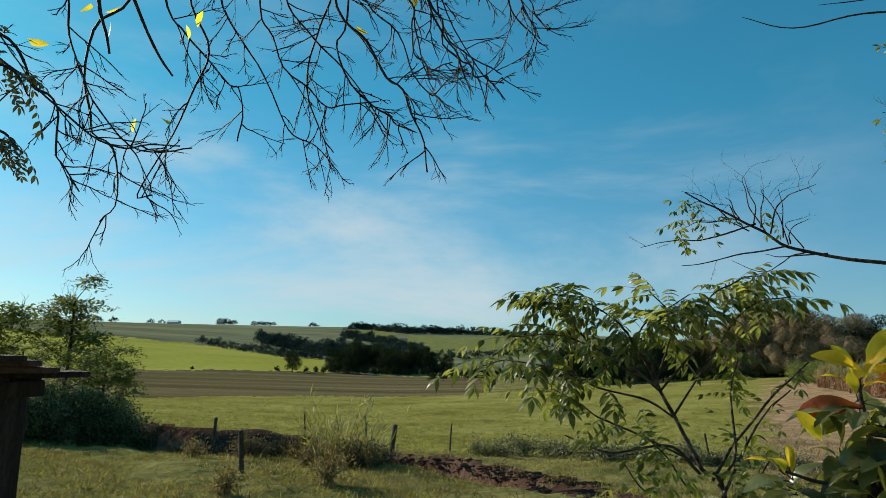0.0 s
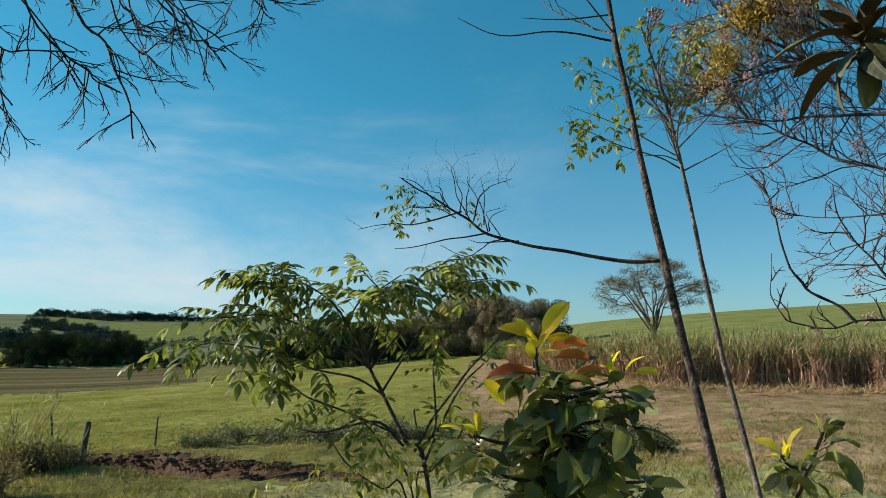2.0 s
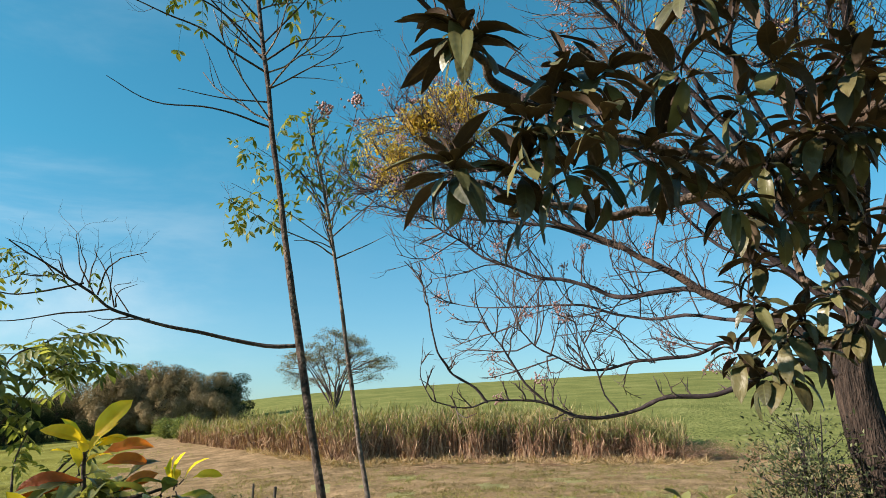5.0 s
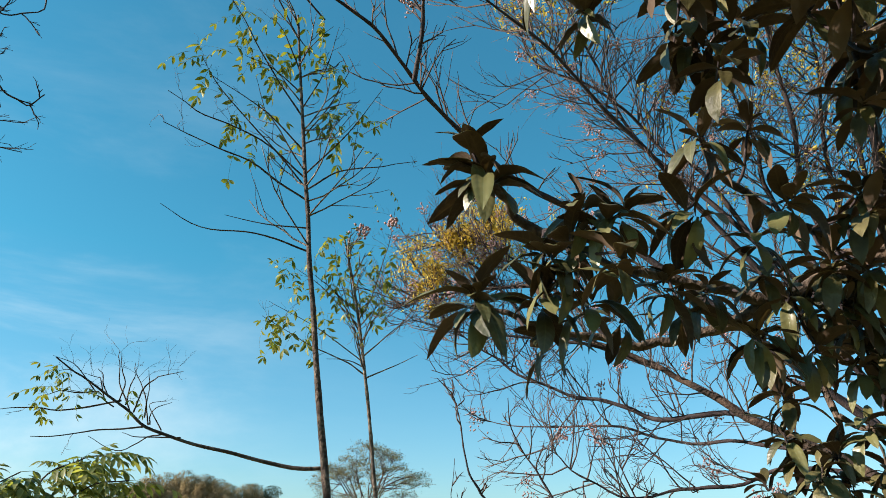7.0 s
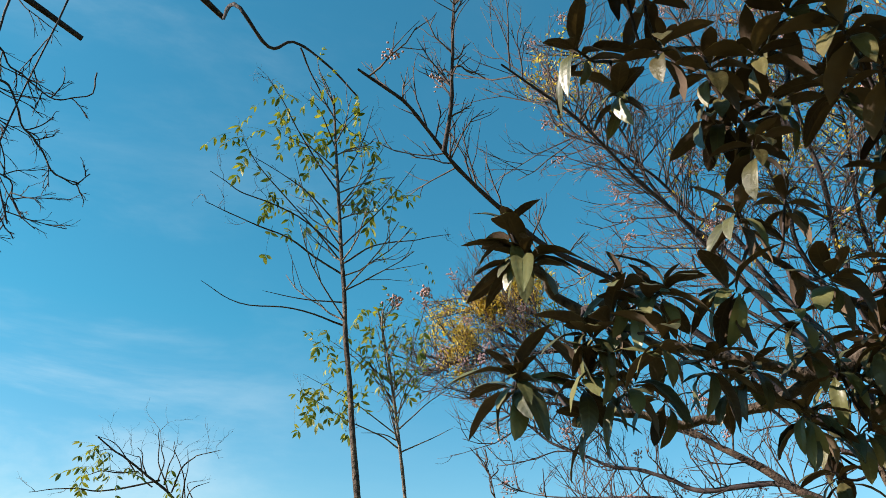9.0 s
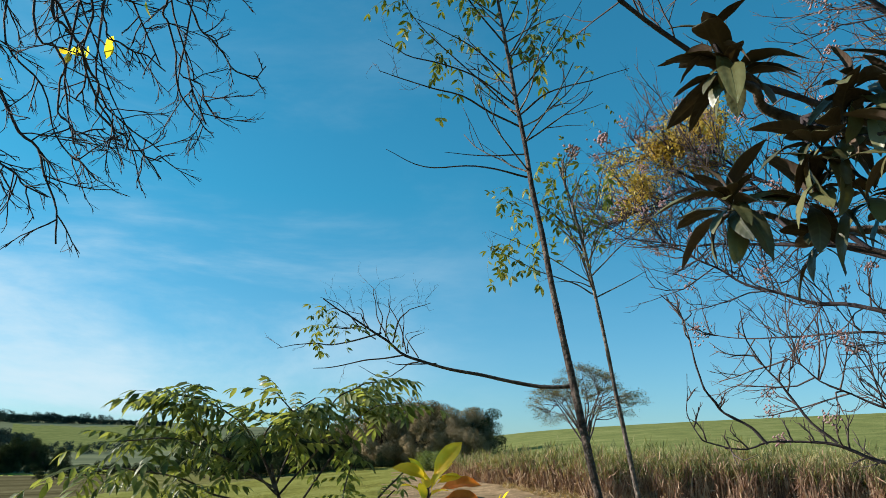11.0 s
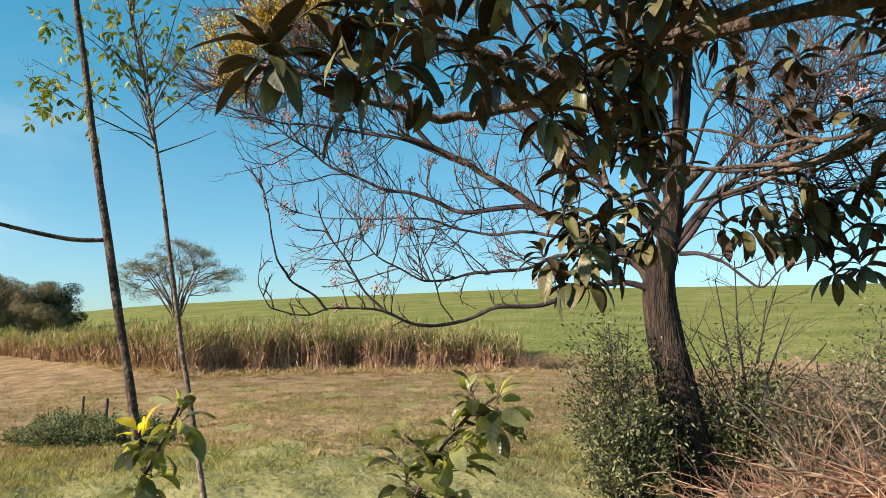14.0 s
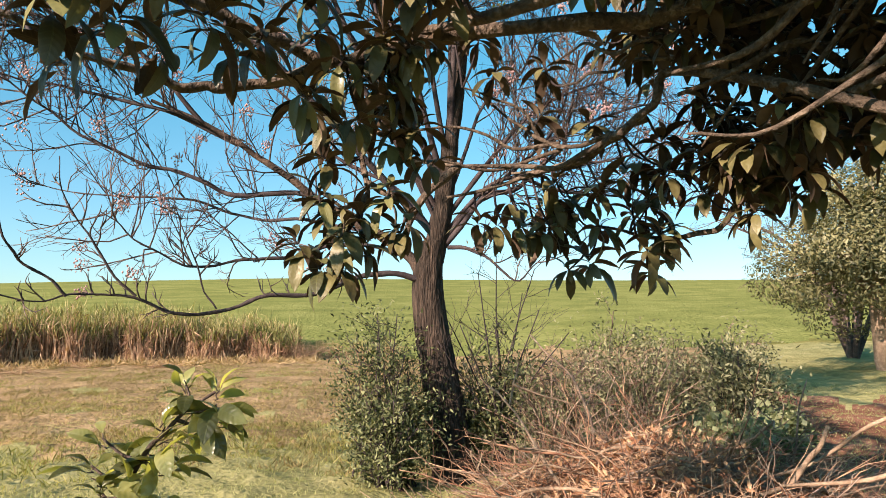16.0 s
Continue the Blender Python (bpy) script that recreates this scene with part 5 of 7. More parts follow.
R = np.random.default_rng(61)
slender_sapling(R, "tall thin sapling with a dead side branch and sparse top leaves",
    [(2.16, 2.61, 0.99), (2.18, 2.68, 1.21), (2.16, 2.75, 1.56), (2.11, 2.81, 1.93), (2.09, 2.84, 2.07), (2.05, 2.85, 2.33), (1.99, 2.83, 2.62), (1.91, 2.81, 2.90), (1.86, 2.79, 3.08), (1.95, 2.97, 3.31), (1.91, 3.00, 3.63), (1.85, 2.99, 4.00), (1.80, 2.98, 4.31), (1.76, 3.00, 4.56), (1.72, 3.02, 4.79)],
    [(0.0115, [(2.12, 2.86, 2.00), (1.98, 2.94, 2.00), (1.79, 3.04, 2.04), (1.57, 3.13, 2.08), (1.37, 3.20, 2.14), (1.23, 3.24, 2.22), (1.11, 3.26, 2.29), (1.01, 3.27, 2.35), (0.90, 3.28, 2.42)], 0),
     (0.005, [(1.21, 3.24, 2.26), (1.00, 3.30, 2.20), (0.85, 3.34, 2.18), (0.70, 3.36, 2.16)], 2),
     (0.005, [(1.33, 3.22, 2.15), (1.16, 3.27, 2.12), (1.01, 3.32, 2.08), (0.89, 3.35, 2.07)], 1),
     (0.004, [(1.49, 3.16, 2.11), (1.32, 3.20, 2.10), (1.23, 3.20, 2.11)], 0),
     (0.004, [(1.41, 3.19, 2.12), (1.33, 3.23, 2.07), (1.24, 3.26, 2.04), (1.11, 3.29, 2.09)], 0),
     (0.004, [(1.20, 3.24, 2.25), (1.19, 3.22, 2.36), (1.15, 3.20, 2.48)], 1),
     (0.0045, [(1.27, 3.23, 2.21), (1.30, 3.17, 2.35), (1.36, 3.12, 2.39), (1.42, 3.08, 2.41)], 3),
     (0.004, [(1.23, 3.23, 2.24), (1.24, 3.23, 2.35), (1.25, 3.24, 2.43)], 2),
     (0.004, [(1.35, 3.21, 2.16), (1.35, 3.19, 2.23), (1.42, 3.16, 2.27)], 0),
     (0.004, [(1.32, 3.21, 2.19), (1.30, 3.15, 2.28), (1.26, 3.09, 2.39)], 1),
     (0.004, [(1.11, 3.26, 2.29), (0.99, 3.29, 2.28), (0.90, 3.31, 2.25)], 1),
     (0.004, [(1.15, 3.25, 2.27), (1.12, 3.27, 2.35), (1.09, 3.29, 2.40)], 1),
     (0.0035, [(1.06, 3.26, 2.33), (0.97, 3.25, 2.36), (0.91, 3.24, 2.35)], 1),
     (0.0035, [(1.19, 3.27, 2.23), (1.09, 3.29, 2.28), (0.94, 3.32, 2.29)], 3),
     (0.0035, [(1.14, 3.28, 2.27), (1.10, 3.27, 2.36), (1.03, 3.29, 2.37)], 3),
     (0.004, [(1.35, 3.23, 2.16), (1.31, 3.22, 2.27), (1.25, 3.22, 2.37), (1.23, 3.21, 2.44)], 3),
     (0.004, [(1.27, 3.25, 2.20), (1.20, 3.25, 2.32), (1.17, 3.23, 2.42), (1.15, 3.22, 2.49)], 3),
     (0.0035, [(1.10, 3.28, 2.29), (1.00, 3.29, 2.39), (0.89, 3.30, 2.43)], 3),
     (0.0035, [(1.41, 3.21, 2.14), (1.34, 3.21, 2.24), (1.40, 3.19, 2.28)], 1),
     (0.006, [(1.98, 3.01, 3.19), (1.71, 3.14, 3.25), (1.44, 3.26, 3.25), (1.22, 3.31, 3.34)], 0),
     (0.005, [(1.94, 2.97, 3.31), (1.72, 3.11, 3.32), (1.54, 3.20, 3.34)], 0),
     (0.007, [(1.96, 3.04, 3.52), (1.65, 3.08, 3.64), (1.35, 3.12, 3.70), (1.10, 3.14, 3.73)], 5),
     (0.006, [(1.96, 3.08, 3.68), (1.57, 3.11, 3.85), (1.27, 3.15, 3.89), (1.09, 3.14, 3.93)], 4),
     (0.006, [(1.99, 3.21, 3.95), (1.67, 3.24, 4.14), (1.35, 3.28, 4.25)], 3),
     (0.006, [(1.91, 3.13, 4.13), (1.61, 3.08, 4.38), (1.36, 3.02, 4.57), (1.26, 2.99, 4.64)], 4),
     (0.006, [(2.04, 3.27, 3.82), (2.19, 3.01, 4.09), (2.26, 2.77, 4.33)], 4),
     (0.005, [(1.89, 3.11, 4.18), (1.92, 2.92, 4.39), (1.89, 2.75, 4.60)], 3),
     (0.005, [(1.81, 3.02, 4.35), (1.62, 2.94, 4.53), (1.52, 2.94, 4.58)], 2),
     (0.006, [(2.08, 3.29, 3.74), (1.79, 3.30, 3.97), (1.43, 3.29, 4.19), (1.27, 3.25, 4.32)], 3),
     (0.005, [(1.96, 3.18, 4.03), (2.03, 2.96, 4.28), (2.05, 2.81, 4.43)], 3),
     (0.005, [(1.86, 3.07, 4.25), (1.65, 3.09, 4.34), (1.48, 3.13, 4.38)], 3),
     (0.006, [(1.94, 3.02, 3.58), (2.10, 2.89, 3.72), (2.30, 2.76, 3.78), (2.47, 2.65, 3.83)], 2)],
    crown_one, 0.024, M_POLE)
slender_sapling(R, "thin pale sapling with small yellowish green leaves",
    [(2.94, 3.28, 1.01), (2.94, 3.37, 1.37), (2.89, 3.45, 1.87), (2.81, 3.48, 2.35), (2.76, 3.48, 2.67), (2.69, 3.48, 2.95), (2.66, 3.48, 3.10), (2.61, 3.43, 3.21), (2.60, 3.53, 3.44), (2.60, 3.62, 3.64)],
    [(0.006, [(2.79, 3.53, 2.69), (2.62, 3.61, 2.78), (2.41, 3.69, 2.87), (2.12, 3.78, 3.01)], 5),
     (0.006, [(2.80, 3.53, 2.67), (2.93, 3.45, 2.75), (3.07, 3.32, 2.84)], 0),
     (0.006, [(2.76, 3.51, 2.81), (2.88, 3.39, 2.98), (3.04, 3.23, 3.13)], 3),
     (0.006, [(2.71, 3.50, 2.96), (2.53, 3.51, 3.17), (2.34, 3.54, 3.29)], 5),
     (0.005, [(2.78, 3.53, 2.74), (2.65, 3.58, 2.77), (2.54, 3.62, 2.77)], 0),
     (0.005, [(2.82, 3.61, 2.80), (2.53, 3.74, 3.00), (2.20, 3.87, 3.15)], 2),
     (0.005, [(2.75, 3.59, 3.04), (2.52, 3.66, 3.24), (2.26, 3.74, 3.40)], 2),
     (0.005, [(2.71, 3.58, 3.13), (2.62, 3.54, 3.38), (2.54, 3.48, 3.61)], 3),
     (0.005, [(2.75, 3.60, 3.01), (2.85, 3.45, 3.24), (2.89, 3.32, 3.46)], 2),
     (0.004, [(2.81, 3.61, 2.86), (2.59, 3.59, 3.31), (2.48, 3.55, 3.55)], 2),
     (0.005, [(2.68, 3.49, 3.03), (2.71, 3.36, 3.23), (2.70, 3.23, 3.45), (2.64, 3.08, 3.72)], 4)],
    crown_two, 0.018, M_PALEPOLE)

# ---- young leafy saplings in the foreground ----
SAP_LEAVES = [oblong_leaf(0.42, 7, 0.20, 0.22, 0.012), oblong_leaf(0.38, 7, 0.28, 0.12, 0.014), oblong_leaf(0.46, 7, 0.14, 0.42, 0.014)]
SAP_GREEN = [shape_mesh("sapling_leaf", s, M_SEEDLEAF) for s in SAP_LEAVES]
SAP_YELLOW = [shape_mesh("yellow_leaf", s, M_YELLOWLEAF) for s in SAP_LEAVES]
SAP_RED = [shape_mesh("orange_leaf", s, M_REDLEAF) for s in SAP_LEAVES]


def young_sapling(rng, label, main, nodes, size):
    """A stem with side shoots; each node carries a rosette: its place, number of leaves, share of young leaves that stand up, and its colours."""
    base = np.array(main[0])
    base[2] = float(ground_z(base[0], base[1]))
    ob = thing("young_sapling", base, label, "sapling", "young leafy saplings")
    g, on_stem = Geo(), []

    def bear(shoot, leaves):
        for mesh, note, m in leaves:
            part("leaf", mesh, None, shoot, note).matrix_basis = m

    stem = limb(g, 0.010, 0.004, base - [0, 0, 0.03], *[np.array(q) for q in main], rng=rng, sides=6, wiggle=0.002, steps=8)
    for at, n, erect, tint in nodes:
        at, n = np.array(at), round(n * 1.7)
        gap = np.linalg.norm(stem - at, axis=1) + np.where(stem[:, 2] > at[2] + 0.01, 0.5, 0) + np.maximum(0, at[2] - stem[:, 2] - 0.09) * 0.5
        near = stem[gap.argmin()]
        own = g
        if np.linalg.norm(at - near) > 0.02:
            own = Geo()
            limb(own, 0.0055, 0.003, near, (near + at) / 2 - [0, 0, 0.012], at, rng=rng, sides=5, wiggle=0.002, steps=5)
        lean = unit(unit(at - near + 1e-6) * 0.5 + np.array([0, 0, 1.0]))
        turn, hung = rng.uniform(0, 6.28), []
        for k in range(n):
            f = (k + 0.5) / n
            a = turn + k * 2.4 + rng.normal(0, 0.35)
            young = f > 1 - erect
            rise = rng.uniform(0.6, 1.8) if young else rng.uniform(-0.75, 0.35)
            way = np.array([math.cos(a), math.sin(a), 0.0]) + lean * rise + rng.normal(0, 0.15, 3)
            p = at - lean * 0.05 * (1 - f) + rng.normal(0, 0.004, 3)
            long = size * rng.uniform(0.65, 1.2) * (0.72 if young else 1.0)
            stalk = unit(way) * 0.015
            tube(own, np.array([p, p + stalk * 0.5, p + stalk]), 0.0018, 0.0014, 3)
            kinds, note = SAP_GREEN, ""
            if young and tint == "yellow":
                kinds, note = SAP_YELLOW, "yellow young leaf"
            hung.append((kinds[int(rng.integers(len(kinds)))], note, basis(p + stalk, way, (rng.normal(0, 0.5), rng.normal(0, 0.5), 1), long)))
        if own is g:
            on_stem += hung
        else:
            bear(part("shoot", own, M_POLE, ob), hung)
    bear(part("stem", g, M_POLE, ob), on_stem)
    return ob


def turned_leaf(ob, at, way, up, size, meshes=None, note="orange-red leaf"):
    """A single leaf of another colour among the green."""
    lf = part("leaf", (meshes or SAP_RED)[1], None, ob, note)
    lf.matrix_basis = basis(np.array(at), way, up, size)


R = np.random.default_rng(71)
SAP = young_sapling(R, "leafy young sapling with yellow top leaves and orange leaves",
    [(0.76, 1.41, 1.19), (0.75, 1.45, 1.35), (0.75, 1.47, 1.47), (0.74, 1.47, 1.58)],
    [((0.74, 1.47, 1.58), 5, 0.9, "yellow"), ((0.75, 1.47, 1.54), 5, 0.0, ""), ((0.91, 1.40, 1.51), 7, 0.35, "yellow"), ((0.74, 1.47, 1.50), 6, 0.0, ""), ((0.81, 1.44, 1.47), 7, 0.15, ""), ((0.78, 1.41, 1.43), 7, 0.1, ""),
     ((0.86, 1.46, 1.41), 7, 0.1, ""), ((0.75, 1.45, 1.37), 8, 0.1, ""), ((0.86, 1.38, 1.35), 8, 0.1, ""), ((0.59, 1.48, 1.39), 7, 0.4, "yellow"), ((0.70, 1.50, 1.42), 5, 0.1, ""), ((0.79, 1.40, 1.31), 8, 0, ""), ((0.70, 1.43, 1.30), 7, 0, ""),
     ((0.92, 1.33, 1.30), 6, 0, ""), ((0.64, 1.46, 1.31), 6, 0.2, ""), ((0.87, 1.38, 1.49), 5, 0.15, ""), ((0.80, 1.43, 1.52), 5, 0.15, ""), ((0.89, 1.34, 1.44), 5, 0.15, ""), ((0.83, 1.35, 1.41), 5, 0.15, ""), ((0.76, 1.48, 1.45), 5, 0.15, ""), ((0.72, 1.51, 1.41), 5, 0.15, ""), ((0.79, 1.40, 1.38), 5, 0.15, ""), ((0.75, 1.43, 1.36), 5, 0.15, ""), ((0.76, 1.41, 1.24), 8, 0, "")], 0.098)
turned_leaf(SAP, (0.74, 1.46, 1.525), (-0.80, 0.32, -0.12), (0.1, -0.85, 0.5), 0.125)
turned_leaf(SAP, (0.77, 1.45, 1.555), (0.85, -0.35, 0.05), (0, -0.7, 0.7), 0.09)
turned_leaf(SAP, (0.78, 1.50, 1.57), (0.80, -0.2, 0.18), (0, -0.6, 0.8), 0.11)
turned_leaf(SAP, (0.80, 1.43, 1.50), (0.6, -0.3, 0.35), (-0.3, -0.8, 0.5), 0.08)
for at, way, up, size in (((0.745, 1.465, 1.595), (-0.081, 0.02, 0.034), (0.1, -0.9, 0.55), 0.095), ((0.75, 1.462, 1.60), (0.06, -0.02, 0.086), (-0.55, -0.75, 0.35), 0.11), ((0.76, 1.46, 1.59), (0.07, -0.05, 0.03), (0.1, -0.8, 0.6), 0.06),
                         ((0.933, 1.381, 1.521), (0.054, -0.026, 0.006), (0.1, -0.8, 0.7), 0.062), ((0.66, 1.47, 1.455), (-0.05, -0.02, 0.055), (-0.3, -0.8, 0.4), 0.08)):
    turned_leaf(SAP, at, way, up, size, SAP_YELLOW, "yellow young leaf")
young_sapling(R, "small sapling with upright yellowish young leaves",
    [(1.39, 1.33, 0.85), (1.41, 1.39, 1.02), (1.41, 1.43, 1.18), (1.45, 1.42, 1.28), (1.49, 1.40, 1.37)],
    [((1.49, 1.40, 1.37), 7, 0.5, ""), ((1.41, 1.46, 1.31), 6, 0.5, "yellow"), ((1.47, 1.41, 1.31), 5, 0.0, ""), ((1.42, 1.44, 1.24), 5, 0.2, ""), ((1.41, 1.43, 1.19), 6, 0.1, ""), ((1.38, 1.44, 1.13), 6, 0, ""), ((1.47, 1.37, 1.12), 6, 0, ""), ((1.42, 1.40, 1.06), 7, 0, "")], 0.092)
young_sapling(R, "small sapling with glossy hanging leaves",
    [(1.81, 0.92, 0.91), (1.87, 0.92, 1.10), (1.95, 0.88, 1.24), (2.01, 0.82, 1.33), (2.05, 0.76, 1.38)],
    [((2.05, 0.76, 1.38), 7, 0.45, ""), ((2.01, 0.82, 1.40), 6, 0.5, ""), ((2.04, 0.78, 1.34), 6, 0.0, ""), ((2.05, 0.75, 1.31), 5, 0.0, ""), ((1.97, 0.86, 1.30), 7, 0.3, ""), ((1.96, 0.87, 1.25), 5, 0.1, ""), ((1.97, 0.84, 1.22), 6, 0.0, ""),
     ((1.88, 0.95, 1.16), 7, 0.3, ""), ((1.90, 0.97, 1.28), 3, 0.7, ""), ((1.87, 0.97, 1.22), 4, 0.3, ""), ((1.90, 0.92, 1.15), 7, 0.1, ""), ((1.95, 0.84, 1.12), 6, 0.0, ""), ((1.86, 0.93, 1.05), 7, 0, "")], 0.098)

# ---- the big tree with bare limbs, berries and golden leaves ----


def berry_bunch(geo, at, rng, n=14, size=0.012, spread=0.06):
    o = np.array([(1, 0, 0), (-1, 0, 0), (0, 1, 0), (0, -1, 0), (0, 0, 1), (0, 0, -1)], float)
    t = np.array([(0, 2, 4), (2, 1, 4), (1, 3, 4), (3, 0, 4), (2, 0, 5), (1, 2, 5), (3, 1, 5), (0, 3, 5)])
    for _ in range(n):
        geo.add(np.asarray(at) + rng.normal(0, spread, 3) + o * size * rng.uniform(0.8, 1.3), None, t)


def furrowed(geo, line, r0, r1, rng, sides=64):
    """A trunk with deep upright furrows that run and merge, and a flared foot."""
    n = len(line)
    a = np.arange(sides) * 2 * np.pi / sides
    s = np.linspace(0, 1, n)[:, None]
    ridge = np.zeros((n, sides))
    for k, amp in ((9, 0.035), (14, 0.04), (21, 0.045), (30, 0.03)):
        sway = np.cumsum(rng.normal(0, 0.16, (n, 1)), 0)
        ridge += amp * np.abs(np.sin(k * a[None] / 2 + sway + rng.uniform(0, 6)))
    ridge += rng.normal(0, 0.012, (n, sides))
    r = (r0 + (r1 - r0) * s) * (0.93 + ridge) * (1 + 0.3 * np.exp(-s * 12) * (1 + 0.35 * np.sin(5 * a[None] + 1)))
    v = np.stack([line[:, None, 0] + r * np.cos(a), line[:, None, 1] + r * np.sin(a), line[:, None, 2] + 0 * r], -1)
    i, j = np.meshgrid(np.arange(n - 1), np.arange(sides), indexing="ij")
    k = (j + 1) % sides
    geo.add(v.reshape(-1, 3), np.stack([i * sides + j, i * sides + k, (i + 1) * sides + k, (i + 1) * sides + j], -1).reshape(-1, 4))


def bare_berry_tree(rng):
    foot = np.array((8.55, 1.77, -0.42))
    ob = thing("berry_tree", foot, "big rough-barked tree with bare limbs and dry berries", "tree")
    trunk, pale, boughs, tw, tips = Geo(), Geo(), Geo(), Geo(), []
    line = curve_path([foot - [0, 0, 0.35], foot, (8.69, 1.97, 0.67), (8.69, 2.12, 1.55), (8.65, 2.14, 2.11), (8.63, 2.06, 2.53)], 14)
    furrowed(trunk, line, 0.28, 0.155, rng)
    up = limb(trunk, 0.155, 0.05, (8.65, 2.14, 2.04), (8.64, 2.01, 2.60), (8.54, 1.86, 3.41), (8.37, 1.69, 4.19), (8.08, 1.52, 5.04), (7.58, 1.38, 6.05), rng=rng, sides=12, knots=0.05, steps=6)
    main = limb(pale, 0.072, 0.02, (8.59, 2.22, 2.11), (8.59, 2.47, 2.44), (8.46, 2.98, 2.76), (8.27, 3.52, 3.08), (8.05, 3.98, 3.48), (7.86, 4.38, 3.75), (7.59, 4.83, 4.03), (7.32, 5.26, 4.23), rng=rng, sides=10, steps=6, knots=0.06)
    ls = []

    def bough(r0, r1, *pts, n=14, length=0.8, depth=2, up_=0.6, kids=4):
        own = Geo()
        ln = limb(own, r0 * 0.7, r1 * 0.6, *pts, rng=rng, sides=6, wiggle=0.015, steps=5, knots=0.09)
        if n:
            dress(tw, ln, int(n * 1.55), length, 0.0115, rng, depth=depth, lift=0.35, up=up_, lo=0.2, wiggle=0.35, kids=kids, spread=0.6, shrink=0.55, tips=tips, segs=4)
        ls.append(ln)
        part("bough", own, M_TWIG, ob)
        return ln

    dress(tw, main, 16, 0.9, 0.013, rng, depth=2, lift=0.4, up=0.5, lo=0.3, wiggle=0.35, kids=4, tips=tips)
    bough(0.06, 0.015, (8.44, 3.36, 2.99), (8.31, 3.79, 3.20), (8.04, 4.50, 3.13), (7.85, 4.92, 3.30), (7.55, 5.44, 3.50), (7.15, 5.97, 3.75), (6.81, 6.35, 4.07), (6.44, 6.69, 4.45), n=24)
    bough(0.045, 0.01, (8.57, 2.64, 2.56), (8.71, 3.32, 2.81), (8.73, 4.18, 2.92), (8.70, 5.01, 3.03), (8.59, 5.83, 3.26), (8.48, 6.61, 3.31), (8.31, 7.38, 3.40), (8.21, 8.01, 3.57), n=16, length=0.7)
    bough(0.045, 0.010, (8.55, 2.46, 2.37), (8.34, 2.86, 2.48), (8.11, 3.30, 2.41), (7.79, 3.86, 2.29), (7.50, 4.26, 2.22), (7.27, 4.52, 2.16), (7.02, 4.76, 2.28), (6.71, 5.03, 2.55), (6.49, 5.18, 2.73), n=16, length=0.6)
    bough(0.05, 0.012, (7.93, 4.42, 3.77), (7.58, 5.09, 4.12), (7.22, 5.75, 4.28), (6.84, 6.39, 4.36), (6.46, 6.92, 4.53), n=20)
    bough(0.045, 0.012, (7.63, 4.76, 4.00), (7.19, 5.35, 4.78), (6.73, 5.91, 5.34), (6.36, 6.44, 5.62), n=18)
    bough(0.04, 0.01, (7.01, 5.78, 4.42), (6.73, 6.32, 5.16), (6.57, 7.08, 5.15), (6.40, 7.80, 5.11), n=16, length=0.6)
    bough(0.035, 0.01, (7.28, 5.61, 4.75), (6.99, 5.93, 5.35), (6.82, 6.18, 5.76), (6.67, 6.46, 6.04), n=18, length=0.5)
    bough(0.03, 0.01, (6.91, 6.39, 5.27), (6.54, 6.68, 5.57), (6.31, 6.84, 5.82), (6.13, 6.95, 6.07), n=16, length=0.45)
    bough(0.045, 0.012, (7.43, 6.01, 5.19), (6.99, 6.52, 5.16), (6.51, 7.03, 5.07), (6.05, 7.50, 4.89), n=30, length=0.7)
    # the low mossy bough with its hooked shoots
    low = bough(0.062, 0.012, (8.55, 2.21, 2.04), (8.34, 2.54, 2.13), (8.11, 2.93, 2.02), (7.83, 3.34, 1.85), (7.54, 3.72, 1.82), (7.19, 4.14, 1.66), (6.85, 4.47, 1.63), (6.55, 4.72, 1.81), (6.28, 4.90, 1.84), (5.97, 5.11, 1.80), (5.64, 5.31, 1.75), n=14, length=0.28, depth=1)
    bough(0.026, 0.007, (6.00, 5.09, 1.80), (5.79, 5.26, 2.04), (5.59, 5.39, 2.28), (5.49, 5.42, 2.57), (5.33, 5.42, 3.06), (5.12, 5.49, 3.35), n=4, length=0.25, depth=1)
    bough(0.012, 0.005, (5.32, 5.41, 3.03), (5.36, 5.34, 3.14), (5.37, 5.31, 3.21), n=0)
    bough(0.024, 0.007, (6.49, 4.68, 1.81), (6.26, 4.89, 2.17), (6.09, 4.99, 2.48), (5.89, 5.09, 2.84), (5.80, 5.06, 3.17), n=5, length=0.3, depth=1)
    bough(0.018, 0.006, (7.13, 4.14, 1.68), (7.00, 4.25, 2.05), (6.83, 4.37, 2.51), (6.68, 4.42, 2.89), n=4, length=0.3, depth=1)
    bough(0.014, 0.005, (5.68, 5.27, 1.75), (5.47, 5.46, 1.86), (5.38, 5.51, 2.15), (5.38, 5.47, 2.51), n=2, length=0.2, depth=1)
    # upper limbs
    bough(0.05, 0.012, up[9], (7.66, 2.53, 5.31), (7.38, 2.53, 6.04), (7.01, 2.55, 6.77), (6.56, 2.64, 7.44), n=26, length=0.9)
    bough(0.05, 0.012, up[12], (7.73, 1.94, 5.55), (7.43, 1.69, 6.67), (7.07, 1.60, 7.59), n=24, length=0.9)
    bough(0.045, 0.012, up[7], (7.26, 2.99, 5.49), (6.82, 3.38, 6.11), (6.43, 3.63, 6.63), (6.02, 3.98, 7.01), (5.68, 4.33, 7.25), n=26, length=0.8)
    bough(0.045, 0.012, up[11], (7.14, 3.25, 5.71), (6.77, 3.65, 6.29), (6.29, 3.82, 7.10), (5.73, 3.85, 7.91), (5.44, 3.86, 8.40), n=26, length=0.8)
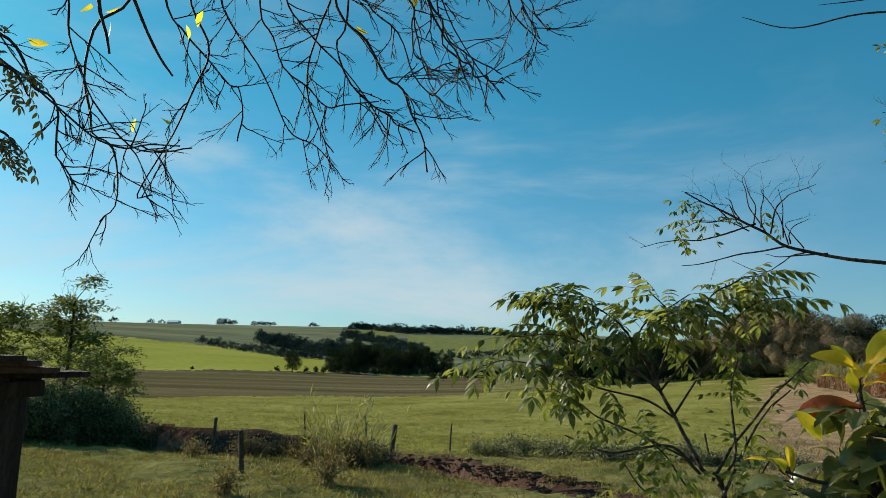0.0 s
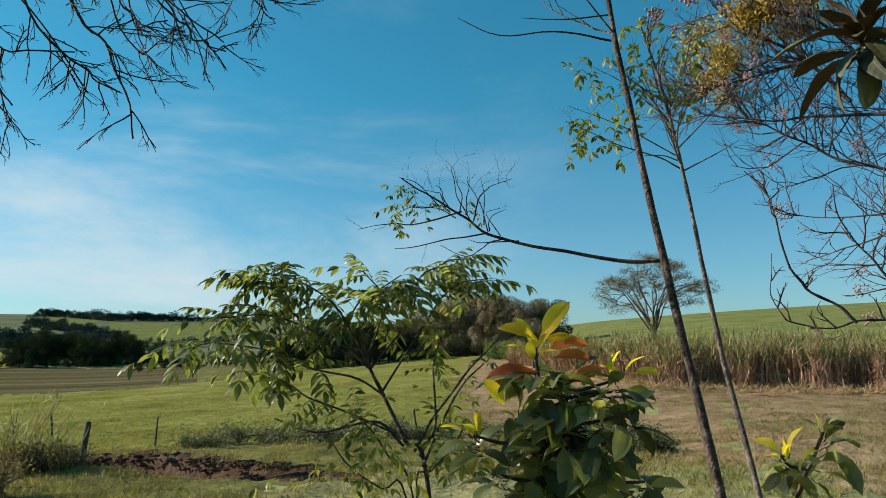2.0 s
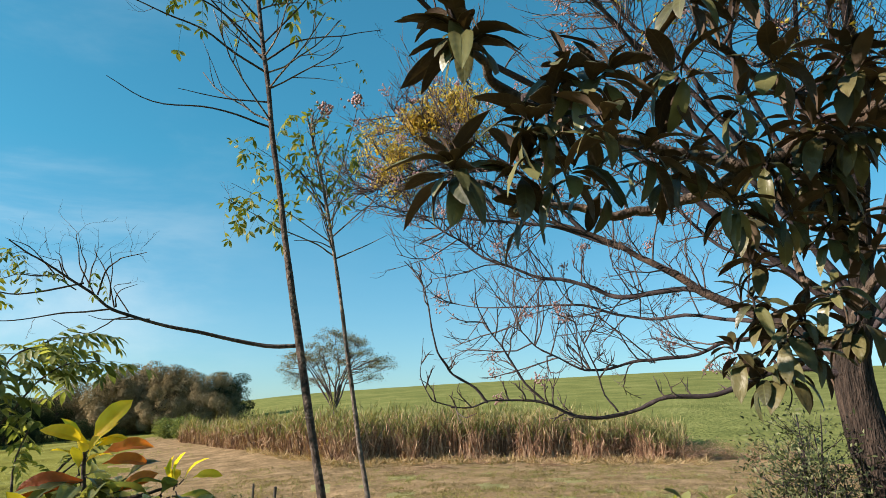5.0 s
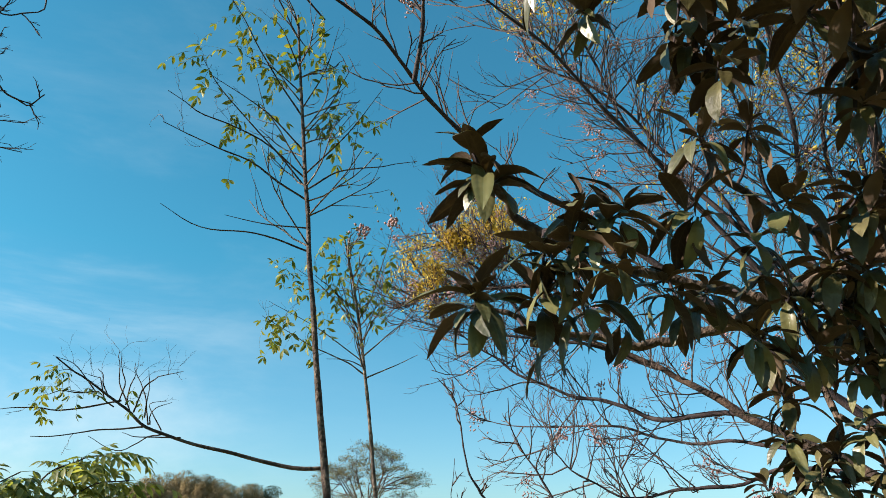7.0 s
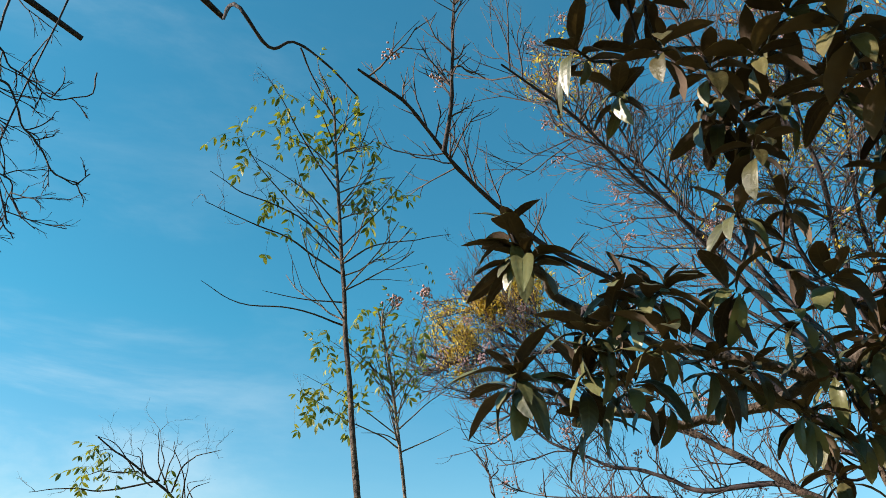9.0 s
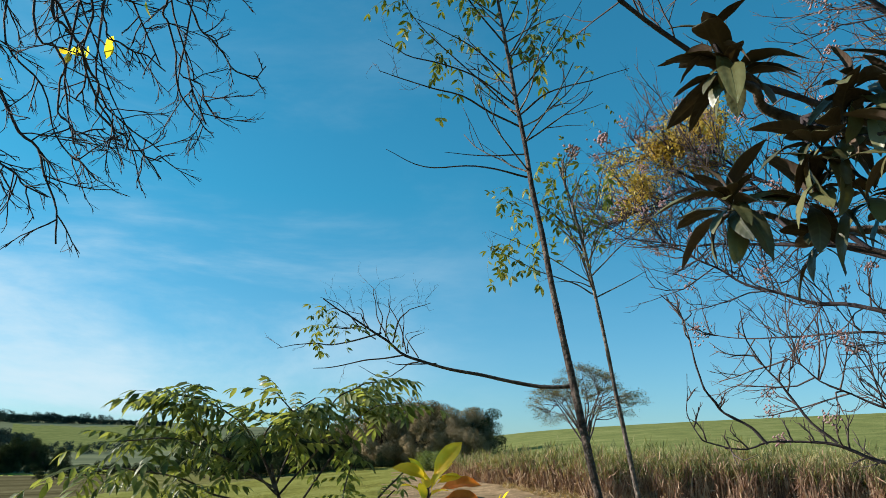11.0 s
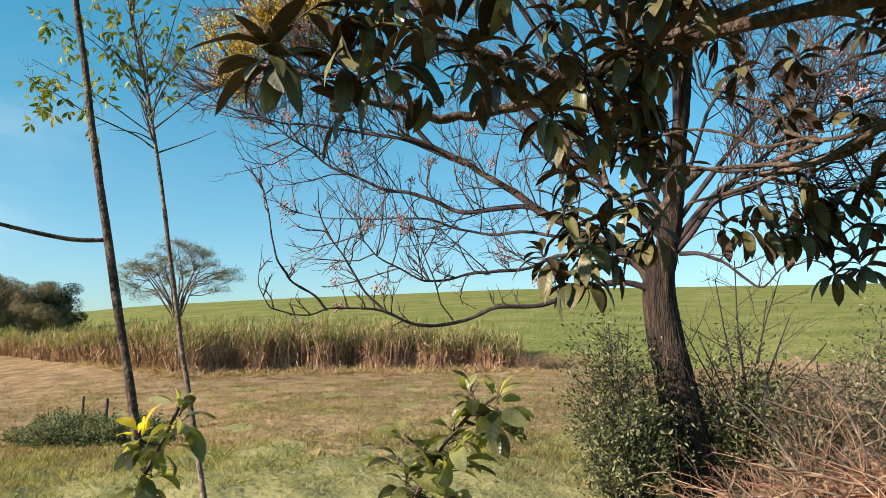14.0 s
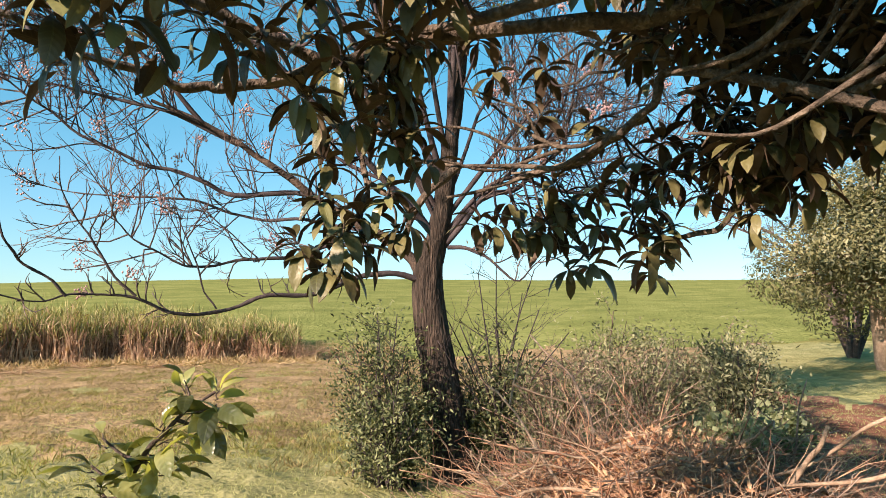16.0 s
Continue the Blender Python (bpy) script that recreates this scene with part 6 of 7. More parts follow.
    bough(0.05, 0.012, up[13], (7.93, 1.66, 5.52), (7.58, 1.45, 6.62), (7.38, 1.02, 7.37), n=22, length=0.9)
    bough(0.055, 0.02, up[8], (7.21, 3.04, 5.05), (6.32, 3.32, 5.87), (5.46, 3.50, 6.41), (4.77, 3.55, 6.70), (3.96, 3.69, 6.93), n=26, length=0.9)
    hi = bough(0.06, 0.022, up[6], (6.53, 3.89, 4.97), (5.53, 4.30, 5.37), (4.49, 4.43, 5.82), (3.72, 4.34, 6.04), (3.02, 4.14, 6.19), (2.43, 4.01, 6.15), n=16, length=0.55, depth=1)
    bough(0.035, 0.012, (3.39, 3.91, 5.63), (3.26, 3.61, 6.06), (2.98, 3.33, 6.51), (2.83, 3.12, 6.79), n=12, length=0.4, depth=1)
    bough(0.055, 0.02, up[10], (7.75, 2.16, 5.14), (7.19, 2.04, 6.35), (6.47, 1.87, 7.46), (5.87, 1.69, 8.19), n=22, length=0.9)
    bough(0.05, 0.02, up[14], (7.73, 1.46, 5.57), (7.17, 1.08, 6.79), (6.70, 0.49, 7.63), n=20, length=0.9)
    bough(0.06, 0.015, (6.77, 2.00, 6.50), (6.15, 2.43, 7.22), (5.53, 2.53, 7.91), n=16, length=0.8)
    bough(0.06, 0.018, up[4], (8.72, 1.45, 3.05), (8.82, 1.00, 3.22), (8.83, 0.53, 3.65), (8.76, 0.31, 4.14), (8.59, 0.20, 4.80), n=24, length=0.8)
    bough(0.05, 0.014, up[7], (8.64, 1.21, 3.63), (8.71, 0.74, 4.13), (8.81, 0.12, 4.39), (8.85, -0.59, 4.66), n=22, length=0.8)
    bough(0.055, 0.014, up[3], (8.72, 1.52, 2.98), (8.80, 1.05, 3.37), (8.84, 0.62, 3.77), (8.77, 0.36, 4.35), (8.68, 0.19, 4.83), n=18, length=0.8)
    bough(0.045, 0.012, up[5], (8.71, 1.38, 3.18), (8.92, 0.81, 3.36), (9.09, 0.13, 3.52), (9.22, -0.52, 3.62), (9.28, -1.15, 3.81), n=20, length=0.8)
    bough(0.04, 0.012, (8.79, 0.62, 3.75), (8.94, 0.15, 3.96), (9.06, -0.39, 4.17), (9.18, -0.96, 4.24), n=16, length=0.8)
    bough(0.04, 0.012, (8.78, 1.05, 3.36), (9.01, 0.45, 3.13), (9.16, -0.14, 3.09), (9.30, -0.65, 2.93), n=14, length=0.7)
    bough(0.04, 0.012, up[8], (8.49, 1.42, 4.04), (8.55, 1.02, 4.48), (8.57, 0.74, 4.91), (8.49, 0.58, 5.46), n=16, length=0.8)
    bough(0.045, 0.010, (8.66, 1.88, 2.45), (8.66, 1.60, 2.42), (8.68, 1.29, 2.21), (8.68, 0.96, 2.01), (8.63, 0.68, 2.30), n=5, length=0.4, depth=1)
    bough(0.05, 0.014, up[9], (8.32, 2.35, 4.15), (8.12, 3.02, 4.72), (7.91, 3.54, 5.28), (7.63, 3.87, 6.00), n=22, length=0.9)
    bough(0.05, 0.012, up[6], (8.57, 2.62, 3.29), (8.47, 3.35, 3.66), (8.26, 3.91, 4.38), (8.04, 4.48, 4.89), (7.76, 5.03, 5.39), n=22, length=0.9)
    part("trunk", trunk, M_BARK, ob)
    part("main_limb", pale, M_SUNSPOTBARK, ob, "dark brown limb with sunlit orange spots in its colour")
    t = part("twig", tw, M_PINKTWIG, ob, "fine reddish grey twigs")
    t["kind"] = "stuff"
    berries = Geo()
    for k in rng.choice(len(tips), 210, replace=False):
        berry_bunch(berries, tips[k][0], rng, 30, 0.014, 0.042)
    for at in ((8.19, 8.03, 3.57), (7.98, 8.01, 4.32)):
        berry_bunch(berries, at, rng, 30, 0.02, 0.09)
    for at in ((3.11, 3.75, 4.00), (2.94, 3.90, 3.93)):
        berry_bunch(berries, at, rng, 40, 0.013, 0.03)
    b = part("berry", berries, M_BERRY, ob, "withered reddish brown berries")
    b["kind"] = "stuff"
    gold = Geo()
    tip_at = np.array([q[0] for q in tips])
    for c, reach, share, n in (((6.15, 7.11, 5.53), 0.42, 0.4, 4), ((6.16, 7.25, 5.23), 0.4, 0.4, 4), ((6.38, 6.87, 5.59), 0.42, 0.5, 4), ((6.60, 6.52, 5.83), 0.45, 0.5, 4), ((6.96, 6.09, 5.90), 0.5, 0.45, 4), ((6.50, 7.01, 5.15), 0.4, 0.45, 4), ((6.34, 7.20, 5.04), 0.35, 0.4, 4), ((6.77, 6.24, 5.98), 0.5, 0.5, 4), ((7.50, 5.53, 6.01), 0.8, 0.1, 4),
                               ((5.12, 3.56, 7.42), 0.7, 0.25, 4), ((7.63, 1.62, 6.50), 1.6, 0.08, 4), ((7.30, 3.03, 6.24), 1.2, 0.05, 4), ((6.95, 1.44, 7.47), 1.3, 0.1, 4)):
        for q in tip_at[np.linalg.norm(tip_at - np.array(c), axis=1) < reach]:
            if rng.random() < share:
                at = q + rng.normal(0, 0.055, (n, 3))
                place_many(gold, LEAF_LOW, at, rng.normal(0, 1, (n, 3)) - [0, 0, 0.3], rng.uniform(0.045, 0.08, n), rng, 0.4)
    gl = part("golden_leaf", gold, M_GOLD, ob, "small golden yellow leaves")
    gl["kind"] = "stuff"


R = np.random.default_rng(81)
bare_berry_tree(R)

# ---- the large-leaved evergreen overhead ----


LOQ = [oblong_leaf(0.34, 9, 0.14, 0.28, 0.012), oblong_leaf(0.31, 9, 0.22, 0.45, 0.014), oblong_leaf(0.37, 9, 0.10, 0.15, 0.010), oblong_leaf(0.33, 9, 0.28, 0.6, 0.014)]


def two_faced(shape, top, under):
    """A leaf with a glossy upper side and a felted underside, a hair apart."""
    v, q = shape
    g = Geo()
    g.add(v, q)
    g.add(v - [0, 0, 0.006], q[:, ::-1])
    me = g.mesh("leathery_leaf", top)
    me.materials.append(under)
    me.polygons.foreach_set("material_index", np.r_[np.zeros(len(q)), np.ones(len(q))].astype(np.int32))
    return me


LOQ_MESH = [two_faced(s, M_LOQUAT, M_LOQUNDER) for s in LOQ]


def large_leaved_tree(rng):
    base = on_ground(122, 3.3)
    ob = thing("large_leaved_tree", base, "evergreen tree with large dark leathery leaves in whorls", "tree")
    g, tw, mass = Geo(), Geo(), Geo()
    x, y, z = base
    limb(g, 0.16, 0.11, (x, y, z - 0.2), (x - 0.05, y + 0.1, z + 1.0), (x, y + 0.2, z + 2.3), (x - 0.1, y + 0.3, z + 3.6), rng=rng, sides=12, flare=0.4, knots=0.05)
    crotch = (x, y + 0.15, z + 1.9)
    high = (x, y + 0.25, z + 2.8)
    ls, owners = [], []

    def arm(r0, r1, *pts):
        own = Geo()
        ls.append(limb(own, r0, r1, *pts, rng=rng, sides=8, wiggle=0.008, steps=6, knots=0.07))
        owners.append((ls[-1], part("bough", own, M_FRUITBARK, ob)))

    arm(0.046, 0.012, high, (3.62, -0.47, 2.94), (3.51, -0.06, 2.90), (3.33, 0.46, 2.83), (3.16, 0.73, 2.72), (2.99, 0.90, 2.62), (2.80, 1.02, 2.66), (2.62, 1.15, 2.68), (2.45, 1.25, 2.70), (2.27, 1.32, 2.75), (2.09, 1.35, 2.80))
    arm(0.026, 0.009, (2.99, 0.90, 2.62), (2.89, 1.07, 2.53), (2.76, 1.24, 2.47), (2.65, 1.33, 2.44), (2.50, 1.44, 2.45), (2.33, 1.53, 2.48), (2.17, 1.61, 2.52), (2.01, 1.66, 2.55))
    arm(0.022, 0.009, (2.22, 1.36, 2.77), (2.01, 1.41, 2.86), (1.86, 1.38, 2.92), (1.74, 1.33, 2.97))
    arm(0.03, 0.009, high, (3.25, 0.49, 2.83), (2.99, 0.68, 2.88), (2.71, 0.82, 2.97), (2.41, 0.82, 3.12))
    arm(0.03, 0.009, high, (3.06, 0.22, 3.35), (2.78, 0.38, 3.55), (2.43, 0.57, 3.75), (2.18, 0.75, 3.78), (1.94, 0.99, 3.73))
    arm(0.027, 0.008, crotch, (3.80, -0.59, 2.73), (3.91, -0.42, 2.62), (4.00, -0.27, 2.51), (4.07, -0.17, 2.47), (4.14, 0.07, 2.39), (4.17, 0.33, 2.40), (4.17, 0.63, 2.43), (4.14, 0.94, 2.47))
    arm(0.024, 0.008, (4.19, -0.27, 2.54), (4.24, -0.06, 2.43), (4.26, 0.22, 2.37), (4.27, 0.41, 2.32), (4.24, 0.72, 2.26))
    arm(0.03, 0.008, crotch, (4.07, -1.26, 2.38), (4.25, -0.91, 2.21), (4.35, -0.78, 2.06), (4.43, -0.67, 2.02), (4.51, -0.40, 2.02), (4.56, -0.12, 2.10))
    arm(0.026, 0.008, (4.13, 0.62, 2.42), (4.04, 0.79, 2.24), (3.97, 0.91, 1.96), (3.82, 1.08, 2.08), (3.65, 1.23, 2.21))
    arm(0.016, 0.006, (3.42, 0.92, 2.32), (3.40, 0.88, 2.14), (3.36, 0.94, 1.98), (3.30, 1.04, 1.84))
    arm(0.014, 0.006, (3.41, 0.88, 2.20), (3.40, 0.76, 2.12), (3.42, 0.68, 2.02))
    arm(0.012, 0.005, (3.39, 0.90, 2.10), (3.30, 1.02, 2.06), (3.22, 1.12, 1.95))
    arm(0.014, 0.006, (3.38, 0.84, 2.44), (3.36, 0.72, 2.40), (3.38, 0.62, 2.30))
    arm(0.02, 0.008, (3.23, 0.75, 2.74), (3.32, 0.79, 2.57), (3.38, 0.84, 2.44), (3.42, 0.92, 2.32))
    arm(0.03, 0.01, high, (3.57, -1.31, 2.58), (3.54, -1.01, 2.70), (3.55, -0.75, 2.61), (3.54, -0.51, 2.53))
    arm(0.03, 0.01, high, (3.49, -1.37, 2.75), (3.51, -1.08, 2.92), (3.53, -0.65, 3.05), (3.51, -0.17, 3.13))
    arm(0.02, 0.006, (4.07, -0.40, 2.59), (4.14, -0.22, 2.52), (4.21, -0.06, 2.44), (4.26, 0.14, 2.39), (4.29, 0.35, 2.39))
    arm(0.016, 0.006, (4.14, -0.22, 2.54), (4.18, -0.04, 2.50), (4.19, 0.18, 2.56), (4.18, 0.34, 2.67), (4.13, 0.54, 2.83))
    arm(0.013, 0.005, (4.23, 0.07, 2.53), (4.19, 0.32, 2.53), (4.09, 0.63, 2.63), (4.01, 0.90, 2.60))
    arm(0.013, 0.005, (4.24, 0.05, 2.50), (4.18, 0.39, 2.39), (4.06, 0.67, 2.42), (3.89, 1.06, 2.45))
    arm(0.011, 0.005, (4.21, 0.18, 2.57), (4.15, 0.25, 2.69), (4.08, 0.41, 2.78), (4.02, 0.57, 2.83))
    arm(0.012, 0.005, (3.88, -0.56, 2.82), (3.95, -0.34, 2.86), (4.03, -0.12, 2.83), (4.10, 0.04, 2.81))
    arm(0.012, 0.005, (3.75, -0.47, 2.89), (3.84, -0.25, 2.87), (3.88, -0.11, 2.95), (3.96, 0.05, 2.90))
    for a0, e0, a1, e1, d1 in ((112, 22, 98, 16, 3.6), (112, 30, 94, 25, 3.4), (116, 16, 101, 13, 4.2), (118, 26, 104, 21, 4.4), (115, 36, 97, 33, 3.8), (116, 20, 95, 20, 4.5), (120, 30, 108, 17, 3.9)):
        m0, m1 = polar(a0, 3.4 * math.cos(radians(e0)), 1.6 + 3.4 * math.sin(radians(e0))), polar(a1, d1 * math.cos(radians(e1)), 1.6 + d1 * math.sin(radians(e1)))
        arm(0.03, 0.009, high, m0, m0 * 0.4 + m1 * 0.6 - np.array([0, 0, 0.1]), m1)
    for k in range(16):
        a1, e1, d1 = 99 + 9 * ((k * 0.618) % 1), 10 + 17 * ((k * 0.382 + 0.1) % 1), 3.4 + 1.2 * ((k * 0.73) % 1)
        m0, m1 = polar(115, 3.3, 2.6 + 0.09 * k), polar(a1, d1 * math.cos(radians(e1)), 1.6 + d1 * math.sin(radians(e1)))
        arm(0.02, 0.005, high, m0, m0 * 0.35 + m1 * 0.65 - np.array([0, 0, 0.12]), m1)
    # boughs out of view, to carry added whorls that shade the crown
    for k in range(10):
        a1, e1, d1 = 84 + 60 * ((k * 0.618) % 1), 34 + 20 * ((k * 0.382) % 1), 2.9 + 0.9 * ((k * 0.73) % 1)
        m1 = polar(a1, d1 * math.cos(radians(e1)), 1.6 + d1 * math.sin(radians(e1)))
        arm(0.03, 0.01, high, (np.array(high) + m1) / 2 + [0, 0, 0.25], m1)
    # unseen boughs overhead, to carry the added shading whorls
    for k in range(14):
        a1, e1, d1 = 55 + 85 * ((k * 0.618) % 1), 57 + 18 * ((k * 0.382) % 1), 2.6 + 0.9 * ((k * 0.73) % 1)
        m1 = polar(a1, d1 * math.cos(radians(e1)), 1.6 + d1 * math.sin(radians(e1)))
        arm(0.035, 0.01, high, (np.array(high) + m1) / 2 + [0, -0.2, 0.45], m1)
    everything = np.concatenate(ls)
    leaves = [0]

    def whorl(at, n, size, single=True, drop=0.68):
        at = np.array(at)
        near = everything[np.linalg.norm(everything - at, axis=1).argmin()]
        gap = at - near
        if not single and np.linalg.norm(gap) > 0.5:
            at = near + unit(gap) * rng.uniform(0.25, 0.5)
            gap = at - near
        ax = unit(unit(gap) * 0.6 + np.array([-0.15, -0.1, 0.75]) + rng.normal(0, 0.2, 3))
        if np.linalg.norm(gap) > 0.03:
            limb(tw, 0.008, 0.005, near, (near + at) / 2 - np.array([0, 0, 0.04]), at, rng=rng, sides=5, wiggle=0.004)
        side = unit(np.cross(ax, rng.normal(0, 1, 3)))
        other = np.cross(ax, side)
        bearer = nearest(owners, near)
        many_at, many_way, many_s = [], [], []
        for k in range(n):
            a = k * 2.4 + rng.normal(0, 0.2)
            f = k / n
            way = ax * (-0.1 + 1.25 * f**1.3) + (side * math.cos(a) + other * math.sin(a)) * (1.0 - 0.5 * f)
            way = unit(way) + np.array([0, 0, -drop * (1 - f) ** 1.1 * rng.uniform(0.5, 1.4)]) + rng.normal(0, 0.15, 3)
            p = at - ax * 0.07 * (1 - f)
            s = size * rng.uniform(0.68, 1.12) * (0.55 if f > 0.78 else 1)
            if single and leaves[0] < 640:
                leaves[0] += 1
                lf = part("leaf", LOQ_MESH[int(rng.integers(4))], None, bearer)
                lf.matrix_basis = basis(p, way, (rng.normal(0, 0.3), rng.normal(0, 0.3), 1), s)
            else:
                many_at.append(p)
                many_way.append(way)
                many_s.append(s)
        if many_at:
            place_many(mass, LOQ_LOW, np.array(many_at), np.array(many_way), many_s, rng, 0.9)

    for at in ((1.73, 1.34, 2.89), (1.85, 1.48, 2.50)):
        whorl(at, 24, 0.22, drop=0.38)
    for at in ((1.67, 1.33, 3.00), (1.98, 1.12, 2.67), (2.06, 1.02, 2.74), (2.10, 1.15, 2.47), (1.97, 1.17, 2.53)):
        whorl(at, 9, 0.19, drop=0.45)
    for at in ((2.00, 1.09, 2.79), (1.93, 1.22, 2.61), (2.01, 1.28, 2.49), (2.13, 1.00, 2.79), (2.35, 1.01, 2.57), (2.32, 0.89, 2.79)):
        whorl(at, 12, 0.185)
    for at in ((2.33, 0.79, 3.08), (2.64, 0.61, 2.87), (2.81, 0.88, 2.42), (2.62, 0.77, 2.77), (2.35, 0.37, 3.45), (2.37, 0.57, 3.51), (1.89, 0.95, 3.50), (1.70, 0.98, 3.64), (2.28, 0.81, 3.49)):
        whorl(at, 11, 0.195)
    for at in ((2.08, 1.34, 2.38), (2.29, 1.22, 2.47), (2.52, 1.04, 2.54), (2.77, 0.89, 2.45), (3.07, 0.78, 2.39), (3.16, 0.69, 2.56), (2.97, 0.81, 2.63)):
        whorl(at, 9, 0.18)
    for at in ((3.24, 1.05, 2.14), (3.31, 0.98, 1.93), (3.28, 1.08, 1.82), (3.34, 0.88, 2.04), (3.36, 0.76, 2.16), (3.31, 0.74, 2.38), (3.36, 0.86, 1.93)):
        whorl(at, 12, 0.165)
    for at in ((4.34, 0.09, 2.11), (4.36, -0.13, 2.08), (4.38, -0.06, 1.90), (4.39, -0.39, 1.83), (4.36, -0.46, 2.03), (4.32, 0.28, 2.10), (4.33, -0.17, 2.29)):
        whorl(at, 12, 0.185)
    for at in ((1.97, 0.60, 3.47), (1.84, 0.68, 3.55), (2.02, 0.48, 3.47), (2.75, 0.34, 3.23), (2.70, 0.23, 3.36), (2.88, 0.46, 2.92), (2.92, 0.63, 2.72), (2.76, 0.80, 2.68), (2.60, 0.97, 2.60), (2.97, 0.52, 2.66), (2.42, 0.18, 3.57), (2.45, 0.76, 3.47),
               (3.38, 0.63, 2.29), (3.34, 0.94, 1.81), (3.22, 1.16, 1.93), (3.41, 0.69, 2.04), (3.08, 0.68, 2.76), (4.30, 0.41, 2.11), (4.27, 0.53, 2.14), (4.32, 0.05, 2.24), (4.31, -0.29, 2.38), (4.35, -0.31, 2.16), (4.26, -0.64, 2.50), (4.24, -0.81, 2.51)):
        whorl(at, 11, 0.175, single=False)
    for at in ((4.26, -0.89, 2.39), (4.30, -0.94, 2.12), (4.31, -0.67, 2.26), (4.31, -0.53, 2.36), (4.24, -1.07, 2.28), (4.27, -0.50, 2.54), (4.20, 0.16, 2.70), (4.24, -0.09, 2.66), (4.08, 0.39, 2.95), (4.11, 0.14, 2.96), (4.00, 0.46, 3.12), (3.92, 0.60, 3.23), (4.19, -1.15, 2.44)):
        whorl(at, 11, 0.175, single=False)
    for k in range(26):
        c = ((4.36, -0.20, 2.10), (4.34, -0.50, 2.25), (4.28, -0.80, 2.40), (4.36, 0.15, 2.15), (4.25, -1.0, 2.35))[k % 5]
        whorl(np.array(c) + rng.normal(0, 1, 3) * [0.12, 0.17, 0.10], 10, 0.175, single=False)
    # the crowded shaded crown nearer to the trunk
    for _ in range(330):
        a, e, d = rng.uniform(90, 136), 11 + 38 * rng.random() ** 1.5, rng.uniform(3.7, 5.2)
        if e < 17 and a < 98.5:
            continue
        whorl(polar(a, d * math.cos(radians(e)), 1.6 + d * math.sin(radians(e))), 11, 0.165, single=False)
    for _ in range(250):
        a, e, d = rng.uniform(94, 116), rng.uniform(9, 30), rng.uniform(3.8, 5.2)
        if e < 17 and a < 98.5:
            continue
        whorl(polar(a, d * math.cos(radians(e)), 1.6 + d * math.sin(radians(e))), 11, 0.165, single=False)
    for c, reach, count in (((3.32, 0.86, 2.25), (0.10, 0.20, 0.24), 11), ((2.90, 0.55, 2.78), (0.18, 0.18, 0.16), 4), ((2.42, 0.50, 3.42), (0.25, 0.25, 0.16), 6), ((3.15, 0.60, 2.62), (0.15, 0.18, 0.15), 5), ((2.25, 0.98, 2.66), (0.22, 0.18, 0.12), 1)):
        for _ in range(count):
            whorl(np.array(c) + rng.uniform(-1.4, 1.4, 3) * reach, 10, 0.17, single=False)
    # more whorls out of view, added to shade the foliage beside them
    for _ in range(170):
        a, e, d = rng.uniform(80, 150), rng.uniform(31, 58), rng.uniform(2.6, 4.2)
        whorl(polar(a, d * math.cos(radians(e)), 1.6 + d * math.sin(radians(e))), 12, 0.19, single=False)
    # unseen whorls overhead, added to shade the boughs below
    for _ in range(230):
        a, e, d = rng.uniform(48, 150), rng.uniform(54, 80), rng.uniform(2.4, 3.8)
        whorl(polar(a, d * math.cos(radians(e)), 1.6 + d * math.sin(radians(e))), 12, 0.21, single=False)
    part("trunk", g, M_BARK, ob)
    t = part("twig", tw, M_TWIG, ob)
    t["kind"] = "stuff"
    me = mass.mesh("foliage", M_LOQUATMASS)
    me.materials.append(M_UNDERMASS)
    one = len(LOQ_LOW[1])
    me.polygons.foreach_set("material_index", ((np.arange(len(me.polygons)) % one) >= one // 2).astype(np.int32))
    part("foliage", me, None, ob)["kind"] = "stuff"


_v, _q = oblong_leaf(0.36, 6, 0.16, 0.35)
LOQ_LOW = (np.vstack([_v, _v - [0, 0, 0.006]]), np.vstack([_q, _q[:, ::-1] + len(_v)]))
R = np.random.default_rng(91)
large_leaved_tree(R)

# ---- bushes ----


def bush(name, base, size, height, rng, mat, label, stems=14, leaf=0.05, per=60, wood=None, category="bush", shape=None, reach=1.0, low=0.1, bare=0.0, twigs=6):
    """A bush of many thin stems with small leaves."""
    base = np.asarray(base, float)
    ob = thing(name, base, label, category)
    g, lv, tips = Geo(), Geo(), []
    for k in range(stems):
        a = k * 2.4 + rng.random()
        f = math.sqrt((k + 0.5) / stems)
        top = base + np.array([math.cos(a) * size * f, math.sin(a) * size * f, height * (1.0 - 0.45 * f**2) * rng.uniform(0.75, 1.1)])
        mid = base + (top - base) * np.array([0.35, 0.35, 0.55])
        ln = limb(g, 0.014, 0.006, base + rng.normal(0, 0.06, 3) * [1, 1, 0] - [0, 0, 0.05], mid, top, rng=rng, sides=4, wiggle=0.02, steps=4)
        dress(g, ln, twigs, height * 0.22, 0.0055, rng, depth=1, lift=0.2, up=0.3, lo=low, kids=3, tips=tips)
    if per:
        at = np.array([q[0] for q in tips])
        wy = np.array([q[1] for q in tips])
        n = max(1, int(per))
        at, wy = np.repeat(at, n, 0), np.repeat(wy, n, 0)
        at = at + rng.normal(0, leaf * 1.5 * reach, at.shape)
        keep = rng.random(len(at)) > bare
        at, wy = at[keep], wy[keep]
        place_many(lv, shape or LEAF_LOW, at, wy + rng.normal(0, 0.8, at.shape), leaf * rng.uniform(0.6, 1.3, len(at)), rng, 0.5)
        part("foliage", lv, mat, ob)
    part("stem", g, wood or M_TWIG, ob)
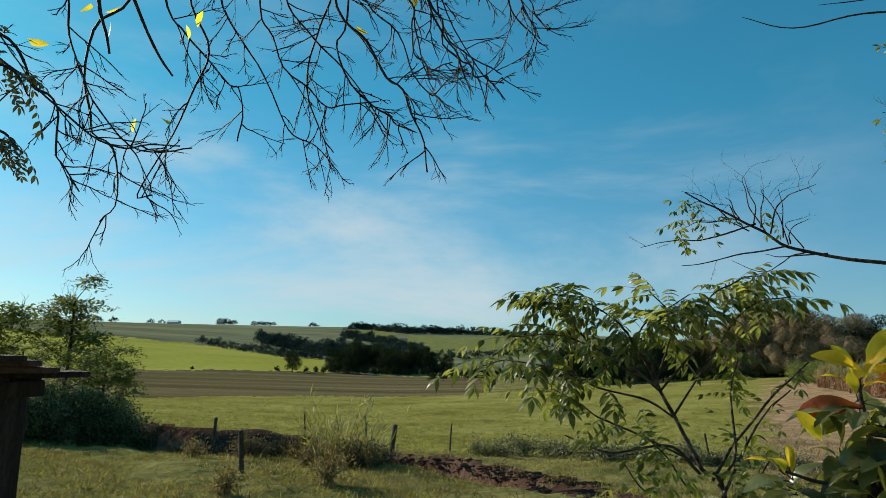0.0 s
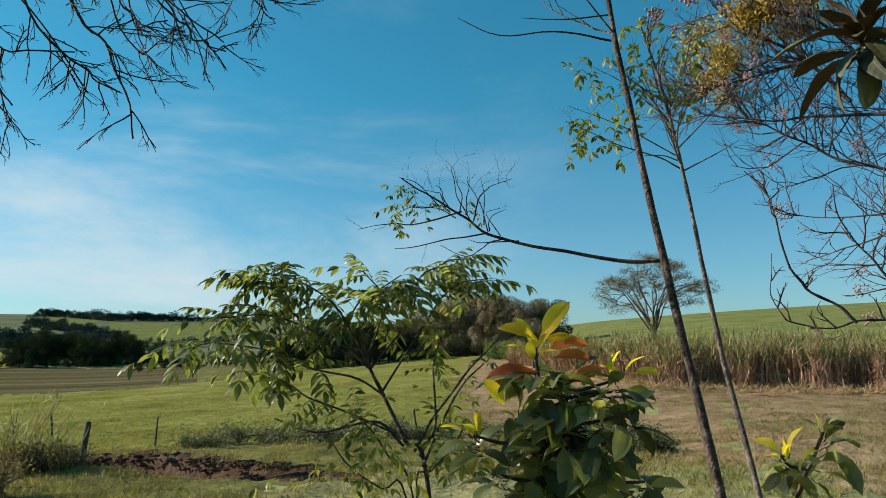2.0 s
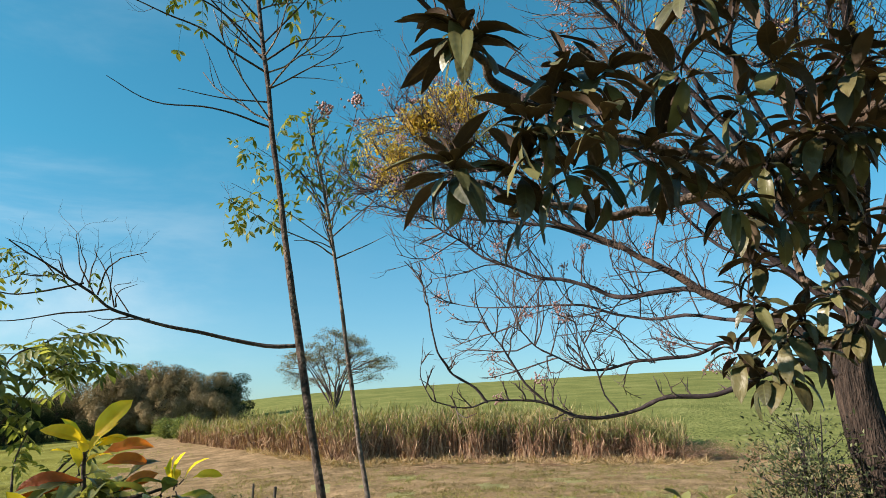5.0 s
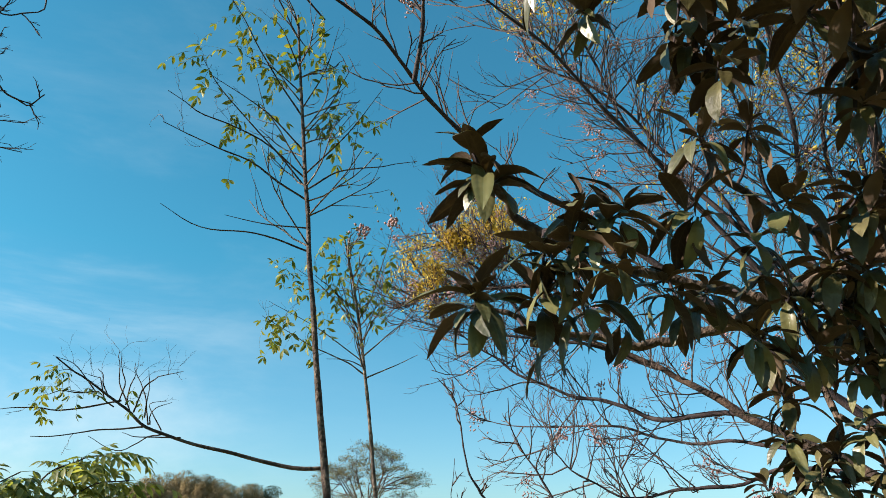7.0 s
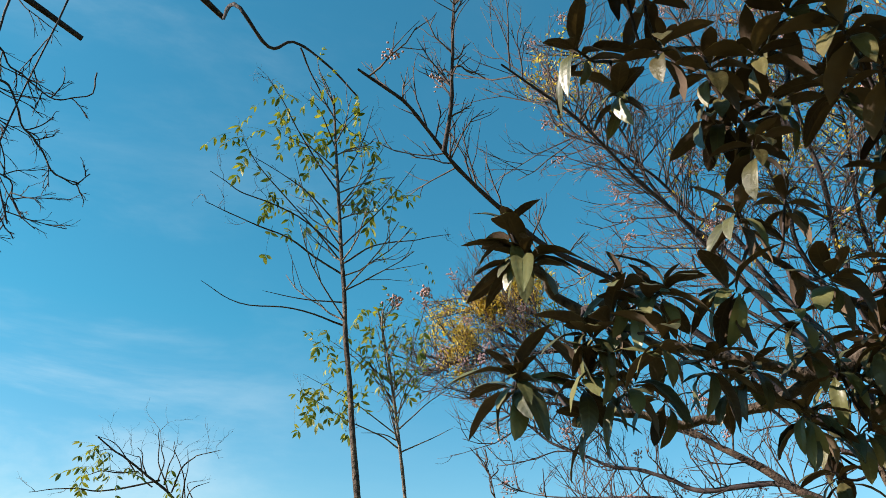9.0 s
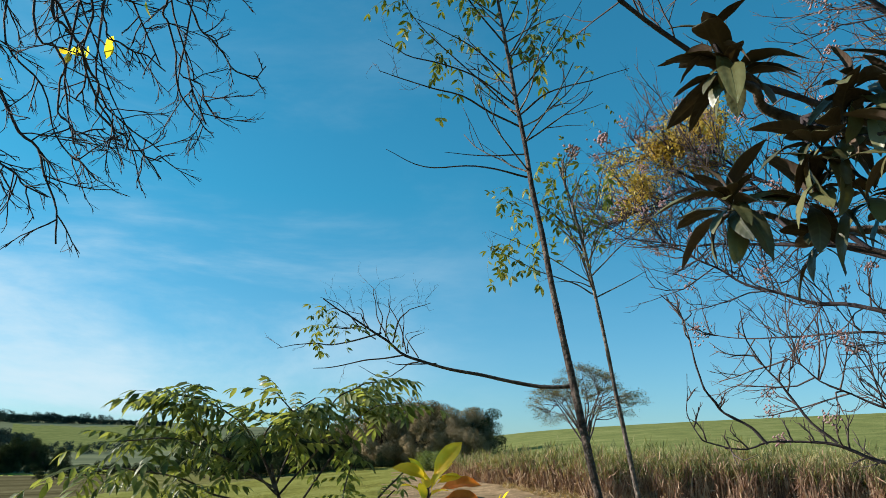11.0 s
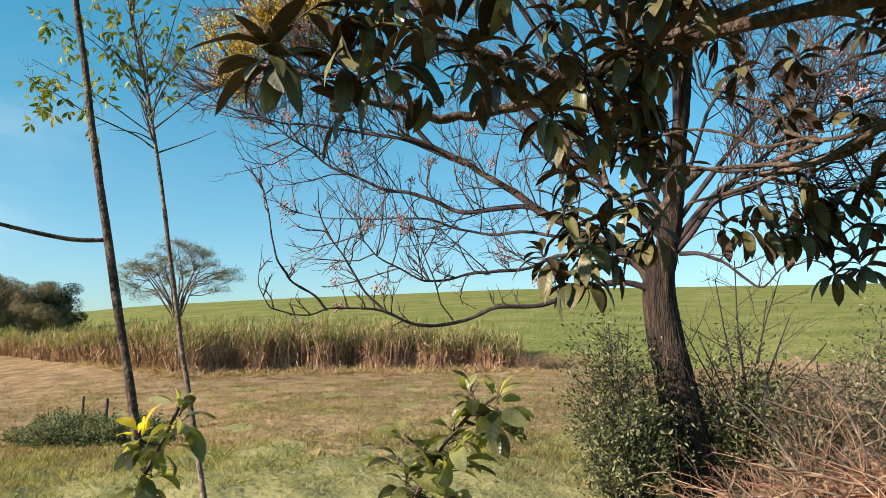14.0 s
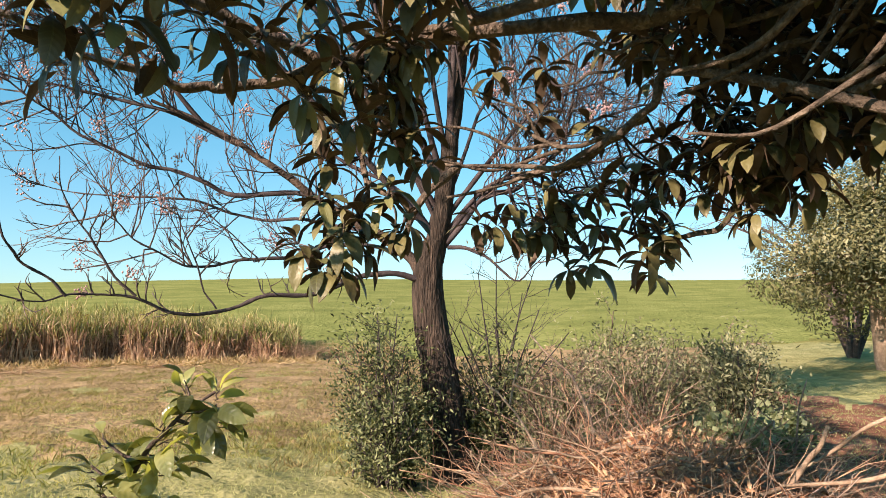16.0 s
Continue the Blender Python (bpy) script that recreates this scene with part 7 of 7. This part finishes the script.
    return ob


R = np.random.default_rng(101)
for az, r, s, h, n, lab in ((73.4, 8.2, 0.34, 1.5, 12, "leafy thicket of small dark leaves at the tree's foot"), (73.8, 8.0, 0.38, 1.1, 12, "leafy thicket of small dark leaves at the tree's foot"), (72.6, 8.0, 0.36, 0.9, 9, "leafy thicket of small dark leaves at the tree's foot"),
                            (72.4, 8.4, 0.26, 2.1, 6, "thin upright leafy shoots beside the trunk"), (71.0, 8.5, 0.24, 1.7, 5, "thin upright leafy shoots beside the trunk"), (73.8, 8.4, 0.2, 1.95, 5, "thin upright leafy shoots beside the trunk"),
                            (74.9, 8.35, 0.34, 1.3, 10, "leafy thicket of small dark leaves at the tree's foot"), (78.0, 9.1, 0.3, 0.9, 12, "low ivy-like growth against the trunk"), (79.6, 9.0, 0.4, 0.9, 12, "low ivy-like growth against the trunk")):
    bush("thicket", on_ground(az, r), s, h, R, M_THICKET, lab, stems=n, leaf=0.058, per=4, low=0.02 if h < 1.55 else 0.3)
for az, r, s, h, p, b in ((84.5, 9.6, 0.8, 1.25, 4, 0.5), (87.0, 10.0, 0.9, 1.45, 4, 0.45), (90.2, 10.3, 0.8, 1.75, 6, 0.1), (92.8, 9.6, 0.8, 1.3, 5, 0.3), (95.0, 11.2, 0.8, 1.2, 5, 0.2),
                          (80.5, 9.4, 0.6, 1.3, 5, 0.3), (98.2, 11.5, 0.7, 1.3, 6, 0.2)):
    bush("scrub_bush", on_ground(az, r), s, h, R, M_SCRUB, "scrubby bush with small dusty green leaves", stems=18, leaf=0.06, per=p, wood=M_TANGLE, bare=b, twigs=5)
bush("leafy_shoot", on_ground(81.6, 9.2), 0.2, 1.75, R, M_THICKET, "narrow dark leafy shoot rising out of the scrub", stems=9, leaf=0.07, per=7, low=0.1)
bush("fern_bush", on_ground(99.3, 9.8), 0.5, 1.15, R, M_SCRUB, "bush with upright dark feathery leaves", stems=14, leaf=0.075, per=7, shape=LEAF_LOW)
for az, r in ((98.4, 8.3), (100.6, 8.0), (101.8, 8.8), (99.6, 7.6)):
    bush("broad_leaved_weed", on_ground(az, r), 0.4, 0.42, R, M_BUSH, "low weed with broad pale green leaves", stems=12, leaf=0.075, per=4, shape=leaf_shape(0.8, 2, 0.1, 0.2), category="weed", reach=0.5)
bush("dry_shrub", on_ground(81.6, 9.1), 1.1, 2.7, R, M_SCRUB, "thin dry shrub of bare dark shoots", stems=11, per=1, leaf=0.05, bare=0.9, wood=M_TWIG, low=0.4)
bush("dry_shrub", on_ground(85.8, 8.9), 1.0, 1.3, R, M_SCRUB, "thin dry shrub of tangled brown shoots", stems=14, per=2, leaf=0.06, bare=0.4, wood=M_TANGLE)
bush("dry_shrub", on_ground(89.5, 9.0), 1.0, 1.1, R, M_SCRUB, "thin dry shrub of tangled brown shoots", stems=14, per=2, leaf=0.06, bare=0.4, wood=M_TANGLE)

M_EVER = material("olive_leaves", [(0.045, 0.047, 0.020), (0.105, 0.105, 0.046), (0.24, 0.222, 0.115)], 2.0, 0.5, thin=0.25, island=0.4)
# the evergreen beside the red earth, and the bare tree beyond it
EVER = make_tree("evergreen_tree", 6.2, 3.0, R, M_EVER, "dense evergreen tree with a stout forked trunk", lobes=46, cards=1150, card=0.12, trunk=0.36, low=0.12, wood=M_STICK)
EVER.matrix_basis = settle(EVER, 108.5, 21, 40, 1.0)
b = on_ground(106, 27)
ob = thing("bare_tree", b, "leafless tree with fine spreading twigs", "tree")
g, tw, tips = Geo(), Geo(), []
for k in range(7):
    a = k * 2.4
    ln = limb(g, 0.11, 0.03, b - [0, 0, 0.2], b + [math.cos(a) * 1.5, math.sin(a) * 1.5, 3.4], b + [math.cos(a) * 4.6, math.sin(a) * 4.6, 5.2 + 1.4 * (k % 3)], rng=R, sides=5, wiggle=0.05)
    dress(tw, ln, 20, 1.4, 0.02, R, depth=2, lift=0.1, up=0.3, lo=0.3, kids=4)
part("trunk", g, M_PINKTWIG, ob)
part("twig", tw, M_PINKTWIG, ob)["kind"] = "stuff"

# ---- brush heap ----


def brush_heap(rng):
    c = on_ground(91, 6.4)
    ob = thing("brush_heap", c, "heap of cut dry branches and reddish dead leaves", "brush", kind="stuff")
    g, lv, pale = Geo(), Geo(), Geo()
    mound = Geo()
    n = 36
    uu, vv = np.meshgrid(np.linspace(0, 2 * np.pi, n, endpoint=False), np.linspace(0, 1, 12), indexing="ij")
    lift = 0.34 * np.cos(vv * np.pi / 2) * (1 + 0.18 * np.sin(uu * 5) + 0.12 * np.sin(uu * 9 + 1))
    az, rr = 94 + np.cos(uu) * vv * 12.5, 6.7 + np.sin(uu) * vv * 1.7
    x, y = rr * np.sin(np.radians(az)), rr * np.cos(np.radians(az))
    v = np.stack([x, y, ground_z(x, y) + lift - 0.05 + rng.normal(0, 0.05, x.shape) * (vv < 0.95)], -1).reshape(-1, 3)
    i, j = np.meshgrid(np.arange(n), np.arange(11), indexing="ij")
    mound.add(v, np.stack([i * 12 + j, ((i + 1) % n) * 12 + j, ((i + 1) % n) * 12 + j + 1, i * 12 + j + 1], -1).reshape(-1, 4))
    for _ in range(2000):
        u, w = rng.uniform(0, 2 * math.pi), math.sqrt(rng.random())
        a, r = 94 + math.cos(u) * w * 12.5, 6.7 + math.sin(u) * w * 1.7
        p = on_ground(a, r)
        p[2] += rng.uniform(0, 0.42) * math.cos(w * math.pi / 2) + 0.02
        way = np.array([rng.normal(0, 1), rng.normal(0, 1), rng.normal(0.0, 0.16)])
        sprig(g if rng.random() < 0.72 else pale, p, way, rng.uniform(0.25, 1.1), 0.0035 + 0.008 * rng.random() ** 3, rng, depth=1 if rng.random() < 0.6 else 0, lift=0.0, wiggle=0.38, kids=3, spread=0.9)
    n = 3000
    u, w = rng.uniform(0, 2 * np.pi, n), np.sqrt(rng.random(n))
    a, r = 94 + np.cos(u) * w * 12.8, 6.7 + np.sin(u) * w * 1.75
    x, y = r * np.sin(np.radians(a)), r * np.cos(np.radians(a))
    at = np.stack([x, y, ground_z(x, y) + (0.2 + 0.75 * rng.random(n) ** 0.6) * 0.62 * np.cos(w * np.pi / 2) + 0.02], -1)
    place_many(lv, LEAF_MID, at, rng.normal(0, 1, (n, 3)), rng.uniform(0.04, 0.10, n), rng, 0.3)
    kinds = []
    for k in range(6):
        st = Geo()
        ln = limb(st, 0.014, 0.006, (0, 0, 0), (0.35, 0.05 * rng.normal(), 0.02), (0.7, 0.08 * rng.normal(), 0.0), (1.0, 0.1 * rng.normal(), 0.03), rng=rng, sides=6, wiggle=0.012, knots=0.1)
        dress(st, ln, 4, 0.3, 0.006, rng, depth=1, lift=0, up=0.0, lo=0.3, wiggle=0.4, kids=2)
        kinds.append(st.mesh("stick", (M_STICK, M_BRUSH, M_TANGLE)[k % 3]))
    for k in range(90):
        u, w = rng.uniform(0, 2 * math.pi), math.sqrt(rng.random())
        p = on_ground(94 + math.cos(u) * w * 12, 6.6 + math.sin(u) * w * 1.7)
        p[2] += 0.42 * math.cos(w * math.pi / 2) + 0.03
        so = part("stick", kinds[k % 6], None, ob)
        so.matrix_basis = basis(p, (rng.normal(), rng.normal(), rng.normal(0.05, 0.2)), (rng.normal(0, 0.4), rng.normal(0, 0.4), 1), rng.uniform(0.4, 1.3))
    part("litter", mound, M_BRUSH, ob)
    part("branch", g, M_BRUSH, ob)["kind"] = "stuff"
    part("branch", pale, M_STICK, ob, "bleached straw-coloured twigs")["kind"] = "stuff"
    part("dead_leaf", lv, M_DEADLEAF, ob)["kind"] = "stuff"


R = np.random.default_rng(111)
brush_heap(R)


def fallen_stick(label, r0, r1, *pts, forks=()):
    ob = thing("dead_branch", pts[0], label, "branch", "dead branches on the heap")
    g = Geo()
    limb(g, r0 * 0.5, r1 * 0.5, *pts, rng=R, sides=7, wiggle=0.008, knots=0.08)
    for f in forks:
        limb(g, r1 * 0.9, r1 * 0.4, *f, rng=R, sides=5, wiggle=0.006)
    part("wood", g, M_STICK, ob)


fallen_stick("pale forked dead branch leaning out of the heap", 0.030, 0.016, (6.23, 0.30, 0.20), (6.57, 0.53, 0.42), (6.88, 0.78, 0.69), (7.17, 1.00, 0.85),
    forks=[((7.17, 0.98, 0.83), (7.16, 1.07, 0.90), (7.15, 1.14, 0.96)), ((7.18, 0.87, 0.73), (7.23, 0.85, 0.90), (7.27, 0.79, 1.06)), ((7.20, 0.84, 0.91), (7.28, 0.49, 0.78), (7.35, 0.16, 0.69))])
fallen_stick("long dry branch lying on red earth", 0.03, 0.015, (5.74, -2.16, 0.99), (5.91, -1.72, 0.70), (6.01, -1.49, 0.50), (6.14, -1.01, 0.34), (6.25, -0.40, 0.28))
fallen_stick("thick broken dry branch", 0.045, 0.03, (5.87, -1.34, 0.38), (5.88, -1.50, 0.62), (5.88, -1.60, 0.80))
fallen_stick("long dry branch lying on red earth", 0.04, 0.02, (5.31, -2.05, 0.75), (5.39, -1.70, 0.55), (5.49, -1.20, 0.46))
fallen_stick("thin curved dry branch", 0.02, 0.008, (5.96, 0.80, 0.20), (6.11, 0.48, 0.36), (6.20, 0.21, 0.34), (6.27, -0.05, 0.27))
fallen_stick("thin curved dry branch", 0.018, 0.008, (6.54, -0.71, 0.72), (6.66, -0.38, 0.56), (6.79, -0.06, 0.47), (6.86, 0.43, 0.28))

# ---- trees and bush by the old shelter ----


def airy_tree(az, r, height, spread, rng, label):
    b = on_ground(az, r)
    ob = thing("airy_tree", b, label, "tree", "airy trees")
    g, lv, tips = Geo(), Geo(), []
    up = limb(g, 0.06, 0.02, b - [0, 0, 0.1], b + [0.05, 0, height * 0.45], b + [0.0, 0.1, height * 0.85], rng=rng, sides=6)
    for k in range(17):
        a = k * 2.4 + rng.normal(0, 0.3)
        f = 0.36 + 0.64 * k / 16
        s = up[min(int(f * (len(up) - 1)), len(up) - 1)]
        reach = spread * (1.25 - 0.75 * f) * rng.uniform(0.75, 1.15)
        tip = s + np.array([math.cos(a) * reach, math.sin(a) * reach, height * 0.16 * rng.uniform(0.5, 1.2)])
        ln = limb(g, 0.018, 0.006, s, (s + tip) / 2 - [0, 0, 0.05], tip, rng=rng, sides=4)
        dress(g, ln, 5, 0.35, 0.005, rng, depth=1, lift=0.2, up=0.4, lo=0.4, kids=3, tips=tips)
        for _ in range(4):
            c = ln[int(rng.integers(len(ln) // 2, len(ln)))] + rng.normal(0, 0.12, 3) * [1, 1, 0.5]
            wide = rng.uniform(0.14, 0.26)
            n = 60
            q = rng.normal(0, 1, (n, 3)) * [wide, wide, 0.045]
            q[:, 2] -= 0.5 * (q[:, 0] ** 2 + q[:, 1] ** 2)
            place_many(lv, LEAF_LOW, c + q, rng.normal(0, 1, (n, 3)) * [1, 1, 0.4], rng.uniform(0.10, 0.17, n), rng, 0.75)
    part("trunk", g, M_TWIG, ob)
    part("crown", lv, M_FEATHER, ob)


R = np.random.default_rng(121)
airy_tree(-33.3, 20, 3.9, 1.0, R, "thin airy tree with layered feathery foliage")
airy_tree(-30.8, 22, 2.3, 1.0, R, "low spreading tree with pale feathery leaves")
airy_tree(-38.5, 20, 3.2, 1.3, R, "thin airy tree with layered feathery foliage")
airy_tree(-36.2, 23, 2.5, 1.5, R, "low spreading tree with pale feathery leaves")
for az, r, s, h in ((-30.4, 17, 0.8, 1.0), (-32.2, 16.5, 0.9, 1.0), (-34.6, 17, 0.9, 0.95), (-29.0, 17.5, 0.6, 0.7)):
    bush("dark_bush", on_ground(az, r), s, h, R, M_THICKET, "dense dark green bush in the meadow", stems=30, leaf=0.065, per=34, twigs=3, reach=1.5)
# growth along the ditch and fence
for az, r, s, h in ((-24.5, 15.8, 0.5, 0.6), (-22.5, 16, 0.5, 0.55), (-20, 14.2, 0.5, 0.5), (-18, 15, 0.6, 0.55), (-15.8, 14.2, 0.5, 0.5), (-11.5, 13.0, 0.5, 0.55), (-9.6, 13.2, 0.45, 0.45)):
    bush("weed_clump", on_ground(az, r - 0.9), s * 0.7, h * 0.5, R, M_RUSSET, "low brownish weed clump by the fence", stems=14, leaf=0.06, per=5, category="weed", twigs=3)
for az, r, s, h in ((-21.5, 8.6, 0.35, 0.6), (-13.5, 9.4, 0.4, 0.75), (-10.2, 11.8, 0.45, 0.8), (-15.4, 12.2, 0.4, 0.6), (-24, 12.8, 0.4, 0.5)):
    bush("weed_clump", on_ground(az, r), s * 0.7, h * 0.5, R, M_WITHER, "low withered weed clump in the meadow", stems=9, leaf=0.05, per=3, category="weed", wood=M_WITHER, twigs=3)
for az, r, s, h in ((2.0, 17, 0.8, 0.45), (5.0, 17.4, 0.9, 0.5), (8.0, 17.2, 0.9, 0.5), (11, 17.6, 0.9, 0.5), (14, 18, 0.9, 0.55), (17.5, 18, 0.9, 0.5), (-1.0, 17, 0.7, 0.4), (20.5, 18.6, 0.9, 0.5),
                    (29.4, 17.2, 0.9, 0.7), (31.4, 17.0, 1.0, 0.75), (33.4, 16.8, 0.9, 0.7), (35.4, 16.6, 0.8, 0.55), (28.4, 19.2, 0.9, 0.9), (30.4, 19.0, 1.0, 1.0), (32.6, 18.8, 0.8, 0.8), (34.6, 18.4, 0.7, 0.6), (27.0, 17.8, 0.7, 0.5)):
    # from 25 degrees on, darker leaves also stand in for the ditch's shade
    bush("ditch_bush", on_ground(az + float(R.uniform(-1, 1)), r + float(R.uniform(-0.8, 0.8))), s * float(R.uniform(0.7, 1.2)), h * float(R.uniform(0.35, 0.75) if az < 25 else R.uniform(0.5, 0.85)), R, M_SCRUB if az < 25 else M_THICKET, "low dark green growth along the ditch", stems=14, leaf=0.065, per=12, twigs=3)
for az, r, h in ((24.6, 78, 1.5), (23.2, 82, 1.6)):
    bush("field_bush", on_ground(az, r), 1.7, h, R, M_FEATHER, "rounded green bush at the edge of the cane", stems=26, leaf=0.22, per=14, twigs=3)
for az, r in ((41.5, 33), (44, 36), (48, 38), (53, 37), (57, 40), (60, 39)):
    bush("straw_clump", on_ground(az, r), 1.4, 0.11, R, M_CANE, "low heap of dry straw before the cane", stems=12, leaf=0.14, per=4, shape=LEAF_LOW_NARROW, wood=M_CANE, category="grass", twigs=3)

for az, r in ((62.6, 40.5), (63.8, 40), (65.0, 40.5), (66.5, 41), (68.5, 41), (71, 41)):
    bush("withered_bush", on_ground(az, r), 1.0, 0.75, R, M_CANE, "low withered bush at the end of the cane", stems=20, leaf=0.14, per=4, shape=LEAF_LOW_NARROW, wood=M_TANGLE, twigs=3)


def tall_grass_clump(az, r, height, rng):
    b = on_ground(az, r)
    ob = thing("tall_grass_clump", b, "clump of tall yellowish grass with feathery plumes", "grass")
    g, pl = Geo(), Geo()
    for _ in range(38):
        sp_ = rng.normal(0, 0.22, 2)
        d = unit([sp_[0] * 1.2 + rng.normal(0, 0.12), sp_[1] * 1.2 + rng.normal(0, 0.12), 1])
        h = height * rng.uniform(0.4, 1.0)
        p0 = b + [sp_[0], sp_[1], -0.03]
        ln = curve_path([p0, p0 + d * h * 0.6, p0 + d * h + [d[0] * 0.25, d[1] * 0.25, -0.06]], 4)
        tube(g, ln, 0.008, 0.003, 3)
        n = 5
        at = ln[rng.integers(2, len(ln), n)]
        place_many(pl, LEAF_LOW_NARROW, at, rng.normal(0, 0.6, (n, 3)) + [0, 0, 0.5], rng.uniform(0.12, 0.32, n), rng, 0.3)
    part("stalk", g, M_DRYBLADE, ob)["kind"] = "stuff"
    part("blade", pl, M_LAWNBLADE, ob)["kind"] = "stuff"


tall_grass_clump(-12.9, 12.4, 1.35, R)
tall_grass_clump(-13.8, 12.7, 1.0, R)
tall_grass_clump(-11.9, 12.6, 0.8, R)

# ---- fence ----


def fence_post(az, r, height, width, rng, label="weathered dark wooden fence post standing in grass"):
    b = on_ground(az, r)
    ob = thing("fence_post", b, label, "fence post", "fence posts")
    g = Geo()
    lean = rng.normal(0, 0.03, 2)
    limb(g, width, width * 0.8, b - [0, 0, 0.1], b + [lean[0], lean[1], height * 0.5], b + [lean[0] * 2, lean[1] * 2, height], rng=rng, sides=8, wiggle=0.004, knots=0.07)
    top = b + [lean[0] * 2, lean[1] * 2, height]
    limb(g, width * 0.8, 0.008, top, top + [0, 0, 0.012], top + [0, 0, 0.02], rng=rng, sides=8, wiggle=0, knots=0)
    part("post", g, M_POST, ob)
    return top


R = np.random.default_rng(131)
tops = []
for az, r, h, w in ((-22.6, 14.2, 0.75, 0.04), (-20.3, 10.8, 0.62, 0.045), (-8.7, 13.4, 0.80, 0.055)):
    tops.append(fence_post(az, r, h, w, R))
for az, r, h, w in ((-10.6, 19, 0.9, 0.025), (-3.8, 19.2, 0.7, 0.025), (6.6, 19, 0.65, 0.025), (-15.5, 20, 0.8, 0.025), (29.9, 27, 0.6, 0.05), (31.6, 21.5, 0.95, 0.055), (16.5, 18.5, 0.7, 0.03), (19.2, 19, 0.7, 0.03)):
    fence_post(az, r, h, w, R, "thin grey fence stake at the pasture's edge")

# ---- the corner of the old shelter ----


def shelter(rng):
    foot = np.array((-2.08, 2.85, 0.92))
    foot[2] = float(ground_z(foot[0], foot[1]))
    ob = thing("old_shelter", foot, "old dark timber shelter with a board roof", "shelter")
    g = Geo()
    limb(g, 0.06, 0.055, foot - [0, 0, 0.1], (-2.11, 2.88, 1.15), (-2.12, 2.90, 1.39), rng=rng, sides=9, wiggle=0.004, knots=0.05)
    part("post", g, M_OLDWOOD, ob)

    def plank(name, a, b, w, h, mat):
        a, b = np.array(a), np.array(b)
        x = unit(b - a)
        y = unit(np.cross([0, 0, 1], x))
        z = np.cross(x, y)
        bm = bmesh.new()
        bmesh.ops.create_cube(bm, size=1)
        bmesh.ops.bevel(bm, geom=bm.edges[:], offset=0.06, segments=1, affect="EDGES")
        m = Matrix([[*(x * np.linalg.norm(b - a))], [*(y * w)], [*(z * h)]]).transposed().to_4x4()
        bm.transform(Matrix.Translation(((a + b) / 2).tolist()) @ m)
        me = bpy.data.meshes.new(name)
        bm.to_mesh(me)
        bm.free()
        me.materials.append(mat)
        return part(name, me, None, ob)

    plank("beam", (-2.34, 2.73, 1.40), (-2.03, 2.96, 1.42), 0.12, 0.07, M_OLDWOOD)
    plank("beam", (-2.17, 2.67, 1.46), (-2.16, 3.06, 1.47), 0.10, 0.06, M_OLDWOOD)
    plank("roof_board", (-2.31, 2.62, 1.50), (-2.01, 2.98, 1.50), 0.22, 0.028, M_ROOFTILE)
    plank("roof_board", (-2.28, 2.58, 1.53), (-2.05, 2.90, 1.53), 0.22, 0.028, M_ROOFTILE)
    plank("roof_board", (-2.37, 2.70, 1.47), (-1.96, 3.14, 1.48), 0.20, 0.028, M_ROOFTILE)
    plank("roof_board", (-2.25, 2.54, 1.55), (-2.07, 2.82, 1.55), 0.22, 0.026, M_ROOFTILE)


shelter(R)

# leaves of a neighbouring tree at the edge of the view
# a darker leaf material paints these fronds as backlit silhouettes
BACKLIT = [frond(n, R, d, 0.26, 0.4).mesh("compound_leaf", M_LOQUATMASS) for n, d in ((5, 0.5), (6, 0.35))]
nb = on_ground(-52, 5.6)
ob = thing("feathery_tree", nb, "slim tree with drooping pinnate leaves, coloured dark as if backlit", "tree")
g = Geo()
limb(g, 0.07, 0.03, nb - [0, 0, 0.1], nb + [0.1, 0.1, 2.0], nb + [0.2, 0.1, 4.2], rng=R, sides=8)
for pts in (((-3.60, 3.43, 3.11), (-3.26, 3.58, 3.31), (-3.00, 3.72, 3.26), (-2.91, 3.77, 3.13)), ((-3.64, 3.54, 2.73), (-3.30, 3.70, 2.92), (-3.06, 3.82, 2.89), (-2.96, 3.85, 2.79)), ((-3.59, 3.41, 3.20), (-3.21, 3.58, 3.45), (-3.05, 3.67, 3.38))):
    pts = [nb + [0.2, 0.1, 3.4]] + [np.array(q) for q in pts]
    ln = limb(g, 0.018, 0.005, *pts, rng=R, sides=5)
    for k in range(11):
        i = int(R.integers(len(ln) // 2, len(ln) - 1))
        set_frond(BACKLIT[int(R.integers(2))], ob, ln[i], R.normal(0, 0.6, 3) + [0.4, 0, -0.4], R.uniform(0.16, 0.26), R)
part("stem", g, M_TWIG, ob)

# the white shed on the far ridge
sb = on_ground(-26.2, 850, 0)
ob = thing("far_shed", sb, "long low white shed on the far ridge", "shed")
bm = bmesh.new()
bmesh.ops.create_cube(bm, size=1)
bm.transform(Matrix.Translation((sb[0], sb[1], sb[2] + 0.9)) @ Matrix.Diagonal((13, 9, 2, 1)))
me = bpy.data.meshes.new("wall")
bm.to_mesh(me)
bm.free()
me.materials.append(M_WHITE)
part("wall", me, None, ob)
bm = bmesh.new()
rv = [bm.verts.new((sb[0] + sx * 7, sb[1] + sy * 5.2, sb[2] + zz)) for sx in (-1, 1) for sy, zz in ((-1, 1.85), (0, 4.2), (1, 1.85))]
for f in ((0, 1, 4, 3), (1, 2, 5, 4), (0, 3, 5, 2), (0, 2, 1), (3, 4, 5)):
    bm.faces.new([rv[i] for i in f])
me = bpy.data.meshes.new("roof")
bm.to_mesh(me)
bm.free()
me.materials.append(M_WHITE)
part("roof", me, None, ob)
